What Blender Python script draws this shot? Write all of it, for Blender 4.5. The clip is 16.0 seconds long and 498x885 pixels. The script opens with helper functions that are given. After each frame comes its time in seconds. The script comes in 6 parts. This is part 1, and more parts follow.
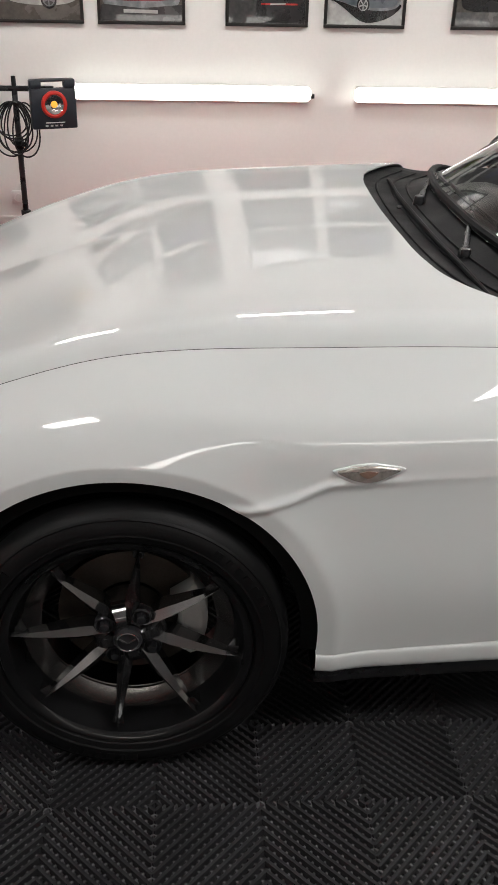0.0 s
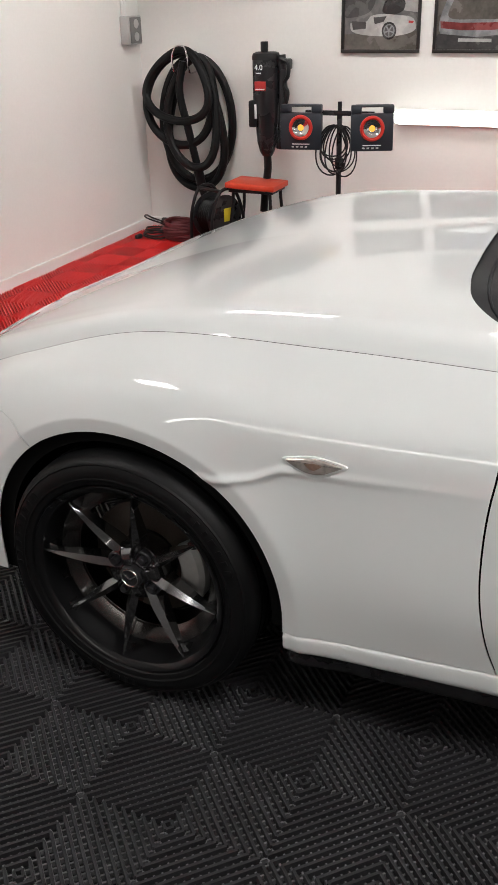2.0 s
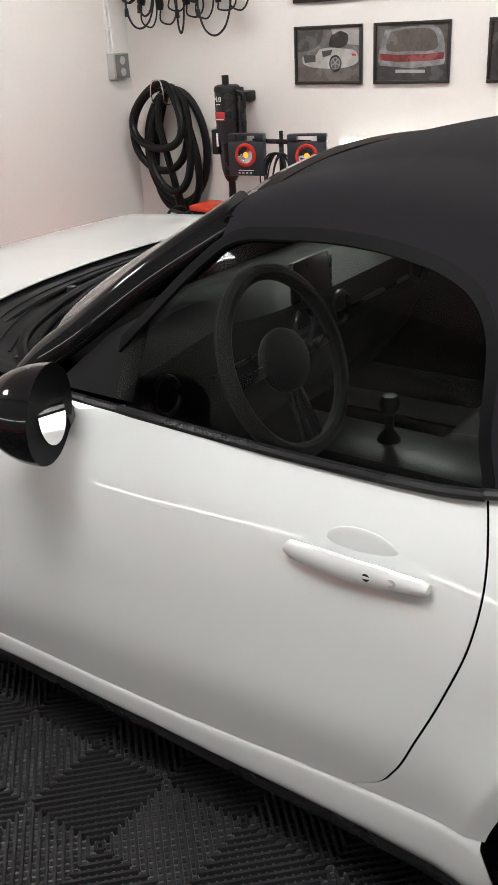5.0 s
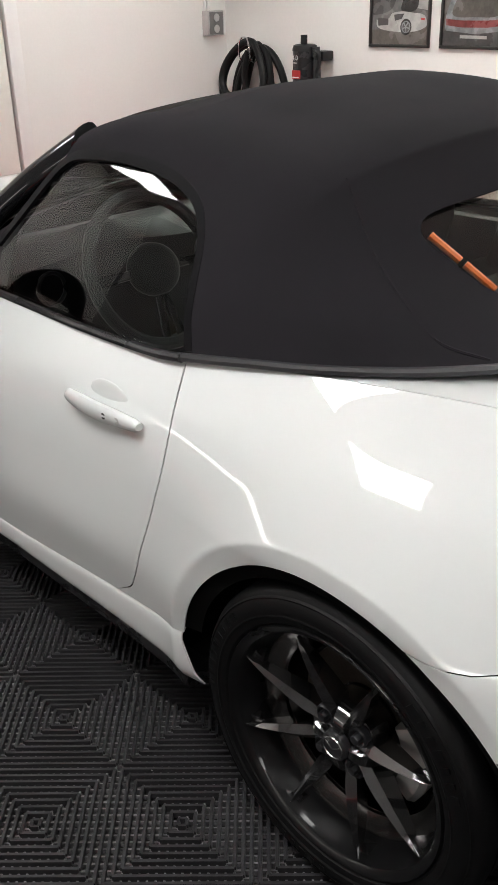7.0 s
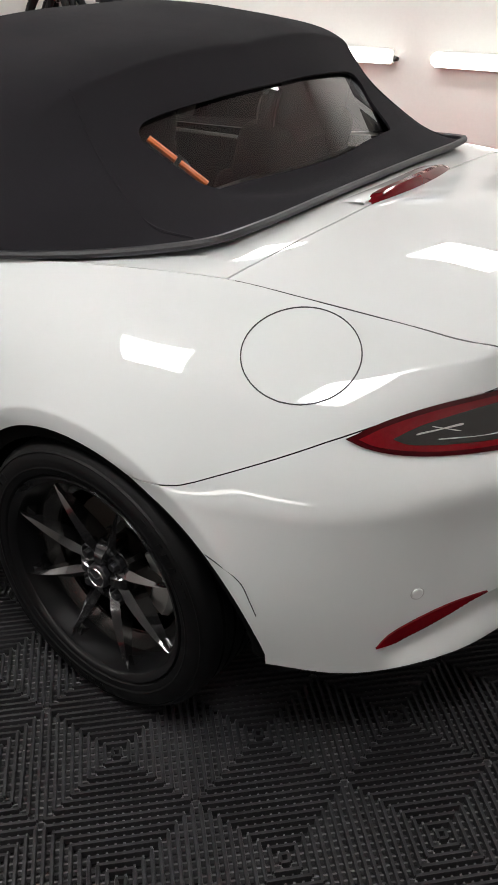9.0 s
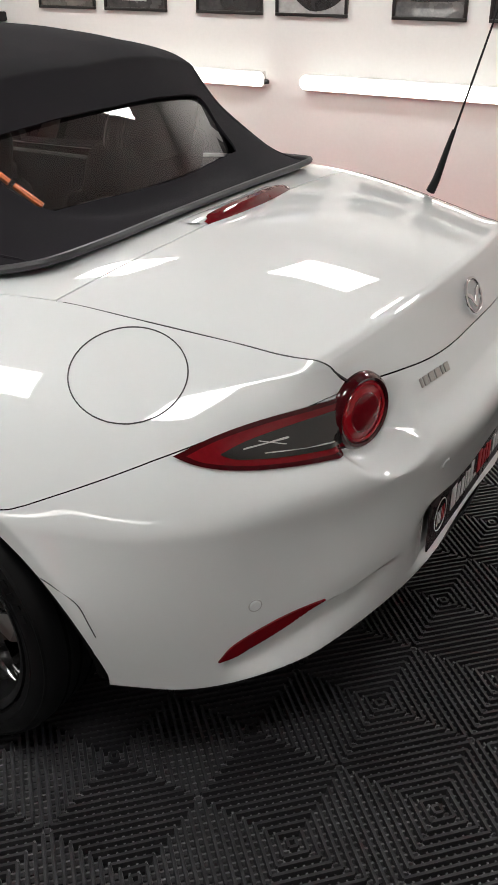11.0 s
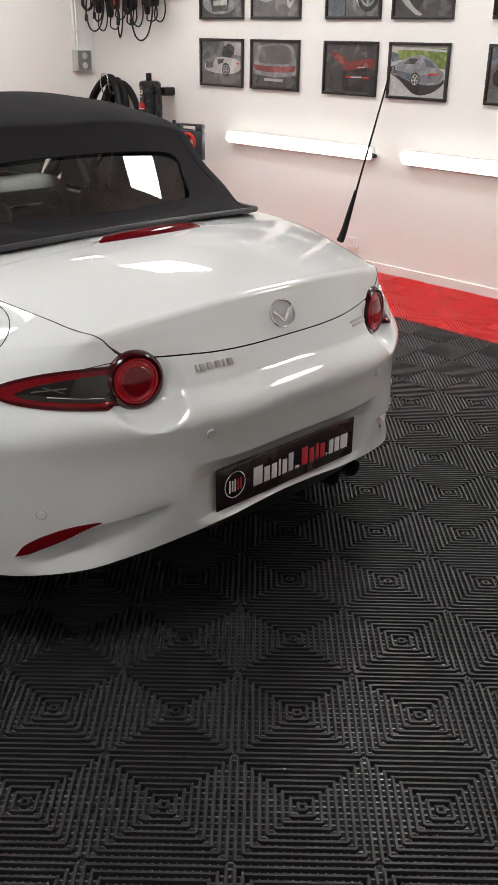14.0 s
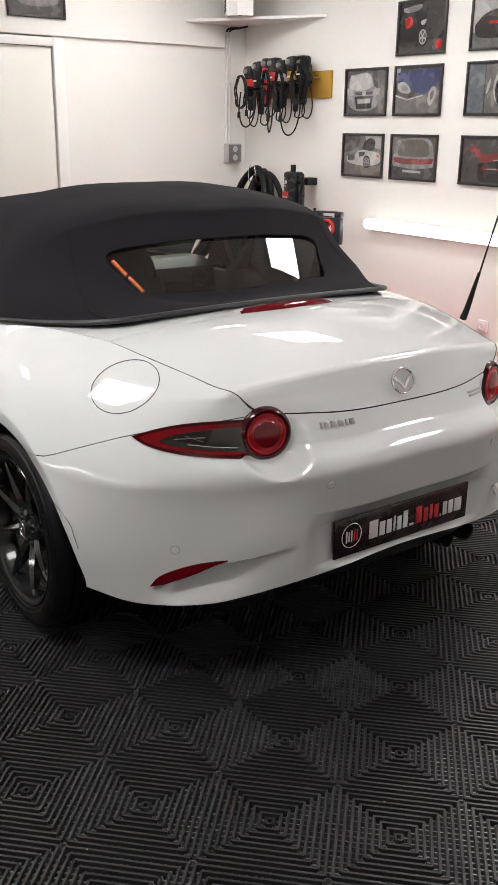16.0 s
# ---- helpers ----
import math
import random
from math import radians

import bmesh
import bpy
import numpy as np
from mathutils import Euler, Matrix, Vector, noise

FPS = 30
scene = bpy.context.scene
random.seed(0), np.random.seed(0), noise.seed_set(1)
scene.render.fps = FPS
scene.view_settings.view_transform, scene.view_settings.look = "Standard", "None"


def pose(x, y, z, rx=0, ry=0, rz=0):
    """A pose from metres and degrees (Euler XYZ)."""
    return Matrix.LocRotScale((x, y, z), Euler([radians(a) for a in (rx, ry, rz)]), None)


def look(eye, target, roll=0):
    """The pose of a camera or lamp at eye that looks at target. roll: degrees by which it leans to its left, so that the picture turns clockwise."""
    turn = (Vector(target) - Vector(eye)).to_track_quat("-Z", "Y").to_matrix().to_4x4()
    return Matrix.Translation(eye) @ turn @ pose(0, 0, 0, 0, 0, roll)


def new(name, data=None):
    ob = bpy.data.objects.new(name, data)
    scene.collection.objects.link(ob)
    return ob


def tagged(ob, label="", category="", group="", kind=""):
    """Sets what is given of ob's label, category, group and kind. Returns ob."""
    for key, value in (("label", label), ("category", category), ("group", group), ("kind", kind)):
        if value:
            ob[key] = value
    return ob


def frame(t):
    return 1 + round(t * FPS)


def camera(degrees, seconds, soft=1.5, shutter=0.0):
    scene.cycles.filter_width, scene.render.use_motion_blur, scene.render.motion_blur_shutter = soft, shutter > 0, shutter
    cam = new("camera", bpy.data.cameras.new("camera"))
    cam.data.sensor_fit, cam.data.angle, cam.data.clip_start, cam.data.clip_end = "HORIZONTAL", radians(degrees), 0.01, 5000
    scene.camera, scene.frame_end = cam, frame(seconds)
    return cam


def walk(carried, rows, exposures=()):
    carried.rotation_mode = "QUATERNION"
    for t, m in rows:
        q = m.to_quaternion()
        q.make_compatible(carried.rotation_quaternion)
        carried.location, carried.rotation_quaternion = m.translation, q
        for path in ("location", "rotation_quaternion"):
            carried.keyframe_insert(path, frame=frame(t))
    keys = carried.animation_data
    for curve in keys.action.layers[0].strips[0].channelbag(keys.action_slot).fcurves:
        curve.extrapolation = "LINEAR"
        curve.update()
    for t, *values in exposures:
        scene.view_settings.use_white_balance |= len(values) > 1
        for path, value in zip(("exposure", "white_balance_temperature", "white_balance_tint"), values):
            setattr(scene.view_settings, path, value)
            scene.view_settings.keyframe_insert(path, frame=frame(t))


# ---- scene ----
cam = camera(30.7, 16.0)
PATH = [
    (0, (0.139, -2.071, 1.412), (0.249, -0.31, 0.469), 1.2),
    (0.5, (0.316, -2.032, 1.395), (0.202, -0.278, 0.44), 1.4),
    (1, (0.5, -2.022, 1.417), (0.164, -0.281, 0.492), 0.1),
    (1.5, (0.726, -2.091, 1.428), (0.141, -0.397, 0.54), -0.8),
    (2, (0.917, -2.123, 1.42), (0.172, -0.495, 0.528), -1.5),
    (2.5, (1.13, -2.023, 1.408), (0.293, -0.46, 0.483), -0.5),
    (3, (1.316, -1.93, 1.409), (0.403, -0.392, 0.514), -3.2),
    (3.5, (1.56, -1.888, 1.411), (0.567, -0.394, 0.527), -4.2),
    (4, (1.805, -1.855, 1.408), (0.782, -0.374, 0.537), -4.8),
    (4.5, (2.045, -1.755, 1.414), (1.006, -0.284, 0.544), -3.9),
    (4.7, (2.139, -1.737, 1.432), (1.09, -0.257, 0.589), -3.4),
    (6.8, (2.97, -1.615, 1.417), (1.681, -0.376, 0.521), -1.6),
    (7, (3.043, -1.625, 1.421), (1.748, -0.389, 0.529), -1.5),
    (7.5, (3.223, -1.68, 1.422), (1.95, -0.43, 0.518), -1.2),
    (8, (3.336, -1.73, 1.414), (2.134, -0.436, 0.474), -0.9),
    (8.5, (3.394, -1.73, 1.407), (2.28, -0.384, 0.434), -1.2),
    (9, (3.419, -1.719, 1.402), (2.376, -0.326, 0.415), -1.2),
    (9.5, (3.433, -1.716, 1.405), (2.443, -0.286, 0.418), -0.9),
    (10, (3.444, -1.711, 1.406), (2.53, -0.228, 0.423), -0.6),
    (10.2, (3.451, -1.714, 1.409), (2.573, -0.206, 0.43), -0.3),
    (12.3, (3.943, -1.547, 1.399), (2.956, -0.065, 0.487), -0.7),
    (12.5, (4.044, -1.578, 1.407), (2.982, -0.142, 0.507), -0.5),
    (13, (4.259, -1.595, 1.412), (3.063, -0.25, 0.54), -2.1),
    (13.5, (4.419, -1.535, 1.414), (3.192, -0.219, 0.539), 0.4),
    (14, (4.548, -1.537, 1.432), (3.251, -0.254, 0.612), 0.9),
    (14.5, (4.677, -1.584, 1.44), (3.314, -0.333, 0.68), 1.3),
    (15, (4.73, -1.623, 1.442), (3.324, -0.393, 0.728), 0.8),
    (15.5, (4.733, -1.656, 1.447), (3.269, -0.472, 0.773), 1.2),
    (16, (4.726, -1.675, 1.448), (3.198, -0.565, 0.789), 0.7),
]
walk(cam, [(t, look(eye, target, roll)) for t, eye, target, roll in PATH],
     [(0.0, -0.2), (1.5, -0.03), (2.5, 0.05), (4.7, 0.03), (7.0, 0.05), (8.5, 0.0), (10.0, -0.1), (12.5, -0.04), (14.0, 0.0), (15.3, -0.02), (16.0, 0.1)])

# ---- light ----
world = bpy.data.worlds.new("world")
scene.world = world
world.use_nodes = True
world.node_tree.nodes["Background"].inputs["Color"].default_value = (0.9, 0.95, 1.0, 1)
world.node_tree.nodes["Background"].inputs["Strength"].default_value = 0.05
scene.view_settings.exposure = 0.0

ROOM_W, ROOM_E, ROOM_N, ROOM_S, ROOM_H = -2.25, 5.67, 3.305, -3.10, 2.75
CAR_Y = 0.055


# ---- materials ----
def mat(name, color, rough=0.5, metal=0.0, coat=0.0, spread=0.12, scale=8.0, fine=120.0, bump=0.0, coat_rough=0.03,
        rough_spread=0.08, emit=None, strength=0.0, spec=0.5, tint=None, coat_ior=1.6):
    """A principled material whose colour and gloss vary at two sizes."""
    m = bpy.data.materials.new(name)
    m.use_nodes = True
    nt = m.node_tree
    b = nt.nodes["Principled BSDF"]
    b.inputs["Metallic"].default_value = metal
    b.inputs["Specular IOR Level"].default_value = spec
    b.inputs["Coat Weight"].default_value = coat
    b.inputs["Coat Roughness"].default_value = coat_rough
    b.inputs["Coat IOR"].default_value = coat_ior
    tc = nt.nodes.new("ShaderNodeTexCoord")
    big = nt.nodes.new("ShaderNodeTexNoise")
    big.inputs["Scale"].default_value = scale
    big.inputs["Detail"].default_value = 6
    nt.links.new(tc.outputs["Object"], big.inputs["Vector"])
    small = nt.nodes.new("ShaderNodeTexNoise")
    small.inputs["Scale"].default_value = fine
    small.inputs["Detail"].default_value = 3
    nt.links.new(tc.outputs["Object"], small.inputs["Vector"])
    mix = nt.nodes.new("ShaderNodeMix")
    mix.data_type = "FLOAT"
    mix.inputs[0].default_value = 0.4
    nt.links.new(big.outputs["Fac"], mix.inputs[2])
    nt.links.new(small.outputs["Fac"], mix.inputs[3])
    ramp = nt.nodes.new("ShaderNodeValToRGB")
    lo = [max(0.0, c * (1 - spread)) for c in color]
    hi = [min(1.0, c * (1 + spread)) for c in (tint or color)]
    ramp.color_ramp.elements[0].position, ramp.color_ramp.elements[1].position = 0.3, 0.7
    ramp.color_ramp.elements[0].color = (*lo, 1)
    ramp.color_ramp.elements[1].color = (*hi, 1)
    nt.links.new(mix.outputs[0], ramp.inputs["Fac"])
    nt.links.new(ramp.outputs["Color"], b.inputs["Base Color"])
    mr = nt.nodes.new("ShaderNodeMapRange")
    mr.inputs["From Min"].default_value, mr.inputs["From Max"].default_value = 0.3, 0.7
    mr.inputs["To Min"].default_value = max(0.0, rough - rough_spread)
    mr.inputs["To Max"].default_value = min(1.0, rough + rough_spread)
    nt.links.new(big.outputs["Fac"], mr.inputs["Value"])
    nt.links.new(mr.outputs["Result"], b.inputs["Roughness"])
    if bump:
        bp = nt.nodes.new("ShaderNodeBump")
        bp.inputs["Strength"].default_value = bump
        bp.inputs["Distance"].default_value = 0.002
        nt.links.new(small.outputs["Fac"], bp.inputs["Height"])
        nt.links.new(bp.outputs["Normal"], b.inputs["Normal"])
    if emit:
        b.inputs["Emission Color"].default_value = (*emit, 1)
        b.inputs["Emission Strength"].default_value = strength
    return m


def glass(name, color, rough=0.0, ior=1.45, keep=0.5):
    """Thin glass: a see-through sheet with a gloss that grows at grazing angles."""
    m = bpy.data.materials.new(name)
    m.use_nodes = True
    nt = m.node_tree
    nt.nodes.remove(nt.nodes["Principled BSDF"])
    out = nt.nodes["Material Output"]
    clear = nt.nodes.new("ShaderNodeBsdfTransparent")
    clear.inputs["Color"].default_value = (*color, 1)
    gloss = nt.nodes.new("ShaderNodeBsdfGlossy")
    gloss.inputs["Roughness"].default_value = rough
    gloss.inputs["Color"].default_value = (1, 1, 1, 1)
    fr = nt.nodes.new("ShaderNodeFresnel")
    fr.inputs["IOR"].default_value = ior
    mx = nt.nodes.new("ShaderNodeMixShader")
    nt.links.new(fr.outputs["Fac"], mx.inputs["Fac"])
    nt.links.new(clear.outputs["BSDF"], mx.inputs[1])
    nt.links.new(gloss.outputs["BSDF"], mx.inputs[2])
    nt.links.new(mx.outputs["Shader"], out.inputs["Surface"])
    return m


WALL = mat("wall_paint", (0.80, 0.785, 0.755), 0.6, spread=0.03, scale=1.3, fine=60, bump=0.05)
# for the unseen south wall: kept dark to cut bounce light on the car
WALLG = mat("darkened_wall_paint", (0.19, 0.188, 0.185), 0.6, spread=0.05, scale=1.3, fine=60, bump=0.05)
CEIL = mat("ceiling_paint", (0.78, 0.78, 0.77), 0.8, spread=0.03, scale=2, fine=90, bump=0.05)
TRIM = mat("trim_paint", (0.80, 0.79, 0.77), 0.4, spread=0.03, scale=3, fine=80)
DOORW = mat("closet_door_panel", (0.78, 0.76, 0.71), 0.45, spread=0.03, scale=2, fine=60)
PAINT = mat("pearl_white_paint", (0.735, 0.756, 0.754), 0.36, spec=0.06, coat=1.0, spread=0.015, scale=2, fine=900, rough_spread=0.03, coat_rough=0.012, coat_ior=1.8)
PAINTB = mat("gloss_black_paint", (0.006, 0.006, 0.007), 0.2, spec=0.05, coat=1.0, coat_ior=1.45, spread=0.2, rough_spread=0.02)
BLACK = mat("black_plastic", (0.010, 0.010, 0.011), 0.42, spec=0.25, spread=0.15, fine=300, bump=0.006)
BLACKG = mat("satin_black_plastic", (0.016, 0.016, 0.018), 0.28, spread=0.2, fine=200, bump=0.03)
DARK = mat("underbody_black", (0.005, 0.005, 0.005), 0.95, spread=0.3, spec=0.05)
RUBBER = mat("tyre_rubber", (0.0038, 0.0038, 0.0042), 0.5, spread=0.25, scale=20, fine=260, bump=0.12, spec=0.22)
SEAL = mat("rubber_seal", (0.03, 0.03, 0.033), 0.45, spread=0.15)
RIM = mat("dark_gunmetal_alloy", (0.13, 0.128, 0.132), 0.13, metal=0.95, coat=1.0, spread=0.15, rough_spread=0.06)
RIMD = mat("black_rim_barrel", (0.006, 0.006, 0.0065), 0.3, spec=0.2, coat=0.35, spread=0.2, rough_spread=0.05)
COWLP = mat("cowl_plastic", (0.006, 0.006, 0.007), 0.5, spec=0.08, spread=0.3, fine=300, bump=0.15)
CHROME = mat("chrome", (0.75, 0.75, 0.76), 0.1, metal=1.0, spread=0.04, rough_spread=0.03)
STEEL = mat("brushed_steel", (0.45, 0.44, 0.42), 0.35, metal=1.0, spread=0.15, fine=400)
BARREL = mat("polished_barrel_step", (0.17, 0.165, 0.16), 0.2, metal=0.95, spread=0.3, scale=5)
DISC = mat("brake_disc_iron", (0.11, 0.095, 0.08), 0.45, metal=0.9, spread=0.25, fine=300)
FABRIC = mat("black_canvas", (0.0165, 0.0152, 0.0182), 0.9, spread=0.18, scale=5, fine=1400, bump=0.2, spec=0.12)
LENSR = mat("red_lamp_lens", (0.34, 0.003, 0.010), 0.12, coat=1.0, coat_ior=1.4, spec=0.2, spread=0.15, rough_spread=0.03)
LENSRD = mat("deep_red_lens", (0.15, 0.002, 0.006), 0.12, coat=1.0, coat_ior=1.4, spec=0.2, spread=0.2, rough_spread=0.03)
LENSD = mat("dark_lamp_rim", (0.045, 0.001, 0.003), 0.12, coat=1.0, coat_ior=1.35, spec=0.2, spread=0.2, rough_spread=0.03)
LENSC = mat("smoked_clear_lens", (0.022, 0.019, 0.018), 0.15, metal=0.35, coat=1.0, coat_ior=1.45, spread=0.8, scale=45)
MARK = mat("clear_marker_lens", (0.55, 0.50, 0.46), 0.12, metal=0.5, coat=1.0, spread=0.3, scale=60)
GLASS = glass("tinted_glass", (0.86, 0.92, 0.88), ior=1.45)
GLASSR = glass("rear_glass", (0.86, 0.87, 0.80), ior=1.8)
MIRROR = mat("mirror_glass", (0.8, 0.8, 0.8), 0.02, metal=1.0, spread=0.01, rough_spread=0.01)
LEATHER = mat("black_seat_cloth", (0.02, 0.02, 0.021), 0.55, spread=0.3, fine=400, bump=0.008, spec=0.3)
MARKB = mat("amber_bulb", (0.24, 0.16, 0.12), 0.2, coat=1.0, spread=0.3)
TAN = mat("orange_reflective_tape", (0.52, 0.11, 0.012), 0.4, spread=0.15)
TILEK = mat("black_floor_plastic", (0.023, 0.0222, 0.0245), 0.46, spec=0.4, spread=0.3, scale=6, fine=200, bump=0.1)
# web bars coloured paler than the ribs, making up for shade between them
TILED = mat("lightened_tile_web", (0.13, 0.127, 0.131), 0.32, spread=0.5, scale=9, fine=300, bump=0.1)
TILERD = mat("lightened_red_tile_web", (0.62, 0.03, 0.03), 0.45, spread=0.3, scale=9, fine=300, bump=0.1)
TILER = mat("red_floor_plastic", (0.62, 0.018, 0.018), 0.42, spread=0.15, scale=6, fine=200, bump=0.1)
SUB = mat("subfloor_concrete", (0.012, 0.012, 0.012), 0.9, spread=0.4)
SUBR = mat("subfloor_under_red", (0.22, 0.006, 0.006), 0.7, spread=0.3)
FRAMEB = mat("black_frame_wood", (0.016, 0.014, 0.013), 0.4, spread=0.3)
RED = mat("red_plastic", (0.55, 0.025, 0.015), 0.4, spread=0.15)
REDT = mat("red_tool_shell", (0.42, 0.02, 0.018), 0.42, spread=0.2)
YEL = mat("yellow_panel", (0.40, 0.22, 0.03), 0.5, spread=0.2)
GREY = mat("grey_plastic", (0.45, 0.45, 0.44), 0.45, spread=0.08)
WHITEP = mat("white_plastic", (0.80, 0.79, 0.77), 0.35, spread=0.03)
INK = mat("white_print", (0.75, 0.75, 0.75), 0.5, spread=0.03)
INKR = mat("red_print", (0.55, 0.03, 0.04), 0.5, spread=0.05)
PLATE = mat("black_plate", (0.022, 0.008, 0.010), 0.25, coat=0.6, spread=0.2)
TUBE = mat("tube_diffuser", (0.9, 0.9, 0.88), 0.4, spread=0.01, emit=(1.0, 0.965, 0.90), strength=6.5)
PANEL = mat("led_panel_diffuser", (0.9, 0.9, 0.9), 0.4, spread=0.01, emit=(1.0, 0.99, 0.965), strength=26.5)
COB = mat("amber_led_chip", (0.9, 0.5, 0.08), 0.4, spread=0.1, emit=(1.0, 0.45, 0.05), strength=0.5)


# ---- helpers of this scene ----
def mesh_ob(name, verts, faces, material, parent=None, smooth=True, label=""):
    me = bpy.data.meshes.new(name)
    me.from_pydata([tuple(v) for v in verts], [], [tuple(f) for f in faces])
    me.validate()
    me.materials.append(material)
    if smooth:
        me.polygons.foreach_set("use_smooth", [True] * len(me.polygons))
    me.update()
    ob = new(name, me)
    if parent:
        ob.parent = parent
    if label:
        ob["label"] = label
    return ob


def part(name, bm, material, parent=None, label="", smooth=True):
    me = bpy.data.meshes.new(name)
    bm.to_mesh(me)
    bm.free()
    me.materials.append(material)
    if smooth:
        me.polygons.foreach_set("use_smooth", [True] * len(me.polygons))
        me.set_sharp_from_angle(angle=radians(35))
    ob = new(name, me)
    if parent:
        ob.parent = parent
    if label:
        ob["label"] = label
    return ob


def thing(name, loc, label, category, group="", kind=""):
    ob = new(name)
    ob.empty_display_size = 0.1
    ob.matrix_basis = pose(*loc) if not isinstance(loc, Matrix) else loc
    return tagged(ob, label, category, group, kind)


def add_box(bm, c, s, bevel=0.0, m=None, seg=2):
    """A box with centre c and size s, with rounded edges."""
    r = bmesh.ops.create_cube(bm, size=1)
    bmesh.ops.scale(bm, vec=s, verts=r["verts"])
    vs = r["verts"]
    if bevel:
        es = list({e for v in vs for e in v.link_edges})
        b = bmesh.ops.bevel(bm, geom=es, offset=bevel, segments=seg, affect="EDGES", profile=0.5)
        vs = list({v for f in b["faces"] for v in f.verts} | {v for v in vs if v.is_valid})
    mm = Matrix.Translation(c)
    if m is not None:
        mm = mm @ m
    bmesh.ops.transform(bm, matrix=mm, verts=vs)
    return vs


def box(c, s, bevel=0.004, m=None, seg=2):
    bm = bmesh.new()
    add_box(bm, c, s, bevel, m, seg)
    return bm


def add_cyl(bm, a, b, r1, r2=None, seg=20, caps=True):
    a, b = Vector(a), Vector(b)
    r2 = r1 if r2 is None else r2
    d = b - a
    rot = d.to_track_quat("Z", "Y").to_matrix().to_4x4()
    r = bmesh.ops.create_cone(bm, cap_ends=caps, segments=seg, radius1=r1, radius2=r2, depth=d.length)
    bmesh.ops.transform(bm, matrix=Matrix.Translation((a + b) / 2) @ rot, verts=r["verts"])
    return r["verts"]


def cyl(a, b, r1, r2=None, seg=20, bevel=0.0):
    bm = bmesh.new()
    add_cyl(bm, a, b, r1, r2, seg)
    if bevel:
        es = [e for e in bm.edges if e.calc_face_angle(0) > 1.0]
        bmesh.ops.bevel(bm, geom=es, offset=bevel, segments=2, affect="EDGES", profile=0.5)
    return bm


def lathe(profile, seg=48, axis="Y"):
    """A turned shape: profile of (radius, along) round an axis."""
    bm = bmesh.new()
    rings = []
    for r, h in profile:
        ring = []
        for i in range(seg):
            a = 2 * math.pi * i / seg
            p = (r * math.cos(a), h, r * math.sin(a)) if axis == "Y" else (r * math.cos(a), r * math.sin(a), h)
            ring.append(bm.verts.new(p))
        rings.append(ring)
    for p, q in zip(rings, rings[1:]):
        for i in range(seg):
            j = (i + 1) % seg
            bm.faces.new((p[i], p[j], q[j], q[i]))
    bmesh.ops.remove_doubles(bm, verts=bm.verts, dist=1e-6)
    bmesh.ops.recalc_face_normals(bm, faces=bm.faces)
    return bm


def spline(pts, n):
    """A smooth curve through points, n samples, spaced by length."""
    p = np.array(pts, float)
    d = np.r_[0, np.cumsum(np.linalg.norm(np.diff(p, axis=0), axis=1) ** 0.5 + 1e-9)]
    return cubic(d, p, np.linspace(0, d[-1], n))


def cubic(k, p, x):
    """Catmull-Rom through values p at keys k, read at x."""
    k, p, x = np.asarray(k, float), np.asarray(p, float), np.asarray(x, float)
    m = np.empty_like(p)
    dk = np.diff(k)
    sl = (np.diff(p, axis=0).T / dk).T
    m[0], m[-1] = sl[0], sl[-1]
    w = (dk[1:] / (dk[1:] + dk[:-1]))
    m[1:-1] = (sl[:-1].T * w + sl[1:].T * (1 - w)).T
    i = np.clip(np.searchsorted(k, x, side="right") - 1, 0, len(k) - 2)
    h = dk[i]
    t = (x - k[i]) / h
    if p.ndim > 1:
        t, h = t[:, None], h[:, None]
    return ((2 * t**3 - 3 * t**2 + 1) * p[i] + (t**3 - 2 * t**2 + t) * h * m[i]
            + (-2 * t**3 + 3 * t**2) * p[i + 1] + (t**3 - t**2) * h * m[i + 1])


def tube(pts, r, seg=8, n=0, close=False, r_end=None):
    """A round tube along points."""
    pts = np.array(pts, float) if not n else spline(pts, n)
    bm = bmesh.new()
    rings, up = [], Vector((0.13, 0.21, 0.97))
    cnt = len(pts)
    for i in range(cnt):
        a, b = Vector(pts[max(i - 1, 0)]), Vector(pts[min(i + 1, cnt - 1)])
        d = (b - a).normalized()
        side = d.cross(up)
        if side.length < 1e-3:
            side = d.cross(Vector((1, 0, 0)))
        side.normalize()
        up2 = side.cross(d)
        up = up2
        rr = r if r_end is None else r + (r_end - r) * i / (cnt - 1)
        rings.append([bm.verts.new(Vector(pts[i]) + rr * (math.cos(2 * math.pi * j / seg) * side + math.sin(2 * math.pi * j / seg) * up2)) for j in range(seg)])
    for p, q in zip(rings, rings[1:]):
        for j in range(seg):
            bm.faces.new((p[j], p[(j + 1) % seg], q[(j + 1) % seg], q[j]))
    if not close:
        bm.faces.new(rings[0][::-1])
        bm.faces.new(rings[-1])
    bmesh.ops.recalc_face_normals(bm, faces=bm.faces)
    return bm


# ---- the room ----
def slab(name, lo, hi, material, label, category="wall", bevel=0.0):
    c = [(a + b) / 2 for a, b in zip(lo, hi)]
    s = [b - a for a, b in zip(lo, hi)]
    ob = part(name, box(c, s, bevel), material, None, "", smooth=False)
    return tagged(ob, label, category, kind="structure")


T = 0.12
slab("wall_north", (ROOM_W - T, ROOM_N, -0.03), (ROOM_E + T, ROOM_N + T, ROOM_H), WALL, "white painted workshop wall behind framed pictures and tube lights")
slab("wall_south", (ROOM_W - T, ROOM_S - T, -0.03), (ROOM_E + T, ROOM_S, ROOM_H), WALLG, "unseen workshop wall, darkened to cut its bounce on the car")
slab("wall_east", (ROOM_E, ROOM_S, -0.03), (ROOM_E + T, ROOM_N, ROOM_H), WALL, "plain white painted workshop wall")
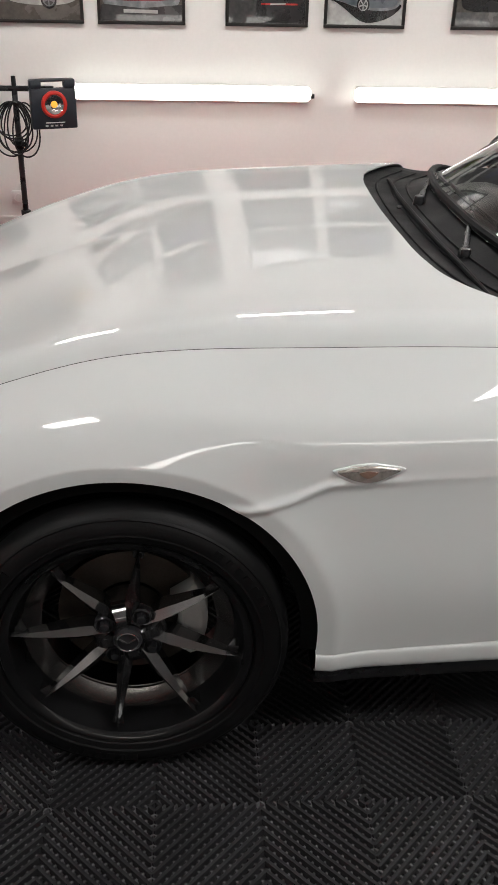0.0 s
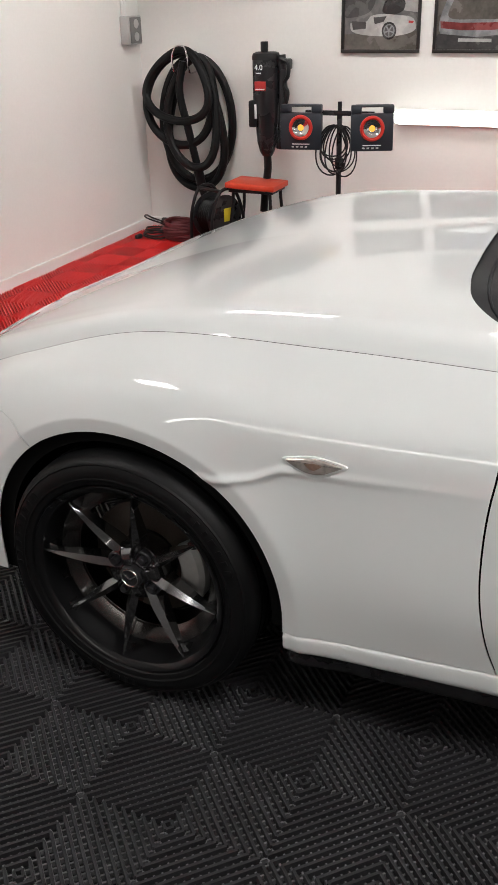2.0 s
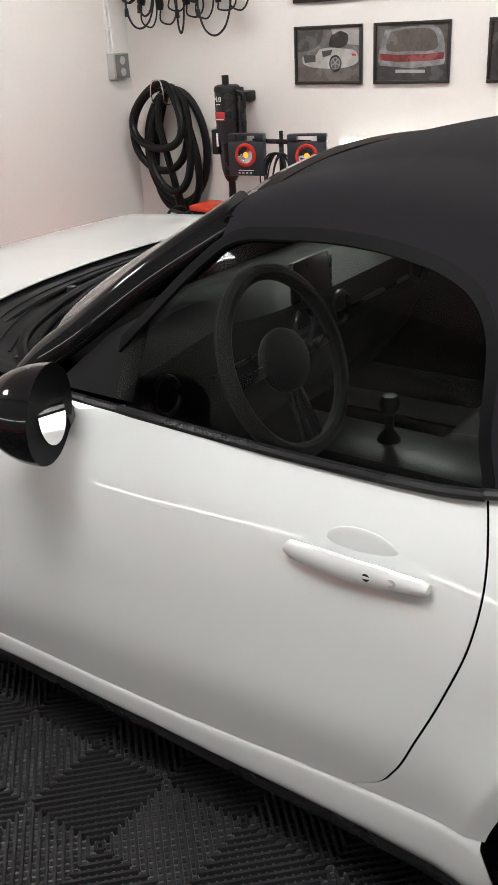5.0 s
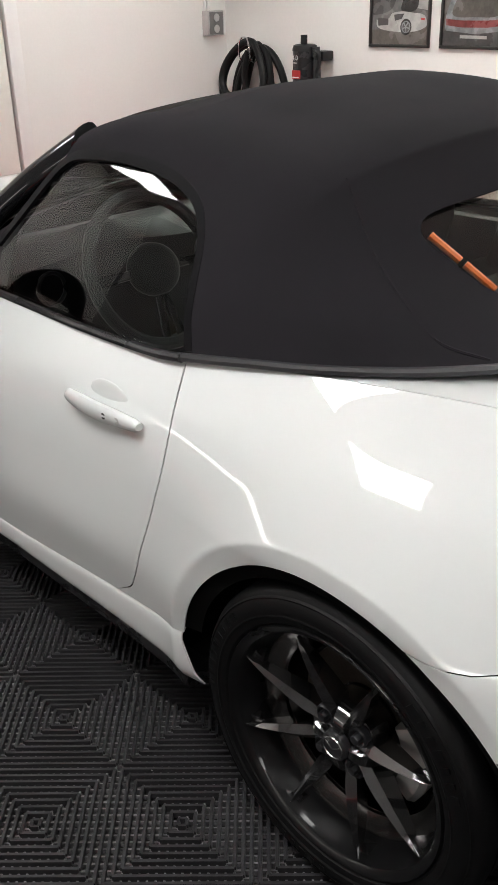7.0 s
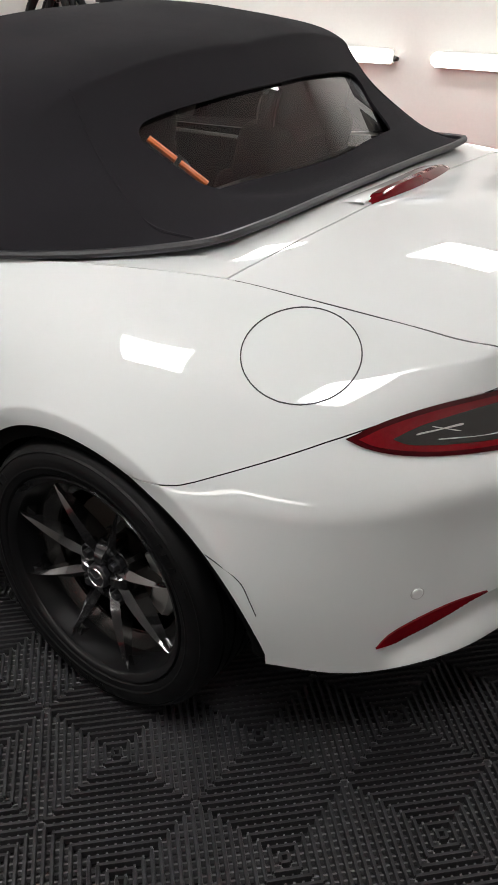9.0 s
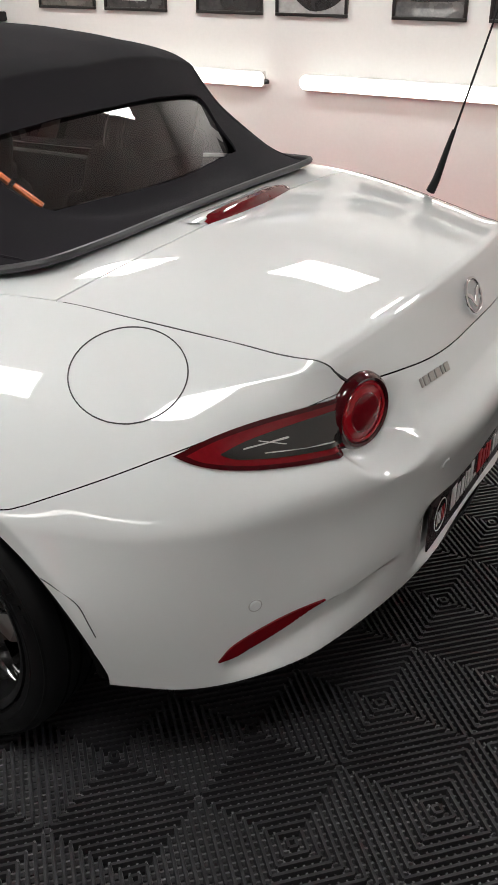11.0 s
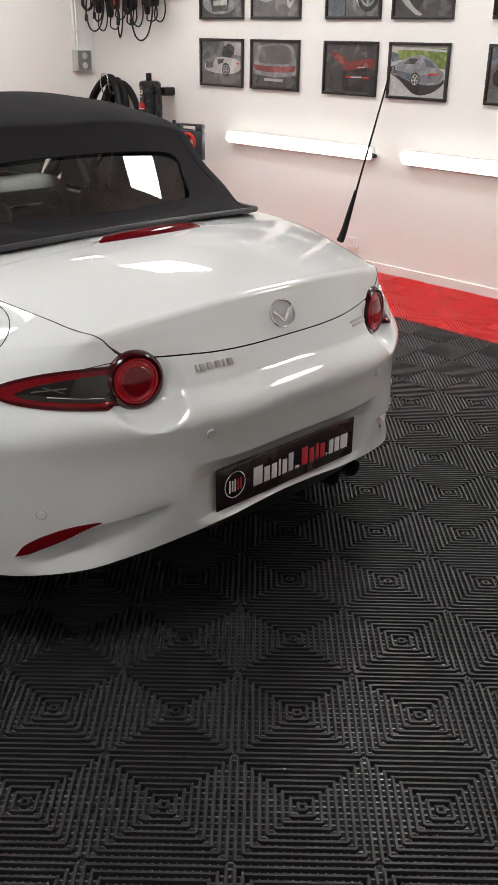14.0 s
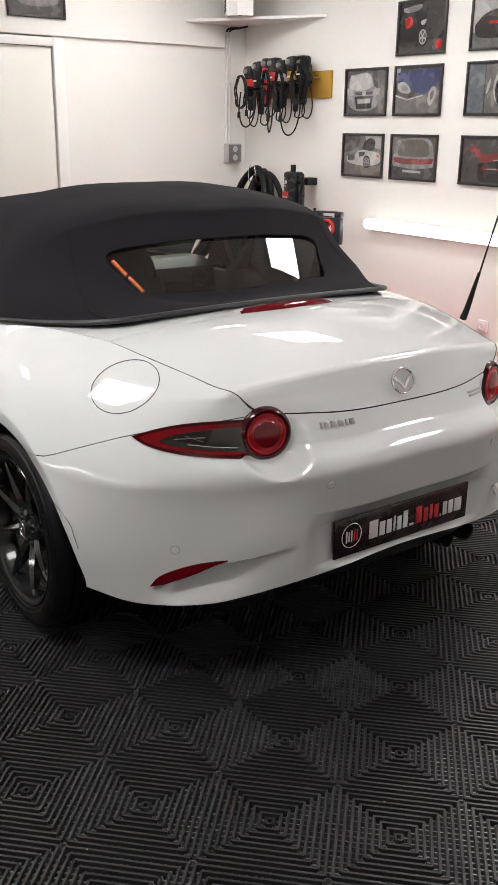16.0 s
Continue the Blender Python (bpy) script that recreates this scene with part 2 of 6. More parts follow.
# the west wall leaves an opening for the closet door
DY0, DY1, DZ = -0.40, 1.495, 2.01
slab("wall_west", (ROOM_W - T, DY1, -0.03), (ROOM_W, ROOM_N, 2.075), WALL, "white painted wall beside the closet door")
slab("wall_west_far", (ROOM_W - T, ROOM_S, -0.03), (ROOM_W, DY0, 2.075), WALL, "white painted wall beyond the closet door")
slab("wall_west_top", (ROOM_W - T, ROOM_S, 2.075), (ROOM_W + 0.03, 3.07, ROOM_H), WALL, "white boxed-out upper wall above the door", bevel=0.004)
slab("wall_west_corner", (ROOM_W - T, 3.07, 2.075), (ROOM_W, ROOM_N, ROOM_H), WALL, "white painted corner of the wall")
slab("ceiling", (ROOM_W - T, ROOM_S - T, ROOM_H), (ROOM_E + T, ROOM_N + T, ROOM_H + 0.1), CEIL, "white painted ceiling", "ceiling")
slab("baseboard", (ROOM_W, ROOM_N - 0.016, -0.018), (ROOM_E, ROOM_N, 0.055), TRIM, "white skirting board along the picture wall", "baseboard", 0.004)
slab("baseboard_west", (ROOM_W, 1.59, -0.018), (ROOM_W + 0.016, ROOM_N - 0.018, 0.06), TRIM, "white skirting board beside the closet door", "baseboard", 0.004)
closet = thing("door_1", (ROOM_W, 0, 0), "closed white flush closet door in a white frame", "door", kind="structure")
part("door_leaf", box((-0.035, (DY0 + DY1) / 2, 1.0), (0.04, DY1 - DY0 - 0.012, 2.0), 0.003), DOORW, closet)
part("door_frame", box((-0.005, DY1 + 0.045, 1.02), (0.05, 0.09, 2.09), 0.006), TRIM, closet)
part("door_frame", box((-0.005, DY0 - 0.045, 1.02), (0.05, 0.09, 2.09), 0.006), TRIM, closet)
part("door_head", box((-0.005, (DY0 + DY1) / 2, 2.034), (0.05, DY1 - DY0 - 0.001, 0.062), 0.006), TRIM, closet)


def tube_light(x0, x1, y, z, face):
    """A sealed tube light on a wall; face is +1 where it looks to +y."""
    t = thing("tube_light", ((x0 + x1) / 2, y, z), "lit waterproof tube light with a frosted cover, mounted on the wall", "wall lamp", "tube lights on the walls")
    h = (x1 - x0) / 2
    part("housing", box((0, 0.024 * face, 0), (2 * h - 0.02, 0.047, 0.084), 0.006), WHITEP, t)
    bm = bmesh.new()
    n, prof = 10, []
    for i in range(n + 1):
        a = math.pi * i / n
        prof.append((0.049 * face + 0.034 * math.sin(a) * face, 0.039 * math.cos(a)))
    xs = [(-h, 0.55), (-h + 0.012, 0.85), (-h + 0.03, 1.0), (h - 0.03, 1.0), (h - 0.012, 0.85), (h, 0.55)]
    rows = [[bm.verts.new((x, 0.049 * face + (p - 0.049 * face) * k, q * k)) for p, q in prof] for x, k in xs]
    for a, b in zip(rows, rows[1:]):
        for i in range(n):
            bm.faces.new((a[i], a[i + 1], b[i + 1], b[i]))
    bm.faces.new(rows[0])
    bm.faces.new(rows[-1][::-1])
    bmesh.ops.recalc_face_normals(bm, faces=bm.faces)
    part("diffuser", bm, TUBE, t)
    for s in (-1, 1):
        part("end_cap", box((s * (h - 0.045), 0.03 * face, -0.041), (0.05, 0.03, 0.012), 0.004), STEEL, t, "small metal cover clip")
    part("cable_gland", cyl((h - 0.01, 0.03 * face, -0.012), (h + 0.022, 0.03 * face, -0.012), 0.016, 0.012, 14), BLACK, t)
    return t


tube_light(-0.57, 0.775, ROOM_N, 0.748, -1)
tube_light(1.02, 2.365, ROOM_N, 0.748, -1)
tube_light(-0.78, 0.565, ROOM_S, 0.76, 1)
tube_light(0.73, 2.075, ROOM_S, 0.76, 1)
tube_light(2.28, 3.625, ROOM_S, 0.76, 1)


def ceiling_panel(x, y, w, d):
    t = thing("ceiling_light", (x, y, ROOM_H), "lit square-edged LED ceiling panel", "ceiling lamp", "LED panels on the ceiling")
    part("frame", box((0, 0, -0.02), (w, d, 0.04), 0.004), WHITEP, t)
    part("diffuser", box((0, 0, -0.042), (w - 0.03, d - 0.03, 0.006), 0.001), PANEL, t)


# the panel at (-1.1, 1.9) is added, unseen, to brighten the west corner
for px, py, deep in ((-1.1, 1.9, 0.62), (0.47, 1.97, 0.62), (2.12, 2.15, 0.62), (4.0, 2.1, 0.62), (-1.25, -2.1, 0.62), (1.52, -1.6, 0.8), (3.4, -1.7, 0.62)):
    ceiling_panel(px, py, 0.62, deep)


# ---- the car ----
# Lengths run rearward from the front axle, half-widths from the centre line, heights from the floor.
FRONT = (0.005, 0.298)
REAR = (2.322, 0.298)
ROWS = [
    # lower edge
    [(-0.74, 0, .22), (-0.71, .40, .22), (-0.58, .70, .21), (-0.36, .79, .22), (0, .82, .245), (.4, .808, .254), (.85, .806, .279), (1.3, .808, .288), (1.82, .82, .332),
     (2.1, .84, .36), (2.4, .845, .33), (2.67, .815, .285), (2.84, .73, .262), (2.975, .575, .27), (3.02, .49, .287), (3.078, .32, .318), (3.096, 0, .336)],
    # lower side
    [(-0.76, 0, .41), (-0.73, .40, .41), (-0.60, .71, .41), (-0.36, .795, .43), (0, .828, .45), (.4, .822, .42), (.85, .824, .41), (1.3, .827, .43), (1.82, .835, .46),
     (2.1, .845, .47), (2.4, .858, .47), (2.66, .83, .43), (2.84, .738, .41), (2.975, .58, .41), (3.03, .50, .424), (3.097, .32, .445), (3.114, 0, .455)],
    # waist
    [(-0.75, 0, .53), (-0.72, .40, .53), (-0.59, .70, .54), (-0.36, .785, .575), (0, .828, .635), (.4, .818, .59), (.85, .818, .58), (1.3, .821, .59), (1.82, .825, .615),
     (2.1, .842, .62), (2.4, .855, .628), (2.65, .82, .585), (2.84, .735, .585), (2.985, .583, .596), (3.052, .48, .606), (3.128, .31, .614), (3.15, 0, .622)],
    # shoulder
    [(-0.72, 0, .585), (-0.68, .38, .588), (-0.53, .66, .608), (-0.33, .755, .67), (0, .797, .750), (.4, .804, .728), (.85, .799, .73), (1.3, .795, .73), (1.85, .80, .755),
     (2.1, .795, .768), (2.38, .785, .772), (2.63, .742, .752), (2.81, .672, .725), (2.948, .548, .70), (3.004, .462, .698), (3.072, .30, .695), (3.092, 0, .702)],
    # top edge: bonnet seam, belt line, boot seam
    [(-0.66, 0, .615), (-0.62, .36, .622), (-0.48, .60, .648), (-0.30, .666, .720), (0, .685, .809), (.4, .692, .8265), (.85, .722, .835), (1.3, .733, .831), (1.85, .742, .842),
     (2.1, .70, .870), (2.47, .608, .880), (2.66, .574, .865), (2.895, .511, .830), (2.962, .481, .815), (2.984, .447, .776), (3.042, .28, .757), (3.060, 0, .748)],
]
NS, NV = 640, 180
mid = [tuple(0.12 * a + 0.88 * b for a, b in zip(p, q)) for p, q in zip(ROWS[1], ROWS[2])]
mid[13:] = [(2.981, .580, .566), (3.046, .479, .576), (3.121, .311, .584), (3.143, 0, .592)]
ROWS.insert(2, mid)


def loft(rows, ns, nv, bend=None):
    """A smooth sheet through rows of points: ns samples along the rows, nv across."""
    rows = [np.array(r, float) for r in rows]
    base = rows[len(rows) // 2]
    k = np.r_[0, np.cumsum(np.linalg.norm(np.diff(base, axis=0), axis=1))]
    s = np.linspace(0, k[-1], ns)
    if bend == "ends":
        # both ends meet their own mirror image on the centre line
        rows = [np.vstack([r[1] * (1, -1, 1), r, r[-2] * (1, -1, 1)]) for r in rows]
        k = np.r_[k[0] - (k[1] - k[0]), k, k[-1] + (k[-1] - k[-2])]
    elif bend == "top":
        rows = [*rows, rows[-2] * (1, -1, 1)]
    lines = np.stack([cubic(k, r, s) for r in rows])
    w = np.r_[0, np.cumsum([np.linalg.norm(b - a, axis=1).mean() for a, b in zip(rows, rows[1:])])]
    v = np.linspace(0, w[-2] if bend == "top" else w[-1], nv)
    flat = cubic(w, lines.reshape(len(rows), -1), v)
    return flat.reshape(nv, ns, 3)


def normals_of(g):
    du, dv = np.gradient(g, axis=1), np.gradient(g, axis=0)
    n = np.cross(du, dv)
    return n / (np.linalg.norm(n, axis=2, keepdims=True) + 1e-12)


def smooth_step(t):
    t = np.clip(t, 0, 1)
    return t * t * (3 - 2 * t)


def side_field(g):
    """The creases and hollows of the body's side: wheel arches, wing line, rear bumper, tail."""
    g = g.copy()
    for (cx, cz), r, k, reach, turn in ((FRONT, 0.345, 0.008, .085, .16), (REAR, 0.345, 0.010, .085, .22)):
        d = np.hypot(g[..., 0] - cx, (g[..., 2] - cz) * 1.03)
        d0 = r + .042
        flare = np.where(d > d0, k * np.clip(1 - (d - d0) / reach, 0, 1) ** 2, k - turn * np.clip(d0 - d, 0, .06))
        g[..., 1] += flare * np.clip((g[..., 1] - 0.6) / 0.2, 0, 1)
    x, z = g[..., 0], g[..., 2]
    line = np.interp(x, (.15, .22, .30, .36, .70), (.605, .595, .612, .640, .655))
    g[..., 1] += .0055 * np.exp(-((z - line + .010) / .0085) ** 2) * np.interp(x, (.16, .22, .34, .50, .80), (0, 1, 1, .35, 0))
    # rear bumper: the scoop beside the fog lamp, and the flat for the plate
    x, w, z = g[..., 0], g[..., 1], g[..., 2]
    rear = np.clip((x - 2.80) / 0.06, 0, 1)
    crest = np.interp(w, (0, .30, .42, .555, .655, .70), (.455, .435, .415, .385, .335, .31))
    floor_z = g[0, :, 2][None, :]
    t = np.clip((crest - z) / np.maximum(crest - floor_z, 0.02), 0, 1)
    deep = np.interp(w, (.38, .46, .545, .65, .692), (0, .018, .056, .056, 0))
    dent = rear * deep * (1 - t) ** 1.3 * np.clip((crest - z) / 0.013, 0, 1)
    flat = rear * np.clip((.350 - w) / 0.085, 0, 1) * np.clip((z - .330) / 0.02, 0, 1) * np.clip((.512 - z) / 0.05, 0, 1)
    ring = np.hypot((w - .425) * 1.08, z - .718)
    seat_x = 3.003 + (.425 - w) * .30 - (z - .718) * .06
    dent_l = rear * np.clip(x - seat_x, 0, .06) * smooth_step((.106 - ring) / .030)
    new_x = x * (1 - flat) + flat * np.minimum(x, 3.078)
    g[..., 0] = new_x - dent * 0.75 - dent_l
    g[..., 1] -= dent * 0.6
    # the edge of the tail runs on round the corner and fades over the lamp
    x, w, z = g[..., 0], g[..., 1], g[..., 2]
    edge_z = np.interp(x, (2.66, 2.80, 2.90, 2.95, 3.0), (.762, .786, .803, .812, .812))
    edge_k = .004 * np.interp(x, (2.68, 2.78, 2.90, 2.975, 2.985), (0, .55, 1, 1, 0)) * np.exp(-np.abs(z - edge_z) / .016)
    g[..., 0] += edge_k * .6
    g[..., 1] += edge_k * .8
    return g


SIDE = side_field(loft(ROWS, NS, NV, "ends"))
SIDE_N = normals_of(SIDE)
if np.median(SIDE_N[:, NS // 2, 1]) < 0:
    SIDE_N = -SIDE_N
# the wing rolls over tightly just under the bonnet seam
below = np.clip(np.cumsum(np.linalg.norm(np.diff(SIDE[::-1], axis=0, prepend=SIDE[-1:]), axis=2), axis=0)[::-1] / .11, 0, 1)
along = smooth_step((SIDE[..., 0] + .25) / .4) * smooth_step((1.5 - SIDE[..., 0]) / .5)
SIDE = SIDE + SIDE_N * (.0176 * below * (1 - below) ** 2 * along)[..., None]
SIDE_N = normals_of(SIDE)
if np.median(SIDE_N[:, NS // 2, 1]) < 0:
    SIDE_N = -SIDE_N


def clip(verts, faces, field):
    """Keep what lies where the field is below zero, cutting the faces along its zero line."""
    out, out_f, idx, cut = [], [], {}, {}

    def keep(i):
        if i not in idx:
            idx[i] = len(out)
            out.append(verts[i])
        return idx[i]

    def cross(i, j):
        key = (min(i, j), max(i, j))
        if key not in cut:
            a, b = field[i], field[j]
            t = a / (a - b)
            cut[key] = len(out)
            out.append(verts[i] + (verts[j] - verts[i]) * t)
        return cut[key]

    neg = field < 0
    for f in faces:
        ins = [neg[i] for i in f]
        if all(ins):
            out_f.append([keep(i) for i in f])
        elif any(ins):
            poly = []
            for a, b in zip(f, [*f[1:], f[0]]):
                if neg[a]:
                    poly.append(keep(a))
                if neg[a] != neg[b]:
                    poly.append(cross(a, b))
            if len(poly) > 2:
                out_f.append(poly)
    return np.array(out), out_f


def grid_faces(nv, ns):
    return [(r * ns + c, r * ns + c + 1, (r + 1) * ns + c + 1, (r + 1) * ns + c) for r in range(nv - 1) for c in range(ns - 1)]


def inside(poly, a, b):
    """Signed distance to a closed outline: below zero inside."""
    poly = np.array(poly, float)
    p = np.stack([a, b], -1)
    d = np.full(a.shape, 1e9)
    hit = np.zeros(a.shape, bool)
    for q, r in zip(poly, np.roll(poly, -1, 0)):
        e = r - q
        t = np.clip(((p - q) @ e) / (e @ e + 1e-12), 0, 1)
        d = np.minimum(d, np.hypot(*np.moveaxis(p - (q + t[..., None] * e), -1, 0)))
        c = ((q[1] > b) != (r[1] > b)) & (a < (r[0] - q[0]) * (b - q[1]) / (r[1] - q[1] + 1e-15) + q[0])
        hit ^= c
    return np.where(hit, -d, d)


def finer(g, k):
    """The same sheet with k times as many rows and columns."""
    a, b = g.shape[:2]
    g = cubic(np.arange(a), g.reshape(a, -1), np.linspace(0, a - 1, (a - 1) * k + 1)).reshape(-1, b, 3).transpose(1, 0, 2)
    n = g.shape[1]
    return cubic(np.arange(b), g.reshape(b, -1), np.linspace(0, b - 1, (b - 1) * k + 1)).reshape(-1, n, 3).transpose(1, 0, 2)


car = thing("car", (0, CAR_Y, 0), "white two-seat roadster with a closed black canvas top", "car")


def panel(name, grid, fields, material, parent, thick=0.003, label="", both=True, flip=False, offset=0.0, nrm=None):
    """A body panel cut out of a sheet by fields; a twin is made on the other side."""
    nv, ns = grid.shape[:2]
    g = grid + (nrm * offset if nrm is not None and offset else 0)
    v, f = g.reshape(-1, 3), grid_faces(nv, ns)
    f_all = [np.asarray(k).reshape(-1) for k in fields]
    for n, k in enumerate(f_all):
        # carry the remaining fields along through each cut
        rest = np.stack([v[:, 0], v[:, 1], v[:, 2], *f_all[n:]], 1)
        cut_v, f = clip(rest, f, rest[:, 3])
        if not f:
            return []
        v = cut_v[:, :3]
        for m in range(n + 1, len(f_all)):
            f_all[m] = cut_v[:, 3 + m - n]
    made = []
    v = np.array(v)
    v[np.abs(v[:, 1]) < 4e-4, 1] = 0.0
    for sgn in ((0,) if both == "weld" else (-1, 1) if both else (-1,)):
        if sgn:
            w = v * (1, sgn, 1)
            ff = f if (sgn > 0) != flip else [p[::-1] for p in f]
        else:
            n0 = len(v)
            same = np.where(v[:, 1] == 0, np.arange(n0), np.arange(n0) + n0)
            w = np.vstack([v, v * (1, -1, 1)])
            f1 = [[int(i) for i in p] for p in f]
            f2 = [[int(same[i]) for i in p][::-1] for p in f]
            ff = [p[::-1] for p in f1] + [p[::-1] for p in f2] if flip else f1 + f2
        # turn the faces outward
        out = 0.0
        for p in ff[::7]:
            a, b, c = w[p[0]], w[p[1]], w[p[2]]
            out += float(np.dot(np.cross(b - a, c - a), a - np.array((1.2, 0, .45))))
        if out < 0:
            ff = [p[::-1] for p in ff]
        ob = mesh_ob(name, w, ff, material, parent, True, label)
        if thick:
            so = ob.modifiers.new("thickness", "SOLIDIFY")
            so.thickness, so.offset = thick, -1
            es = ob.modifiers.new("crisp_edges", "EDGE_SPLIT")
            es.split_angle = radians(38)
        made.append(ob)
    return made


GX, GL, GZ = SIDE[..., 0], SIDE[..., 1], SIDE[..., 2]
GAP = 0.0019
arch_f = 0.351 - np.hypot(GX - FRONT[0], (GZ - FRONT[1]) * np.where(GZ > FRONT[1], 1.01, 0.6))
arch_r = 0.340 + np.where(GX > REAR[0], 0.058, 0.022) * np.clip((0.58 - GZ) / 0.28, 0, 1) - np.hypot(GX - REAR[0], (GZ - REAR[1]) * np.where(GZ > REAR[1], 1.0, 0.6))
DOOR_F = [(.27, .782), (.314, .765), (.415, .741), (.546, .732), (.664, .740), (.748, .757), (.79, .785), (.815, .815), (.84, .86)]
DOOR_R = [(.20, 1.70), (.33, 1.745), (.36, 1.79), (.40, 1.818), (.488, 1.857), (.58, 1.893), (.677, 1.922), (.779, 1.925), (.85, 1.90)]
sf = cubic(*zip(*DOOR_F), np.clip(GZ, .27, .84).ravel()).reshape(GZ.shape)
sr = cubic(*zip(*DOOR_R), np.clip(GZ, .20, .85).ravel()).reshape(GZ.shape)
# rear bumper seam: from the arch to the tail lamp's tip, then along under the lamp's top
bs = np.interp(GX, (2.3, 2.50, 2.573, 2.60, 2.775, 2.84, 2.90, 2.94, 2.984, 2.991, 3.2), (.600, .603, .612, .622, .699, .724, .742, .751, .766, .80, .80))
lamp_hole = np.where(GX > 2.7, .063 - np.hypot((GL - .425) * 1.08, GZ - .718), -1.0)
fb = np.interp(GZ, (.2, .40, .56, .62, .68), (-.28, -.24, -.20, -.26, -.42))
WHITE = dict(material=PAINT, parent=car)
panel("front_bumper", SIDE, [GX - fb + GAP, arch_f], **WHITE, flip=True, both="weld")
panel("front_fender", SIDE, [fb - GX + GAP, GX - sf + GAP, arch_f], **WHITE, flip=True)
panel("door", SIDE, [sf - GX + GAP, GX - sr + GAP], **WHITE, flip=True)
panel("rear_fender", SIDE, [sr - GX + GAP, np.where(GX > 2.33, bs - GZ + .0012, -1.0), lamp_hole, arch_r], **WHITE, flip=True)
low = np.where(GX > 2.33, GZ - bs + .0012, 1.0)
panel("rear_bumper", SIDE, [low, 2.33 - GX, lamp_hole, arch_r], **WHITE, flip=True, both="weld")
panel("inner_structure", SIDE, [arch_f - 0.03, arch_r - 0.03, lamp_hole, np.where((GX > 2.72) & (GZ < .56), 1.0, -1.0)], DARK, car, thick=0, flip=True, offset=-0.014, nrm=SIDE_N)

# sill under the door
cs = [i for i in range(NS) if 0.30 < SIDE[0, i, 0] < 2.05]
edge = SIDE[0, cs]
sill = np.stack([edge + (0, -0.010, .002), edge + (0, 0.0006, -0.0045), edge + (0, 0.001, -0.025), edge + (0, -0.003, -0.045), edge + (0, -0.016, -0.058)])
deeper = np.interp(edge[:, 0], (.35, .85, 1.3, 1.7, 2.0), (.92, 1.12, 1.22, 1.75, 2.15))
sill[..., 2] = edge[:, 2] + (sill[..., 2] - edge[:, 2]) * deeper
sill = cubic(np.arange(5.0), sill.reshape(5, -1), np.linspace(0, 4, 20)).reshape(20, len(cs), 3)
sx, sz = sill[..., 0], sill[..., 2]
panel("side_sill", sill, [0.351 - np.abs(sx - FRONT[0]), sx - 1.962 - np.clip(.33 - sz, 0, .12) * .34], **WHITE, flip=True)
base = sill[-1] + (0, 0, .004)
under = np.stack([base, base + (0, -0.004, -0.036), base + (0, -0.012, -0.044), base + (0, -0.30, -0.046)])
ux, uz = under[..., 0], under[..., 2]
panel("sill_underside", under, [0.36 - np.abs(ux), 0.37 - np.abs(ux - 2.32)], BLACKG, car, thick=0, flip=True, label="dark plastic strip under the sill")


def crown(edge_pts, centre_pts, ns, nf, power=2.0, bulge=0.0, at=0.35):
    """A sheet between an edge line and the centre line, arched across."""
    e, c = spline(edge_pts, ns), spline(centre_pts, ns)
    f = np.linspace(0, 1, nf)[:, None, None]
    g = e + (c - e) * (1 - (1 - f) ** power)
    g[..., 1] = e[:, 1] * (1 - f[..., 0])
    g[..., 2] += bulge * np.exp(-((f[..., 0] - at) / 0.16) ** 2) * np.sin(np.linspace(0, 1, ns) * math.pi) ** 0.7
    return g


# bonnet
TOPE = SIDE[-1]
he = TOPE[[k for k in range(NS) if -0.62 < TOPE[k, 0] < 0.87][::6]] + (0, -.0062, -.0016)
hc_x = np.linspace(-.66, .75, 40)
hc_z = cubic((-.66, -.52, -.30, 0, .4, .75), (.6215, .672, .752, .843, .886, .896), hc_x)
hc = np.stack([hc_x, 0 * hc_x, hc_z], -1)
# across: a tight roll at the seam, a flat shoulder, then the crown
acr = np.linspace(0, 1, 70)
rise = cubic((0, .022, .045, .075, .13, .25, .42, .6, .8, 1.0), (0, .36, .56, .68, .745, .80, .875, .94, .985, 1.0), acr)
he_s, hc_s = spline(he, 150), spline(hc, 150)
HOOD = he_s + (hc_s - he_s) * acr[:, None, None]
HOOD[..., 2] = he_s[:, 2] + (hc_s[:, 2] - he_s[:, 2]) * rise[:, None]
smooth_w = np.clip(np.arange(70) / 10.0, 0, 1)[:, None, None]
for _ in range(60):
    HOOD[:, 1:-1] += smooth_w * .25 * (HOOD[:, 2:] - 2 * HOOD[:, 1:-1] + HOOD[:, :-2])
hx, hl = HOOD[..., 0], HOOD[..., 1]
hood_end = cubic((0, .2, .37, .48, .573, .63, .67, .70), (.572, .578, .592, .619, .672, .718, .751, .775), np.clip(hl, 0, .70).ravel()).reshape(hl.shape)
panel("bonnet", HOOD, [hx - hood_end], **WHITE, both="weld")
joint = TOPE[[k for k in range(NS) if -0.60 < TOPE[k, 0] < 0.79][::4]] + (0, -.0030, -.0022)
for sgn in (-1, 1):
    part("bonnet_joint", tube(joint * (1, sgn, 1), .0023, 6), SEAL, car)
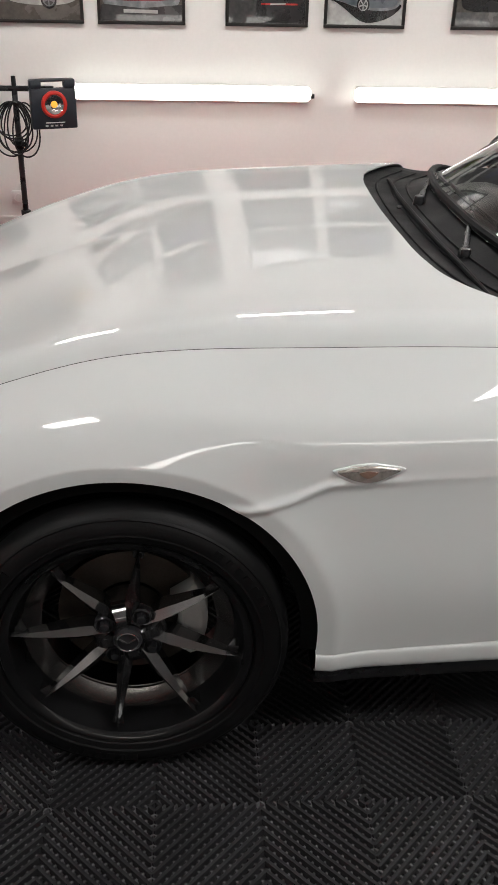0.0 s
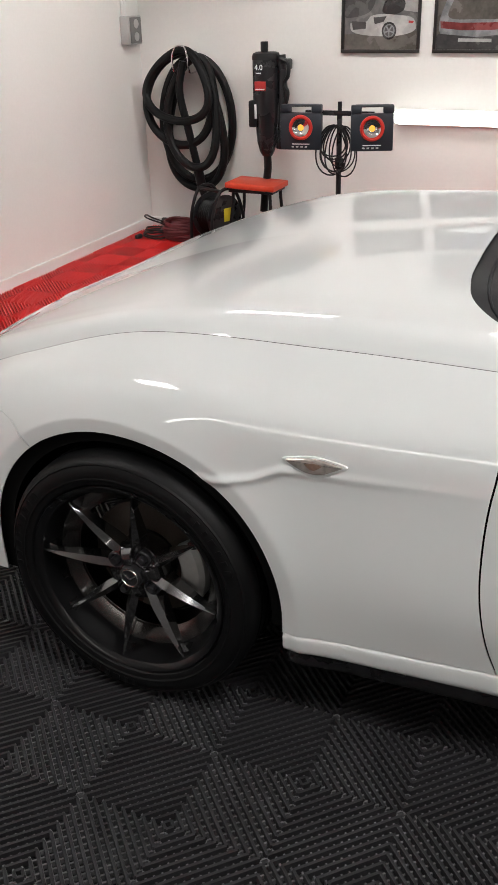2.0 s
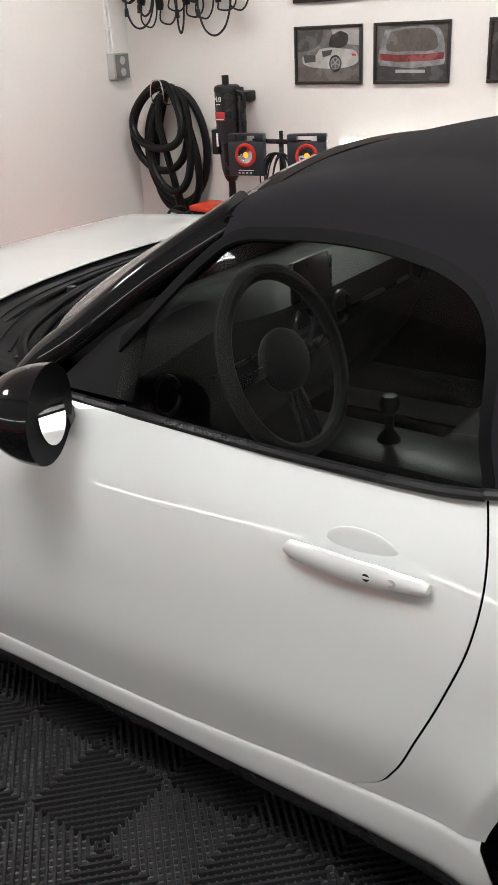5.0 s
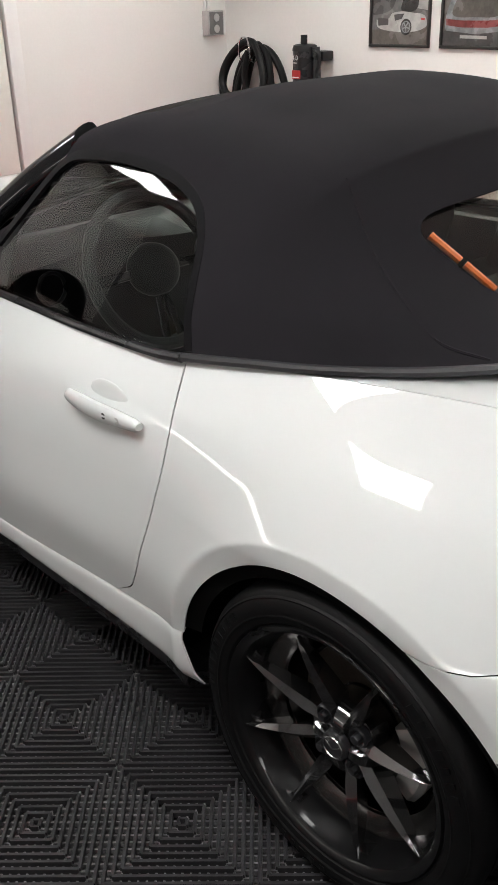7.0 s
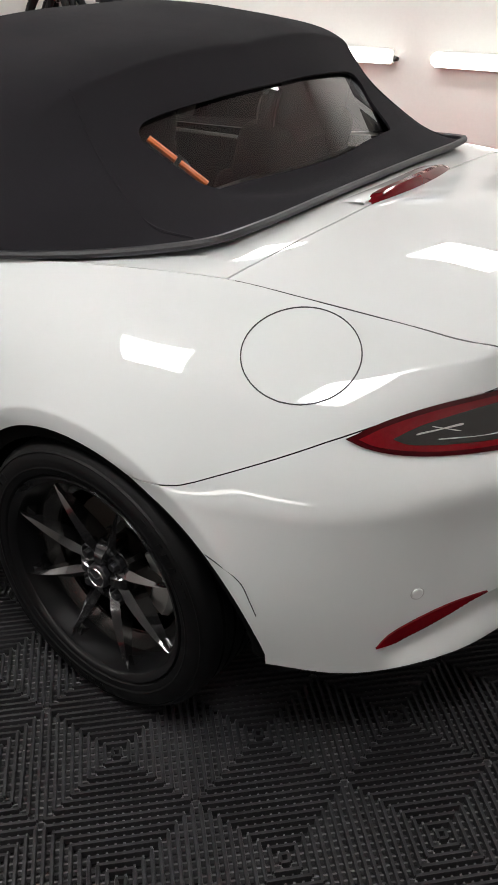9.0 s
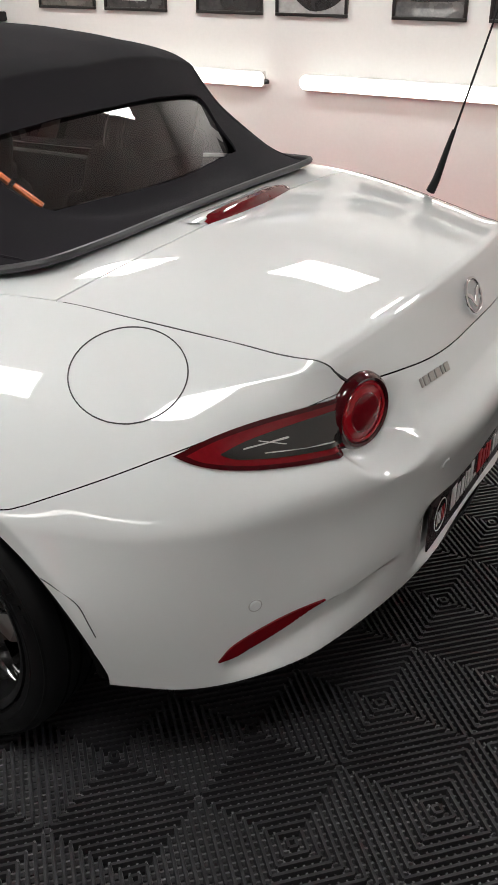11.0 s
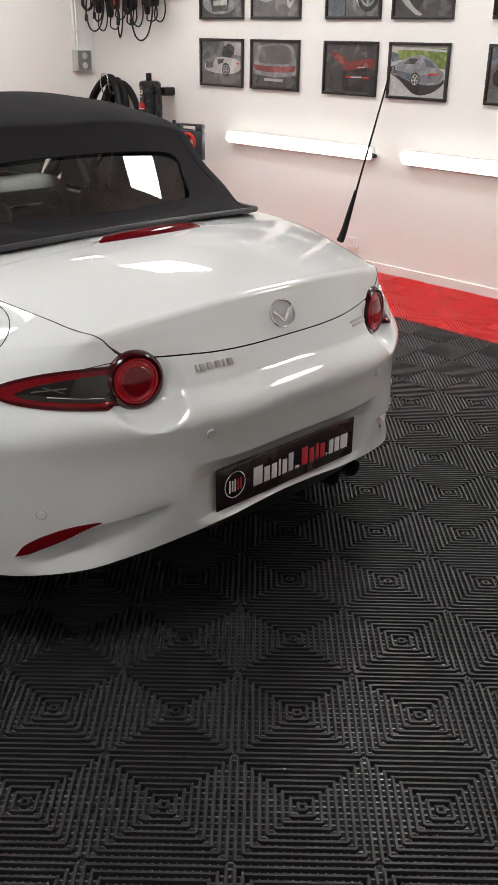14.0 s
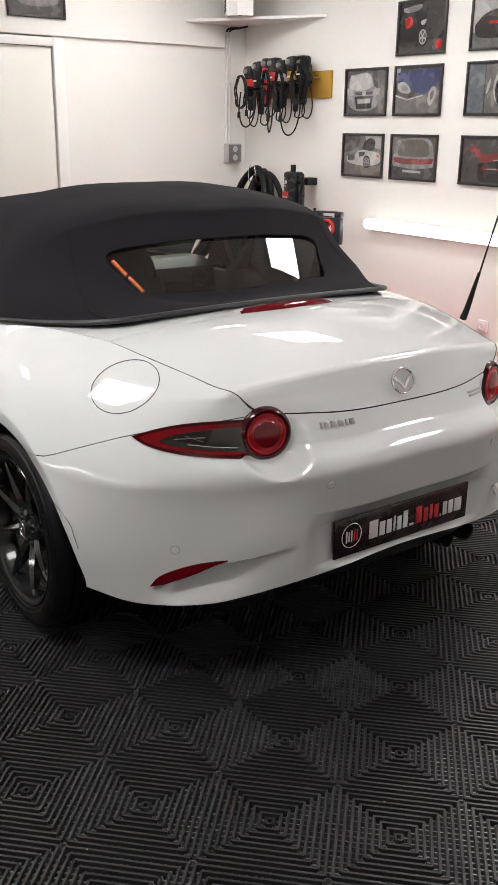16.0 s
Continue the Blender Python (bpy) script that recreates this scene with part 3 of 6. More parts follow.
# boot lid and rear deck
corner = int(np.argmin(np.abs(TOPE[NS // 2:, 1] - .446) + 9 * (TOPE[NS // 2:, 0] < 2.9))) + NS // 2
dc = np.array([(2.2, 0, .890), (2.40, 0, .912), (2.55, 0, .922), (2.75, 0, .912), (2.90, 0, .889), (2.995, 0, .868), (3.014, 0, .863), (3.021, 0, .858), (3.026, 0, .848), (3.041, 0, .80), (3.058, 0, .753)])
rear_e = TOPE[NS // 2:corner + 1]
ends = (2.05, 2.30, 2.47, 2.66, 2.83, 2.92, 2.950, 2.959, 2.964, 2.973, float(TOPE[corner, 0]))
de = np.stack([np.interp(ends, rear_e[:, 0], rear_e[:, k]) for k in range(3)], -1) + (0, -.0030, .0005)
dk = np.r_[0, np.cumsum(np.linalg.norm(np.diff(dc, axis=0), axis=1))]
du = np.sort(np.r_[np.linspace(0, dk[-1], 150), np.linspace(dk[5], dk[8], 42)[1:-1]])
e_, c_ = cubic(dk, de, du), cubic(dk, dc, du)
f_ = np.linspace(0, 1, 70)[:, None, None]
DECK = e_ + (c_ - e_) * (1 - (1 - f_) ** 2.2)
DECK[..., 1] = e_[:, 1] * (1 - f_[..., 0])
# the lid's lower edge lies along the bumper's upper edge
low_l = DECK[:, -1, 1]
tail = TOPE[corner:][::-1]
low_e = np.stack([np.interp(low_l, tail[:, 1], tail[:, 0]), low_l, np.interp(low_l, tail[:, 1], tail[:, 2]) + .0035], -1)
ease = np.clip((du - dk[8]) / (dk[-1] - dk[8]), 0, 1)
DECK = DECK + (low_e - DECK[:, -1])[:, None, :] * (ease * ease * (3 - 2 * ease))[None, :, None]
dx, dl = DECK[..., 0], DECK[..., 1]
lid_seam = np.interp(dl, (0, .3, .5, .66), (2.548, 2.538, 2.516, 2.49))
trim_x = np.interp(dl, (0, .30, .50, .56, .63, .70, .73), (2.44, 2.435, 2.415, 2.37, 2.25, 2.05, 1.9))
panel("boot_lid", DECK, [lid_seam - dx + GAP], **WHITE, both="weld")
for sgn in (-1, 1):
    lid_side = [DECK[0, k] for k in range(0, DECK.shape[1], 3) if DECK[0, k, 0] > lid_seam[0, k]] + [DECK[0, -1]]
    part("boot_joint", tube([(p[0], (p[1] + .0014) * sgn, p[2] - .0012) for p in lid_side], .0019, 6), SEAL, car)
panel("rear_deck", DECK, [dx - lid_seam + GAP, trim_x - dx - 0.03], **WHITE, both="weld")
DECK_N = normals_of(DECK)
panel("inner_deck", DECK, [2.25 - dx], DARK, car, thick=0, offset=-0.012, nrm=DECK_N if DECK_N[30, 70, 2] > 0 else -DECK_N)
panel("inner_bonnet", HOOD, [hx - hood_end + 0.02], DARK, car, thick=0, offset=-0.012, nrm=normals_of(HOOD) * (1 if normals_of(HOOD)[30, 70, 2] > 0 else -1))

# greenhouse: canvas top, side glass, rear glass from one sheet
GH = [
    [(1.20, .718, .83), (1.374, .724, .83), (1.60, .736, .834), (1.83, .741, .842), (1.99, .719, .863), (2.035, .711, .868), (2.15, .677, .878), (2.255, .627, .888), (2.35, .575, .90), (2.42, .505, .914)],
    [(1.20, .66, .96), (1.374, .655, 1.0), (1.60, .665, 1.01), (1.83, .675, 1.0), (1.99, .669, .991), (2.035, .660, .981), (2.15, .625, .962), (2.24, .565, .947), (2.32, .49, .934), (2.435, .39, .921)],
    [(1.20, .585, 1.045), (1.374, .575, 1.14), (1.60, .575, 1.163), (1.83, .585, 1.143), (2.02, .580, 1.103), (2.06, .562, 1.082), (2.13, .518, 1.040), (2.20, .47, .998), (2.28, .42, .958), (2.445, .28, .925)],
    [(1.20, .335, 1.12), (1.374, .34, 1.183), (1.60, .35, 1.222), (1.83, .355, 1.213), (2.03, .356, 1.176), (2.07, .347, 1.156), (2.14, .335, 1.098), (2.21, .31, 1.025), (2.30, .28, .953), (2.45, .15, .928)],
    [(1.20, 0, 1.145), (1.374, 0, 1.203), (1.60, 0, 1.240), (1.83, 0, 1.232), (2.05, 0, 1.190), (2.09, 0, 1.172), (2.18, 0, 1.096), (2.25, 0, 1.027), (2.335, 0, .953), (2.455, 0, .93)],
]
GREEN = loft(GH, 260, 110, "top")
bow = GREEN[..., 0] - np.interp(np.abs(GREEN[..., 1]), (0, .25, .40, .50, .60), (2.098, 2.084, 2.066, 2.052, 2.03))
lift = .013 * np.exp(-np.abs(bow) / np.where(bow < 0, .075, .022)) * np.clip((.60 - np.abs(GREEN[..., 1])) / .10, 0, 1)
lift += .004 * np.exp(-np.abs(GREEN[..., 0] - 1.62) / .05) * np.clip((.50 - np.abs(GREEN[..., 1])) / .10, 0, 1)
out_n = normals_of(GREEN)
GREEN = GREEN + (out_n if out_n[80, 80, 2] > 0 else -out_n) * lift[..., None]
GREEN_N = normals_of(GREEN)
GREEN_N = GREEN_N if GREEN_N[80, 80, 2] > 0 else -GREEN_N
gx, gl, gz = GREEN[..., 0], GREEN[..., 1], GREEN[..., 2]
WIN = spline([(1.10, .835), (1.20, .945), (1.33, 1.080), (1.40, 1.130), (1.50, 1.143), (1.59, 1.146), (1.69, 1.139), (1.775, 1.122), (1.835, 1.092), (1.866, 1.05), (1.880, 1.00), (1.889, .92), (1.903, .835), (1.5, .80), (1.10, .835)], 100)[:-1]
win = inside(WIN, gx, gz)
win = np.where(gl > 0.5, win, 1.0)
REARW = spline([(.352, .953), (.20, .952), (0, .951), (-.20, .952), (-.352, .953), (-.376, .966), (-.406, 1.014), (-.424, 1.046), (-.408, 1.068), (-.22, 1.093), (0, 1.098), (.22, 1.093), (.408, 1.068), (.424, 1.046), (.406, 1.014), (.376, .966), (.352, .953)], 110)[:-1]
rw = inside(REARW, gl, gz)
rw = np.where(gx > 2.0, rw, 1.0)
header = np.interp(gl, (0, .40, .575), (1.295, 1.335, 1.378))
panel("canvas_top", GREEN, [header - gx, -win, -rw], FABRIC, car, thick=0.006, both="weld", label="closed black canvas soft top with a glass rear window")
panel("side_window", GREEN, [win + 0.006, 1.205 - gx], GLASS, car, thick=0, offset=-0.008, nrm=GREEN_N)
panel("window_frame", GREEN, [win - 0.001, -win - 0.016, np.where(gz < .86, 1.0, -1.0)], COWLP, car, thick=0.008, offset=0.001, nrm=GREEN_N)
# the glass itself is one even curve
inw = rw < 0.0
terms = np.stack([np.ones_like(gl), gl ** 2, gz], -1)
coef = np.linalg.lstsq(terms[inw], gx[inw], rcond=None)[0]
PANE = GREEN.copy()
pane_u = np.clip((gz - .952) / .146, 0, 1)
PANE[..., 0] = np.where(rw < .03, terms @ coef + .012 * pane_u * (1 - pane_u) - .001, gx)
panel("rear_window", PANE, [rw + 0.002], GLASSR, car, thick=0, offset=-0.006, nrm=GREEN_N, both="weld")


def strip(name, pts, r, material, parent=car, n=60, seg=8, both=False, label=""):
    obs = []
    for s in ((-1, 1) if both else (-1,)):
        obs.append(part(name, tube([(p[0], p[1] * s, p[2]) for p in pts], r, seg, n), material, parent, label))
    return obs


# trims along the belt and the top's base
strip("belt_moulding", [(1.02, .705, .830), (1.20, .722, .834), (1.374, .730, .835), (1.60, .743, .839), (1.83, .748, .847), (1.90, .745, .854)], 0.009, BLACKG, both=True)
BASE = [(1.88, .745, .852), (2.03, .720, .872), (2.15, .685, .883), (2.255, .635, .892), (2.35, .583, .904), (2.415, .53, .914), (2.445, .42, .922), (2.452, .2, .927)]
strip("top_base_trim", BASE + [(2.455, 0, .929)] + [(a, -b, c) for a, b, c in BASE[::-1]], 0.0082, SEAL, n=160)



def on_canvas(l, x, lift):
    """The point of the top nearest to a half-width and a length."""
    e = np.abs(gl - abs(l)) + np.abs(gx - x)
    i = np.unravel_index(np.argmin(e), e.shape)
    q = GREEN[i] + GREEN_N[i] * lift
    return (q[0], math.copysign(q[1], l) if abs(l) > .01 else 0.0, q[2])


# seams of the cloth
for sg in (-1, 1):
    part("canvas_seam", tube([on_canvas(sg * l, x, -.0015) for l, x in ((.50, 2.055), (.52, 2.13), (.54, 2.21), (.55, 2.29), (.53, 2.37))], .0034, 6, 30), FABRIC, car)

# windscreen, pillars, cowl
we = [(0.92, .66, .842), (1.11, .605, .985), (1.36, .55, 1.132)]
wc = [(0.73, 0, .899), (0.99, 0, 1.038), (1.285, 0, 1.185)]
WS = crown(we, wc, 60, 40, 2.6)
panel("windscreen", WS, [np.full(WS.shape[:2], -1.0)], GLASS, car, thick=0, both="weld")
for s in (-1, 1):
    bm = bmesh.new()
    a = spline([(0.88, .716, .810), (0.98, .705, .868), (1.07, .684, .926), (1.235, .616, 1.056), (1.375, .555, 1.150)], 24)
    rows = []
    for i, p in enumerate(a):
        w, lat = 0.035 * min(1.0, .10 + i / 8), .031 * min(1.0, .15 + i / 5)
        ring = []
        for a_ in range(16):
            ca, sa = math.cos(2 * math.pi * a_ / 16), math.sin(2 * math.pi * a_ / 16)
            u_, v_ = abs(ca) ** .75 * math.copysign(1, ca), abs(sa) ** .75 * math.copysign(1, sa)
            # u_ runs outward and down, v_ up and forward
            ring.append(bm.verts.new((p[0] - .32 * w * v_, (p[1] - .020 + lat * u_) * s, p[2] + .80 * w * v_ - .010 * u_)))
        rows.append(ring)
    for p, q in zip(rows, rows[1:]):
        for i in range(16):
            bm.faces.new((p[i], p[(i + 1) % 16], q[(i + 1) % 16], q[i]))
    bm.faces.new(rows[0])
    bm.faces.new(rows[-1])
    bmesh.ops.recalc_face_normals(bm, faces=bm.faces)
    part("a_pillar", bm, PAINTB, car, "gloss black windscreen pillar")
strip("windscreen_header", [(1.378, .565, 1.132), (1.345, .42, 1.160), (1.312, .2, 1.176), (1.30, 0, 1.181), (1.312, -.2, 1.176), (1.345, -.42, 1.160), (1.378, -.565, 1.132)], 0.018, PAINTB)
c_l = np.concatenate([np.linspace(.700, .60, 14), np.linspace(.59, 0, 40)])
c_start = cubic((0, .2, .37, .48, .573, .63, .67, .70), (.572, .578, .592, .619, .672, .718, .751, .775), c_l) - .012
c_end = np.interp(c_l, WS[::-1, 0, 1], WS[::-1, 0, 0]) + .012
c_end = np.maximum(c_end, c_start + .03)
end_z = np.interp(c_l, WS[::-1, 0, 1], WS[::-1, 0, 2]) - .004
start_z = []
for l_, x_ in zip(c_l, c_start):
    k_ = np.unravel_index(np.argmin(np.abs(hl - l_) + np.abs(hx - x_)), hl.shape)
    start_z.append(HOOD[k_][2] - .009)
start_z = np.array(start_z)
cu = np.linspace(0, 1, 30)
COWL = np.stack([np.stack([c_start + (c_end - c_start) * k, c_l, start_z + (end_z - start_z) * k - .014 * math.sin(math.pi * k) * np.clip((.70 - c_l) / .12, 0, 1)], -1) for k in cu], 1)
panel("cowl", COWL, [np.full(COWL.shape[:2], -1.0)], COWLP, car, both="weld", label="black plastic cowl under the wipers")
for k_ in (7, 13, 19):
    line = COWL[10::3, k_] + (0, 0, .0005)
    part("cowl_louvre", tube(np.vstack([line, line[-2::-1] * (1, -1, 1)]), .0036, 6), COWLP, car)


# ---- car details ----
def on_body(p, lift=0.0):
    """The point of the body's left side nearest to (length, half-width, height), in the car's own frame, and the normal there."""
    best = None
    for g, n in ((SIDE, SIDE_N), (DECK, DECK_N if DECK_N[30, 70, 2] > 0 else -DECK_N)):
        d = ((g - np.array(p)) ** 2).sum(-1)
        i = np.unravel_index(np.argmin(d), d.shape)
        if best is None or d[i] < best[0]:
            best = (d[i], g[i], n[i])
    q, n = best[1] + best[2] * lift, best[2]
    return Vector((q[0], -q[1], q[2])), Vector((n[0], -n[1], n[2])).normalized()


def basis(p, n, up=(0, 0, 1)):
    """A frame at p whose z is n and whose y is as near as it goes to up."""
    z = Vector(n).normalized()
    x = Vector(up).cross(z).normalized()
    y = z.cross(x)
    m = Matrix((x, y, z)).transposed().to_4x4()
    m.translation = p
    return m


def flipped(bm):
    bmesh.ops.scale(bm, vec=(1, -1, 1), verts=bm.verts)
    bmesh.ops.reverse_faces(bm, faces=bm.faces)
    return bm


def torus(r, w, h=None, seg=48, n=10, m=None, sx=1.0, sy=1.0):
    h = h or w
    bm = bmesh.new()
    rings = []
    for i in range(seg):
        a = 2 * math.pi * i / seg
        rings.append([bm.verts.new(((r + w * math.cos(2 * math.pi * j / n)) * math.cos(a) * sx, (r + w * math.cos(2 * math.pi * j / n)) * math.sin(a) * sy, h * math.sin(2 * math.pi * j / n))) for j in range(n)])
    for p, q in zip(rings, [*rings[1:], rings[0]]):
        for j in range(n):
            bm.faces.new((p[j], q[j], q[(j + 1) % n], p[(j + 1) % n]))
    if m is not None:
        bmesh.ops.transform(bm, matrix=m, verts=bm.verts)
    return bm


def extrude_outline(pts, z0, z1, m=None, bevel=0.0):
    """A plate with the given outline between two heights."""
    bm = bmesh.new()
    lo = [bm.verts.new((a, b, z0)) for a, b in pts]
    hi = [bm.verts.new((a, b, z1)) for a, b in pts]
    bm.faces.new(lo[::-1])
    top_f = bm.faces.new(hi)
    for i in range(len(pts)):
        j = (i + 1) % len(pts)
        bm.faces.new((lo[i], lo[j], hi[j], hi[i]))
    bmesh.ops.recalc_face_normals(bm, faces=bm.faces)
    if bevel:
        es = [e for e in bm.edges if all(abs(v.co.z - z1) < 1e-6 for v in e.verts)]
        bmesh.ops.bevel(bm, geom=es, offset=bevel, segments=3, affect="EDGES", profile=0.5)
    if m is not None:
        bmesh.ops.transform(bm, matrix=m, verts=bm.verts)
    return bm


def wheel(cx, s, phase):
    """A wheel; s is -1 on the car's left. Its own y runs outward on the left."""
    w = new("wheel")
    w.parent = car
    w.matrix_basis = Matrix.Translation((cx, s * 0.743, 0.298)) @ (Matrix.Identity(4) if s < 0 else Matrix.Rotation(math.pi, 4, "Z"))
    w["label"] = "dark eight-spoke alloy wheel with a low tyre"
    # outward is -y here
    prof = [(.226, .085), (.236, .098), (.255, .1035), (.275, .100), (.289, .090), (.2965, .076), (.298, .05), (.298, 0), (.298, -.05), (.2965, -.076), (.289, -.090), (.275, -.10), (.255, -.1035), (.236, -.098), (.226, -.085)]
    bm = lathe([(r, y) for r, y in prof], 96)
    tyre = part("tyre", bm, RUBBER, w)
    for gy in (-.05, -.018, .018, .05):
        part("tread_groove", lathe([(.2985, gy - .004), (.2985, gy + .004)], 64), DARK, tyre)
    # worn raised bars on the sidewall
    bm = bmesh.new()
    for a0, cnt in ((20, 7), (140, 9), (245, 6)):
        for k in range(cnt):
            a = radians(a0 + 5.2 * k)
            add_box(bm, (.2655 * math.cos(a), -.1024, .2655 * math.sin(a)), (.015, .0022, .009 + .006 * (k % 3 == 0)), 0, Matrix.Rotation(-a, 4, "Y"))
    tagged(part("sidewall_bar", bm, RUBBER, tyre), kind="stuff")
    part("sidewall_ring", lathe([(.2785, -.0985), (.281, -.0990), (.2835, -.0945)], 96), RUBBER, tyre)
    part("sidewall_ring", lathe([(.2465, -.1012), (.250, -.1036), (.2535, -.1026)], 96), RUBBER, tyre)
    rim = part("rim", lathe([(.190, .085), (.196, .04), (.198, -.03), (.203, -.055), (.212, -.075), (.214, -.088), (.222, -.096), (.229, -.098), (.2315, -.093), (.230, -.085), (.222, -.08)], 96), RIMD, w)
    part("rim_step", lathe([(.165, -.02), (.190, -.035), (.198, -.036), (.198, -.026), (.19, -.025), (.165, -.012)], 96), BARREL, rim)
    part("brake_disc", lathe([(.07, .035), (.07, .015), (.138, .015), (.138, .037), (.07, .037)], 64), DISC, w)
    part("hub_bell", lathe([(.0, .0), (.06, .0), (.066, .008), (.066, .04)], 40), BLACK, w)
    bm = bmesh.new()
    arc = []
    for k in range(9):
        a = radians(-34 + 68 * k / 8) if s < 0 else radians(180 - 34 + 68 * k / 8)
        arc.append([bm.verts.new((r * math.cos(a), y, r * math.sin(a))) for r, y in ((.092, -.012), (.100, -.020), (.138, -.020), (.148, -.010), (.148, .05), (.092, .05))])
    for p, q in zip(arc, arc[1:]):
        for i in range(6):
            bm.faces.new((p[i], p[(i + 1) % 6], q[(i + 1) % 6], q[i]))
    bm.faces.new(arc[0])
    bm.faces.new(arc[-1])
    bmesh.ops.recalc_face_normals(bm, faces=bm.faces)
    part("caliper", bm, GREY, w, "bare grey brake caliper")
    # spokes: folded blades that narrow to the rim
    for k in range(8):
        a = radians(phase + 45 * k)
        bm = bmesh.new()
        secs = []
        for r, half, y, d in ((.034, .0120, -.056, .026), (.058, .0118, -.063, .030), (.076, .0135, -.071, .036), (.10, .0122, -.077, .034), (.135, .0088, -.083, .028), (.17, .0056, -.087, .020), (.195, .0030, -.0885, .012), (.2085, .0008, -.088, .006)):
            secs.append([bm.verts.new(v) for v in ((r, y + d * .38, half), (r, y + d * 1.4, half * .85), (r, y + d * 1.4, -half * .85), (r, y + d * .38, -half), (r, y, -half * .10))])
        for p, q in zip(secs, secs[1:]):
            for i in range(5):
                bm.faces.new((p[i], p[(i + 1) % 5], q[(i + 1) % 5], q[i]))
        bm.faces.new(secs[0])
        bm.faces.new(secs[-1])
        # foot of the spoke, reaching back to the barrel
        vs = [bm.verts.new(v) for v in ((.185, -.070, .008), (.185, -.070, -.008), (.205, -.074, .012), (.205, -.074, -.012), (.202, -.045, .012), (.202, -.045, -.012))]
        for f in ((0, 1, 3, 2), (2, 3, 5, 4), (4, 5, 1, 0), (0, 2, 4), (1, 5, 3)):
            bm.faces.new([vs[i] for i in f])
        bmesh.ops.recalc_face_normals(bm, faces=bm.faces)
        bmesh.ops.transform(bm, matrix=Matrix.Rotation(-a if s < 0 else a, 4, "Y"), verts=bm.verts)
        if s > 0:
            bmesh.ops.scale(bm, vec=(-1, 1, 1), verts=bm.verts)
            bmesh.ops.reverse_faces(bm, faces=bm.faces)
        part("spoke", bm, RIM, rim, smooth=True)
    hub = part("hub", lathe([(.0, -.058), (.024, -.058), (.034, -.054), (.056, -.050), (.066, -.040), (.068, -.02), (.068, .01)], 48), RIM, w)
    for k in range(4):
        # faceted bridges between the nuts
        a = radians(phase + 22 + 45 + 90 * k)
        bm = bmesh.new()
        secs = []
        for r, half, y in ((.022, .012, -.068), (.034, .0155, -.069), (.050, .019, -.066), (.062, .024, -.056), (.070, .026, -.040)):
            secs.append([bm.verts.new(v) for v in ((r, y, half * .55), (r - .004, y + .016, half), (r - .004, y + .03, half), (r - .004, y + .03, -half), (r - .004, y + .016, -half), (r, y, -half * .55))])
        for p, q in zip(secs, secs[1:]):
            for i in range(6):
                bm.faces.new((p[i], p[(i + 1) % 6], q[(i + 1) % 6], q[i]))
        bm.faces.new(secs[0])
        bm.faces.new(secs[-1])
        bmesh.ops.recalc_face_normals(bm, faces=bm.faces)
        bmesh.ops.transform(bm, matrix=Matrix.Rotation(-a, 4, "Y"), verts=bm.verts)
        part("hub_bridge", bm, RIM, hub)
    for k in range(4):
        a = radians(phase + 22 + 90 * k)
        c = (0.050 * math.cos(a), 0, 0.050 * math.sin(a))
        part("lug_recess", lathe([(.0, -.0535), (.0135, -.0535), (.0160, -.0605), (.0185, -.0575), (.0185, -.045)], 20), BLACKG, hub).location = c
        part("lug_nut", cyl((c[0], -.050, c[2]), (c[0], -.068, c[2]), .0095, .0088, 6, 0.001), BLACKG, hub)
    part("centre_cap", lathe([(.0, -.076), (.022, -.076), (.026, -.073), (.027, -.06)], 40), BLACKG, hub)
    part("cap_ring", torus(.0205, .0018, .0015, 40, 8, pose(0, -.077, 0, 90, 0, 0)), CHROME, hub)
    bm = bmesh.new()
    for sg in (-1, 1):
        add_box(bm, (sg * .008, -.0775, .003), (.018, .002, .004), 0.0008, Matrix.Rotation(radians(-35 * sg), 4, "Y"))
    part("cap_badge", bm, CHROME, hub)
    return w


wheel(FRONT[0], -1, 37)
wheel(REAR[0], -1, 20)
wheel(FRONT[0], 1, 10)
wheel(REAR[0], 1, 33)
# wheel wells and the floor pan
for cx in (FRONT[0], REAR[0]):
    for s in (-1, 1):
        bm = bmesh.new()
        rows = []
        for i in range(25):
            a = math.pi * (i / 24 * .96 + .02)
            rows.append([bm.verts.new((cx + 0.372 * math.cos(a), s * l, 0.298 + 0.365 * math.sin(a))) for l in (.80, .40)])
        for p, q in zip(rows, rows[1:]):
            bm.faces.new((p[0], p[1], q[1], q[0]))
        bm.faces.new([r[1] for r in rows])
        part("wheel_well", bm, DARK, car)
bm = bmesh.new()
add_box(bm, (1.16, 0, .20), (1.55, 1.52, .05), .01)
add_box(bm, (-0.45, 0, .25), (0.25, 1.3, .12), .02)
add_box(bm, (0.0, 0, .27), (0.75, .78, .16), .02)
add_box(bm, (2.32, 0, .27), (0.75, .78, .16), .02)
add_box(bm, (2.78, 0, .335), (0.34, .80, .06), .02)
part("floor_pan", bm, DARK, car)
bm = bmesh.new()
rows = []
for i in range(25):
    w = -0.60 + 1.2 * i / 24
    x = 3.06 - 0.24 * (abs(w) / .6) ** 2.4
    z = .322 - 0.055 * (abs(w) / .6) ** 1.6
    rows.append([bm.verts.new(v) for v in ((x + .035, w, z + .012), (x + .03, w, z - .014), (x - .03, w, z - .03), (x - .25, w, z - .02))])
for p, q in zip(rows, rows[1:]):
    for i in range(3):
        bm.faces.new((p[i], p[i + 1], q[i + 1], q[i]))
bmesh.ops.recalc_face_normals(bm, faces=bm.faces)
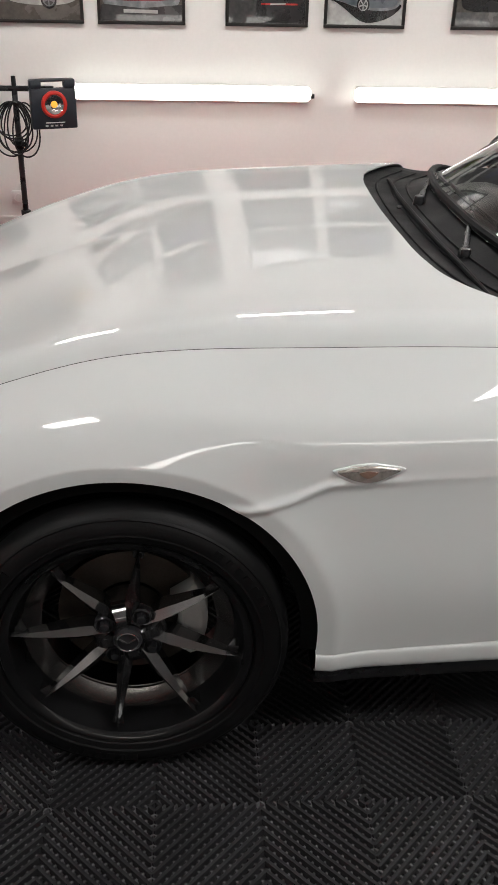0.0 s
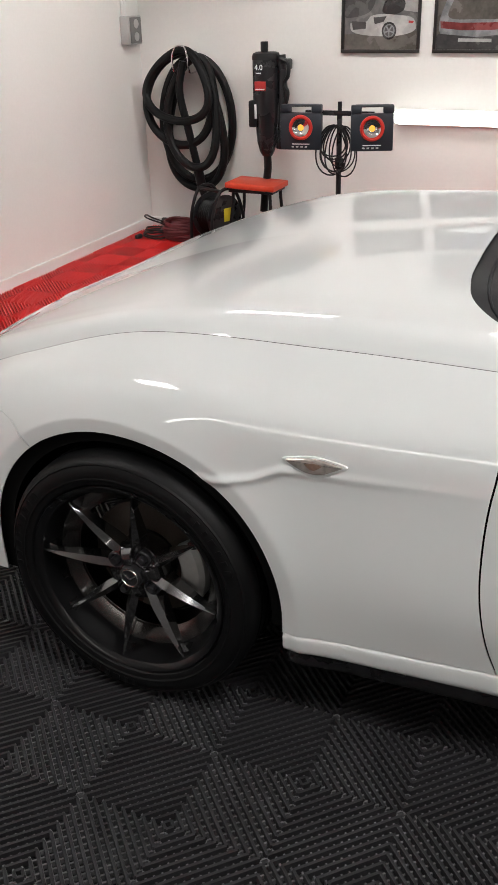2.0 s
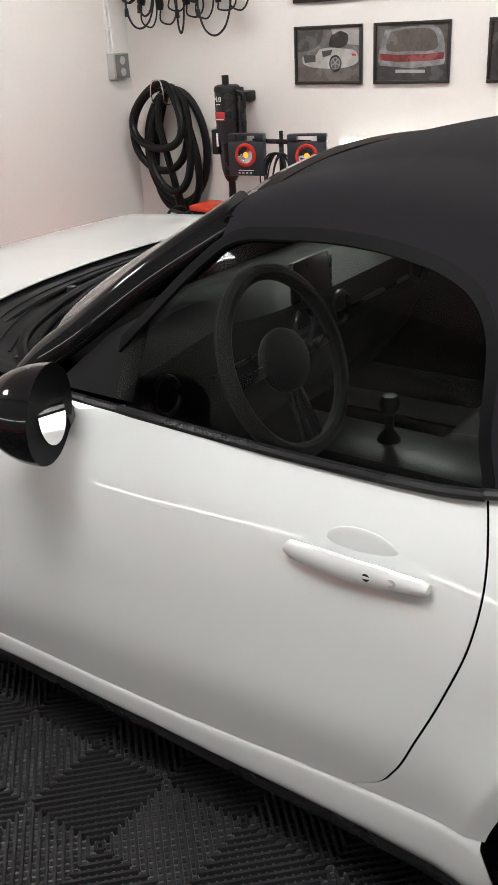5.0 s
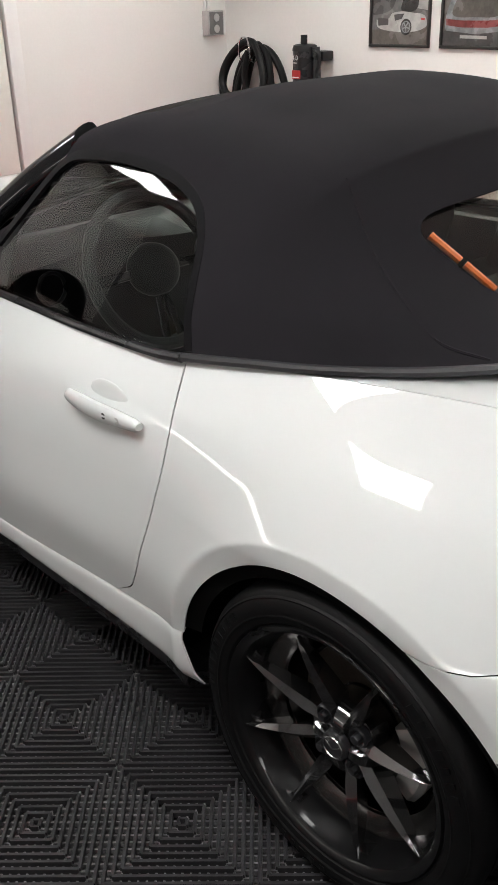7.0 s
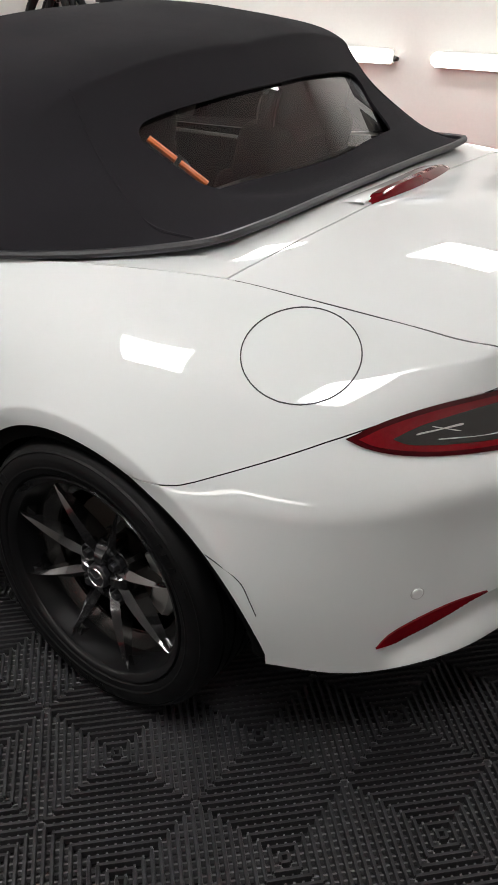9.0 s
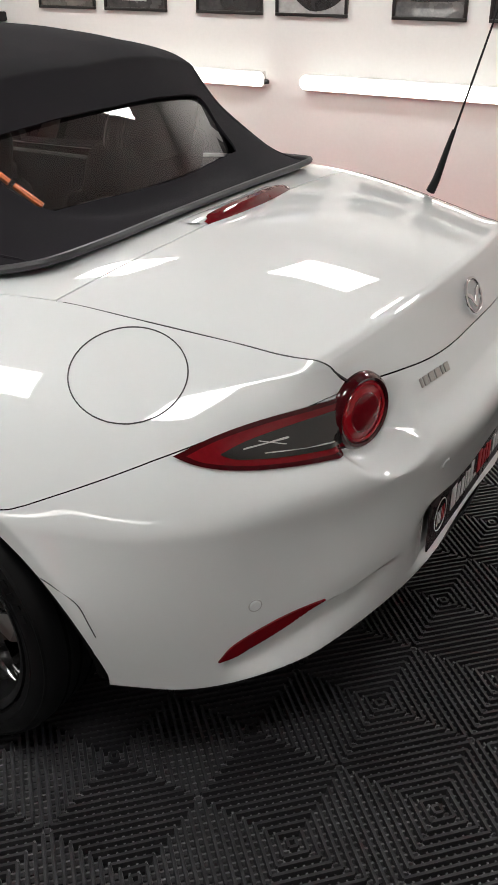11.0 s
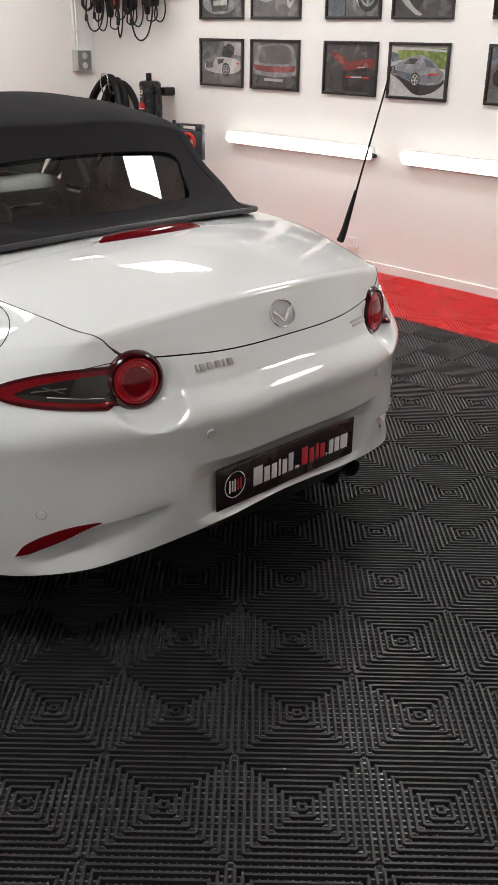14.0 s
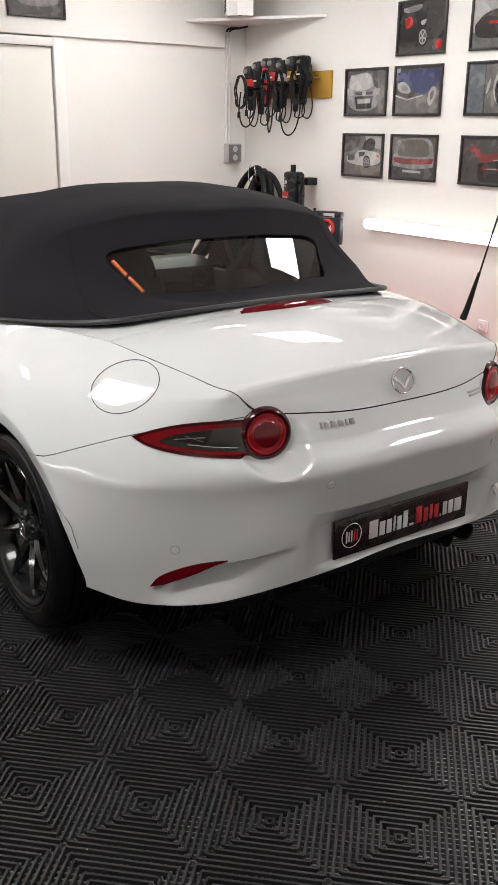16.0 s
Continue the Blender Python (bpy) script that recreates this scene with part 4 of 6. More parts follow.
part("rear_valance", bm, BLACK, car)
# twin tail pipes on the right
for w in (.245, .335):
    tp = part("tail_pipe", lathe([(.026, .14), (.028, .0), (.0310, -.012), (.029, -.017), (.0262, -.013), (.025, .06), (.0, .06)], 32), CHROME, car, "dark polished tail pipe")
    tp.data.materials[0] = BLACKG
    tp.matrix_basis = Matrix.Translation((3.025, w, .262)) @ Matrix.Rotation(radians(90), 4, "Z")
part("muffler", cyl((2.86, -0.1, .27), (2.86, .45, .27), .075, .075, 24, .02), DARK, car)


# lamps at the back
rear_cols = [k for k in range(NS) if SIDE[NV // 2, k, 0] > 2.62]
TAIL = finer(SIDE[:, rear_cols[0]:], 3)
TAIL_N = normals_of(TAIL)
TAIL_N = TAIL_N if (TAIL_N * SIDE_N[NV // 2, rear_cols[5]]).sum(-1)[TAIL.shape[0] // 2, 15] > 0 else -TAIL_N
def lens_patch(name, outline, material, lift, parent, both=True, label="", inner=0.0):
    """A lens cut out of the body's own sheet by an outline in half-width and height, standing proud of it."""
    fl, fz, fx = TAIL[..., 1], TAIL[..., 2], TAIL[..., 0]
    f = np.where(fx > 2.6, inside(spline(outline, 80)[:-1], fl, fz), 1.0)
    hole = .064 - np.hypot((fl - .425) * 1.08, fz - .718)
    return panel(name, TAIL, [f + inner, hole], material, parent, 0.012, label, both, True, lift, TAIL_N)


WEDGE = [(.696, .704), (.645, .727), (.58, .746), (.51, .756), (.45, .759), (.40, .758), (.40, .670), (.45, .667), (.52, .667), (.58, .669), (.63, .674), (.665, .682), (.685, .692), (.696, .704)]
lamps = lens_patch("tail_lamp", WEDGE, LENSD, 0.004, car, label="dark red tail lamp with a smoked clear centre")


def on_side(obs, s):
    """Keeps the patch that lies on one side of the car."""
    for o in obs:
        if (o.data.vertices[0].co.y < 0) != (s < 0):
            bpy.data.objects.remove(o)


BAND = [(.684, .703), (.645, .7205), (.58, .739), (.51, .749), (.45, .752), (.40, .751), (.40, .676), (.45, .673), (.52, .673), (.58, .675), (.625, .680), (.657, .687), (.675, .694), (.684, .703)]
SMOKE = [(.650, .701), (.61, .7175), (.55, .732), (.51, .738), (.485, .740), (.474, .738), (.474, .684), (.49, .681), (.55, .682), (.61, .687), (.64, .693), (.650, .701)]
for ob, s in zip(lamps, (-1, 1)):
    on_side(lens_patch("red_band", BAND, LENSRD, 0.0052, ob), s)
    on_side(lens_patch("clear_lens", SMOKE, LENSC, 0.0064, ob), s)
    # bright slivers laid on the lens to draw its crossing highlights
    on_side(lens_patch("lens_glint", [(.622, .7035), (.59, .7085), (.560, .7125), (.561, .7142), (.59, .7105), (.622, .7052), (.622, .7035)], CHROME, 0.0074, ob), s)
    on_side(lens_patch("lens_glint", [(.598, .7150), (.580, .7085), (.566, .7030), (.569, .7028), (.583, .7080), (.601, .7147), (.598, .7150)], CHROME, 0.0076, ob), s)
    on_side(lens_patch("lens_glint", [(.60, .6935), (.54, .6895), (.50, .6890), (.50, .6900), (.54, .6905), (.60, .6945), (.60, .6935)], GREY, 0.0074, ob), s)
for s in (-1, 1):
    n = Vector((0.955, -0.287, 0.06)).normalized()
    c = Vector((3.000, -.425, .718))
    if s > 0:
        c.y, n.y = -c.y, -n.y
    m = basis(c, n)
    r1 = part("round_tail_lamp", lathe([(.0, .013), (.030, .012), (.052, .008), (.056, .004)], 48, "Z"), LENSR, car, "round red tail lamp")
    r1.matrix_basis = m
    part("lamp_rim", lathe([(.054, .003), (.056, .010), (.061, .012), (.067, .007), (.070, -.002), (.070, -.05)], 48, "Z"), LENSD, r1)
    part("light_ring", torus(.050, .0030, .002, 48, 8, pose(0, 0, .0092)), LENSR, r1)
    part("lamp_core", lathe([(.0, .0152), (.020, .0146), (.0335, .0128), (.036, .0105)], 40, "Z"), LENSRD, r1)
FOG = [(.700, .3165), (.684, .344), (.655, .365), (.60, .387), (.54, .397), (.556, .3885), (.60, .3640), (.655, .3350), (.686, .3205), (.700, .3165)]
lens_patch("rear_reflector", FOG, LENSRD, 0.0035, car, label="slim red reflector in the bumper")
# high brake lamp on the deck
bm = bmesh.new()
rows = []
for i in range(25):
    w = -.19 + .38 * i / 24
    k = math.sqrt(max(0.0, 1 - (abs(w) / .193) ** 3))
    x, z = 2.548 - 0.020 * (w / .19) ** 2, .9255 - .006 * (w / .19) ** 2
    rows.append([bm.verts.new(v) for v in ((x - .095, w, z - .016), (x - .055, w, z + .003 * k - .004), (x - .007, w, z + .0152 * k), (x + .002, w, z + .012 * k), (x + .010, w, z - .012))])
for p, q in zip(rows, rows[1:]):
    for i in range(4):
        bm.faces.new((p[i], p[i + 1], q[i + 1], q[i]))
bmesh.ops.recalc_face_normals(bm, faces=bm.faces)
part("brake_lamp_housing", bm, PAINT, car)
bm = bmesh.new()
rows = []
for i in range(25):
    w = -.178 + .356 * i / 24
    k = math.sqrt(max(0.0, 1 - (abs(w) / .18) ** 4))
    x, z = 2.548 - 0.020 * (w / .19) ** 2, .9255 - .006 * (w / .19) ** 2
    rows.append([bm.verts.new(v) for v in ((x - .008, w, z + .0160 * k), (x + .003, w, z + .0150 * k), (x + .010, w, z + .007 * k), (x + .014, w, z - .008))])
for p, q in zip(rows, rows[1:]):
    for i in range(3):
        bm.faces.new((p[i], p[i + 1], q[i + 1], q[i]))
bmesh.ops.recalc_face_normals(bm, faces=bm.faces)
part("high_brake_lamp", bm, LENSRD, car, "narrow dark red brake lamp")

# plate
pl = new("number_plate")
pl.parent = car
pl.matrix_basis = Matrix.Translation((3.090, 0, .410)) @ Matrix(((0, 0, 1, 0), (1, 0, 0, 0), (0, 1, 0, 0), (0, 0, 0, 1)))
pl["label"] = "black show plate with white and red bars"
part("plate", box((0, 0, 0), (.52, .112, .006), .004), PLATE, pl)
part("ring", torus(.0345, .0014, .001, 40, 6, pose(-.199, .002, .0035)), INK, pl)
bm = bmesh.new()
for k, (a, hgt) in enumerate(((-.217, .034), (-.208, .030), (-.199, .034))):
    add_box(bm, (a, 0, .0036), (.0045, hgt, .0012))
part("white_bar", bm, INK, pl)
bm = bmesh.new()
for a in (-.189, -.179):
    add_box(bm, (a, 0, .0036), (.0045, .032, .0012))
part("red_bar", bm, INKR, pl)


def bars(spans, z0, hgt, material, name):
    for a, b, k in spans:
        part(name, box(((a + b) / 2, z0 + hgt * (k - 1) / 2, .0036), (b - a, hgt * k, .0014), 0.0004), material, pl)


bars([(-.135, -.103, 1.0), (-.096, -.076, .8), (-.069, -.050, .8), (-.043, -.036, .9), (-.029, -.012, .8), (-.006, .012, 1.0)], 0, .052, INK, "white_bar")
bars([(.020, .036, .14)], 0, .052, INK, "white_bar")
bars([(.044, .068, 1.0), (.075, .093, .8), (.100, .112, .9), (.119, .137, .8)], 0, .052, INKR, "red_bar")
bars([(.143, .149, .14), (.155, .172, .8), (.178, .197, .8), (.203, .232, .8)], 0, .052, INK, "white_bar")
# emblem and badges: plain shapes
em = part("emblem", torus(.040, .0040, .004, 56, 10, None, 1.0, .85), CHROME, car, "oval chrome emblem")
em.matrix_basis = basis(Vector((3.050, 0, .803)), Vector((0.93, 0, 0.37)), (0, 0, 1))
bm = bmesh.new()
for sg in (-1, 1):
    pts = [(0, -.012), (sg * .017, .009), (sg * .037, .014), (sg * .033, .005), (sg * .021, -.002), (sg * .004, -.022), (0, -.024)]
    b2 = extrude_outline(pts if sg > 0 else pts[::-1], -.001, .003, None, .001)
    me_t = bpy.data.meshes.new("t")
    b2.to_mesh(me_t)
    b2.free()
    bm.from_mesh(me_t)
part("wing", bm, CHROME, em)


def badge(w, z, spans, hgt, lift=0.003):
    c, n = on_body((3.05, abs(w), z))
    if w < 0:
        c.y, n.y = -c.y, -n.y
    b = new("badge")
    b.parent = car
    b.matrix_basis = basis(c + n * lift, n)
    b["label"] = "small chrome badge"
    for a, e in spans:
        part("badge_bar", box(((a + e) / 2, 0, 0), (e - a, hgt, .003), .0008), STEEL, b)


badge(.245, .722, [(-.052, -.046), (-.040, -.026), (-.020, -.004), (.002, .018), (.024, .030), (.036, .052)], .017)
badge(-.285, .716, [(-.036, .036)], .007)
badge(-.285, .729, [(-.036, .036)], .007)
# parking sensors
for p in ((2.922, .652, .425), (3.129, .306, .590)):
    for s in (-1, 1):
        c, n = on_body(p)
        if s > 0:
            c.y, n.y = -c.y, -n.y
        o = part("parking_sensor", lathe([(.0, .0025), (.009, .0025), (.0105, .0012), (.0105, -.004)], 24, "Z"), PAINT, car)
        o.matrix_basis = basis(c, n)
        part("sensor_ring", torus(.0118, .0010, .0008, 28, 6), GREY, o)
# fuel flap: a dark joint round a painted disc
def body_loop(c, rx, ry, lift, n=72, tilt=0.0):
    p0, n0 = on_body(c)
    m = basis(p0, n0)
    out = []
    for i in range(n):
        a = 2 * math.pi * i / n
        ca, sa = math.cos(a) * rx, math.sin(a) * ry
        q = m @ Vector((ca * math.cos(tilt) - sa * math.sin(tilt), ca * math.sin(tilt) + sa * math.cos(tilt), 0))
        e, en = on_body((q.x, -q.y, q.z))
        # slide along the local normal on to the sheet
        out.append(q + n0 * ((e - q).dot(n0)) + n0 * lift)
    return out


loop = body_loop((2.685, .655, .808), .098, .088, 0.0006)
part("fuel_flap_joint", tube([*loop, loop[0], loop[1]], .0012, 6), SEAL, car)
# small access cover at the corner behind the wheel
cov = [on_body(p, .0003)[0] for p in ((2.624, .832, .497), (2.648, .826, .487), (2.674, .815, .452), (2.690, .808, .415), (2.698, .803, .388))]
part("cover_joint", tube([tuple(v) for v in cov], .0010, 6, 40), SEAL, car)


# side marker
def side_marker(s):
    c, n = on_body((.425, .80, .652))
    if s > 0:
        c.y, n.y = -c.y, -n.y
    m = basis(c + n * .001, n)
    pts = [(-.056, .006), (-.03, .012), (.0, .0145), (.03, .010), (.052, .004), (.030, -.010), (.008, -.0165), (-.015, -.0155), (-.04, -.004)]
    if s < 0:
        pts = [(-a, b) for a, b in pts][::-1]
    pts = spline([*pts, pts[0]], 48)[:-1]
    mk = part("side_marker", extrude_outline(pts, -.004, .006, m, .003), MARK, car, "clear side repeater lamp")
    rim_pts = [(a * 1.16, b * 1.3 - .001) for a, b in pts]
    part("marker_surround", extrude_outline(rim_pts, -.004, .0025, m, .002), PAINT, mk)
    part("marker_bulb", extrude_outline([(a * .3, b * .45) for a, b in pts], .005, .0068, m, .0006), MARKB, mk)


side_marker(-1)
side_marker(1)


# door handles
def door_handle(s):
    pts = [(1.626, .812, .731), (1.68, .818, .734), (1.74, .820, .736), (1.80, .818, .736), (1.855, .812, .735)]
    lift = (.008, .016, .018, .017, .010)
    a = []
    for p, k in zip(pts, lift):
        q, n = on_body(p)
        a.append((q.x, q.y - k, q.z))
    a = spline(a, 25)
    bm = bmesh.new()
    rows = []
    for i, p in enumerate(a):
        t = i / 24
        h = .0205 * (0.55 + 0.45 * math.sin(math.pi * min(1, .12 + .85 * t))) * (1 if 0.03 < t < .97 else .6)
        d = .0095
        rows.append([bm.verts.new((p[0], p[1] + d * math.cos(b), p[2] + h * math.sin(b))) for b in [2 * math.pi * j / 12 for j in range(12)]])
    for p, q in zip(rows, rows[1:]):
        for j in range(12):
            bm.faces.new((p[j], p[(j + 1) % 12], q[(j + 1) % 12], q[j]))
    bm.faces.new(rows[0])
    bm.faces.new(rows[-1])
    bmesh.ops.recalc_face_normals(bm, faces=bm.faces)
    if s > 0:
        flipped(bm)
    h = part("door_handle", bm, PAINT, car, "body-coloured door handle")
    c = a[15]
    bm = cyl((c[0], c[1] - .006, c[2]), (c[0], c[1] - .0092, c[2]), .0062, None, 18)
    part("key_hole", flipped(bm) if s > 0 else bm, BLACK, h)
    c = a[19]
    bm = cyl((c[0], c[1] - .006, c[2]), (c[0], c[1] - .0092, c[2]), .0070, None, 18)
    part("touch_button", flipped(bm) if s > 0 else bm, GREY, h)
    q, n = on_body((1.745, .805, .758))
    bm = bmesh.new()
    bmesh.ops.create_uvsphere(bm, u_segments=24, v_segments=12, radius=1)
    bmesh.ops.scale(bm, vec=(.058, .004, .030), verts=bm.verts)
    bmesh.ops.transform(bm, matrix=Matrix.Translation(q - n * .0015), verts=bm.verts)
    part("handle_cup", flipped(bm) if s > 0 else bm, PAINT, h)


door_handle(-1)
door_handle(1)


# door mirrors
def door_mirror(s):
    m = new("door_mirror")
    m.parent = car
    m["label"] = "gloss black door mirror"
    m.matrix_basis = Matrix.Translation((1.150, s * .862, .862)) @ Matrix.Rotation(radians(-22 * s), 4, "Z")
    bm = bmesh.new()
    bmesh.ops.create_uvsphere(bm, u_segments=40, v_segments=24, radius=1)
    rim = set()
    for v in bm.verts:
        x, y, z = v.co
        # blunt towards the rear, pointed forward and low
        k = 1.0 - 0.18 * max(0.0, -z)
        v.co = (x * (.118 if x < 0 else .045) * k, y * .088, z * .090)
        if v.co.x > .004:
            v.co.x = .004
            rim.add(v)
        v.co.x += 0.04 + v.co.z * 0.10
        v.co.z += 0.10 * v.co.y * s
    # the rear face round the glass is matt plastic
    for f in bm.faces:
        if all(v in rim for v in f.verts):
            f.material_index = 1
    part("housing", bm, PAINTB, m).data.materials.append(COWLP)
    bm = bmesh.new()
    bmesh.ops.create_circle(bm, cap_ends=True, segments=36, radius=1)
    bmesh.ops.transform(bm, matrix=Matrix.Translation((.0475, 0, 0)) @ Matrix.Rotation(radians(84), 4, "Y") @ Matrix.Diagonal((.050, .048, 1, 1)), verts=bm.verts)
    part("mirror_glass", bm, MIRROR, m)
    part("mirror_foot", tube([(0.03, -s * .05, -.04), (0.015, -s * .10, -.045), (0.0, -s * .145, -.05)], .022, 10, 8), BLACK, m)
    part("mirror_seam", tube([(-.05, .0, -.062), (-.02, -s * .05, -.060), (.03, -s * .08, -.05)], .003, 6, 12), BLACK, m)


door_mirror(-1)
door_mirror(1)
# the small triangle in front of the side window
for s in (-1, 1):
    b = extrude_outline([(1.04, .838), (1.235, .838), (1.235, .985), (1.16, .945)], -.004, .004)
    bmesh.ops.transform(b, matrix=Matrix.Translation((0, s * .690, 0)) @ Matrix.Rotation(radians(90 + 0), 4, "X"), verts=b.verts)
    for v in b.verts:
        v.co.y -= s * (v.co.z - .838) * .42
    part("window_corner", b, BLACK, car)


# wipers and washer jets on the cowl
def wiper(a, b, c):
    w = part("wiper", tube([a, ((a[0] + b[0]) / 2, (a[1] + b[1]) / 2, (a[2] + b[2]) / 2 + .012), b], .008, 8, 14, r_end=.005), BLACKG, car, "black wiper arm and blade")
    part("wiper_blade", tube(c, .006, 6, 20), BLACK, w)
    part("wiper_cap", cyl((a[0], a[1], a[2] - .01), (a[0], a[1], a[2] + .016), .016, .012, 16, .003), BLACKG, w)


wiper((.695, -.30, .872), (.80, .03, .905), [(.835, -.40, .885), (.785, -.10, .912), (.775, .12, .918), (.79, .22, .915)])
wiper((.69, .12, .884), (.80, .42, .890), [(.775, .10, .914), (.785, .30, .908), (.84, .48, .885), (.86, .52, .878)])
for w in (-.40, .10, .42):
    j = part("washer_jet", box((.64, w, .872 - .1 * abs(w) ** 2), (.018, .022, .014), .004), BLACK, car)
strip("cowl_rib", [(.70, .665, .812), (.70, .58, .838), (.675, .40, .868), (.655, .2, .880), (.65, 0, .884), (.655, -.2, .880), (.675, -.40, .868), (.70, -.58, .838), (.715, -.655, .800)], .006, COWLP, n=60)
strip("screen_seal", [(.93, .668, .848), (.86, .60, .872), (.79, .42, .893), (.75, .2, .902), (.742, 0, .905), (.75, -.2, .902), (.79, -.42, .893), (.86, -.60, .872), (.93, -.668, .848)], .011, COWLP, n=60)

# aerial on the right rear wing
c = Vector((2.745, .573, .858))
ae = part("aerial", tube([tuple(c), (c.x + .012, c.y, c.z + .03), (c.x + .03, c.y + .004, c.z + .10), (c.x + .045, c.y + .006, c.z + .155)], .012, 10, 14, r_end=.005), BLACK, car, "black rod aerial")
part("aerial_rod", tube([(c.x + .045, c.y + .006, c.z + .15), (c.x + .10, c.y + .012, c.z + .36), (c.x + .135, c.y + .018, c.z + .50)], .0032, 8, 10, r_end=.0022), BLACK, ae)

# headlamps
for s in (-1, 1):
    c, n = on_body((-.47, .70, .575))
    if s > 0:
        c.y, n.y = -c.y, -n.y
    pts = spline([(-.11, .004), (-.05, .03), (.04, .035), (.11, .014), (.06, -.018), (-.05, -.022), (-.11, .004)], 40)[:-1]
    part("headlamp", extrude_outline(pts, -.01, .004, basis(c, n), .002), LENSC, car, "clear headlamp")

# ---- inside of the car ----
bm = bmesh.new()
rows = []
for i in range(21):
    w = -.64 + 1.28 * i / 20
    hood_k = 0.035 * math.exp(-((w + .34) / .16) ** 2)
    rows.append([bm.verts.new(v) for v in ((.80, w, .83), (.95, w, .865), (1.08, w, .865 + hood_k), (1.16, w, .835 + hood_k * .7), (1.18, w, .74), (1.12, w, .60), (1.0, w, .45))])
for p, q in zip(rows, rows[1:]):
    for i in range(6):
        bm.faces.new((p[i], p[i + 1], q[i + 1], q[i]))
bmesh.ops.recalc_face_normals(bm, faces=bm.faces)
part("dashboard", bm, BLACK, car)
part("dash_trim", box((1.184, .05, .775), (.006, .9, .012), .003), BLACKG, car)
for w in (-.55, -.05, .12, .55):
    part("air_vent", torus(.038, .005, .006, 28, 8, basis(Vector((1.187, w, .79)), Vector((1, 0, .1)))), BLACKG, car)
part("centre_screen", box((1.16, .03, .885), (.012, .18, .10), .006), BLACKG, car)
st = part("steering_wheel", torus(.182, .0165, .0165, 48, 10, basis(Vector((1.33, -.345, .82)), Vector((.92, 0, .38)))), LEATHER, car, "black leather steering wheel with bright spokes")
bm = bmesh.new()
mm = basis(Vector((1.325, -.345, .82)), Vector((.92, 0, .38)))
bmesh.ops.create_uvsphere(bm, u_segments=28, v_segments=14, radius=1)
bmesh.ops.scale(bm, vec=(.078, .066, .026), verts=bm.verts)
bmesh.ops.transform(bm, matrix=mm, verts=bm.verts)
part("wheel_hub", bm, BLACK, st)
for a in (0, 180, 262, 278):
    bm = box((.11 * math.cos(radians(a)), .11 * math.sin(radians(a)), 0), (.12, .022, .012), .004, Matrix.Rotation(radians(a), 4, "Z"))
    bmesh.ops.transform(bm, matrix=mm, verts=bm.verts)
    part("wheel_spoke", bm, BLACKG, st)


def seat(y):
    s = new("seat")
    s.parent = car
    s["label"] = "black bucket seat"
    s.matrix_basis = Matrix.Translation((1.68, y, .34))
    part("seat_cushion", box((-.04, 0, .06), (.48, .46, .14), .05, Matrix.Rotation(radians(-8), 4, "Y"), 4), LEATHER, s)
    for w in (-.2, .2):
        part("seat_bolster", box((-.02, w, .12), (.42, .08, .10), .035, Matrix.Rotation(radians(-6), 4, "Y"), 4), LEATHER, s)
    part("seat_back", box((.26, 0, .34), (.13, .44, .60), .05, Matrix.Rotation(radians(16), 4, "Y"), 4), LEATHER, s)
    for w in (-.2, .2):
        part("back_bolster", box((.22, w, .30), (.12, .08, .42), .035, Matrix.Rotation(radians(16), 4, "Y"), 4), LEATHER, s)
    part("head_rest", box((.37, 0, .66), (.10, .26, .20), .045, Matrix.Rotation(radians(14), 4, "Y"), 4), LEATHER, s)


seat(-.36)
seat(.36)
part("tunnel", box((1.45, 0, .40), (.95, .22, .24), .04), BLACK, car)
part("gear_lever", lathe([(.0, .0), (.034, .0), (.026, .03), (.011, .05), (.010, .085), (.022, .10), (.025, .118), (.018, .134), (.0, .139)], 24, "Z"), BLACK, car).location = (1.385, 0, .50)
part("parcel_shelf", box((2.16, 0, .80), (.34, 1.20, .10), .03), BLACK, car)
for w in (-.36, .36):
    part("roll_hoop", tube([(2.02, w - .17, .80), (2.02, w - .16, 1.0), (2.02, w - .10, 1.06), (2.02, w + .10, 1.06), (2.02, w + .16, 1.0), (2.02, w + .17, .80)], .025, 10, 40), BLACKG, car)
for s in (-1, 1):
    part("door_card", box((1.40, s * .69, .62), (.95, .05, .38), .02), BLACK, car)
    part("belt_strap", tube([(1.92, s * .56, .90), (1.86, s * .56, .72), (1.78, s * .56, .45)], .012, 6, 12), LEATHER, car)
part("rear_view_mirror", box((1.20, 0, 1.07), (.025, .22, .06), .012), BLACKG, car)
# orange strips stuck inside the rear window
for (a, b), (c, d) in (((.400, 1.044), (.377, 1.004)), ((.373, .998), (.350, .958))):
    pts = []
    for k in range(5):
        w, z = a + (c - a) * k / 4, b + (d - b) * k / 4
        pts.append((float(coef[0] + coef[1] * w * w + coef[2] * z) - .012, -w, z))
    part("orange_strip", tube(pts, .0072, 8), TAN, car, "orange strip stuck inside the rear glass")
part("cabin_floor", box((1.45, 0, .26), (1.3, 1.3, .03), .01), DARK, car)
part("firewall", box((.90, 0, .55), (.03, 1.30, .50), .01), DARK, car)
part("rear_bulkhead", box((2.28, 0, .58), (.03, 1.24, .55), .01), DARK, car)


# ---- things in the room ----
def flat_mat(name, color, tint=None, scale=9.0, spread=0.2, rough=0.25):
    return mat(name, color, rough, spread=spread, scale=scale, fine=45, tint=tint, coat=.6)


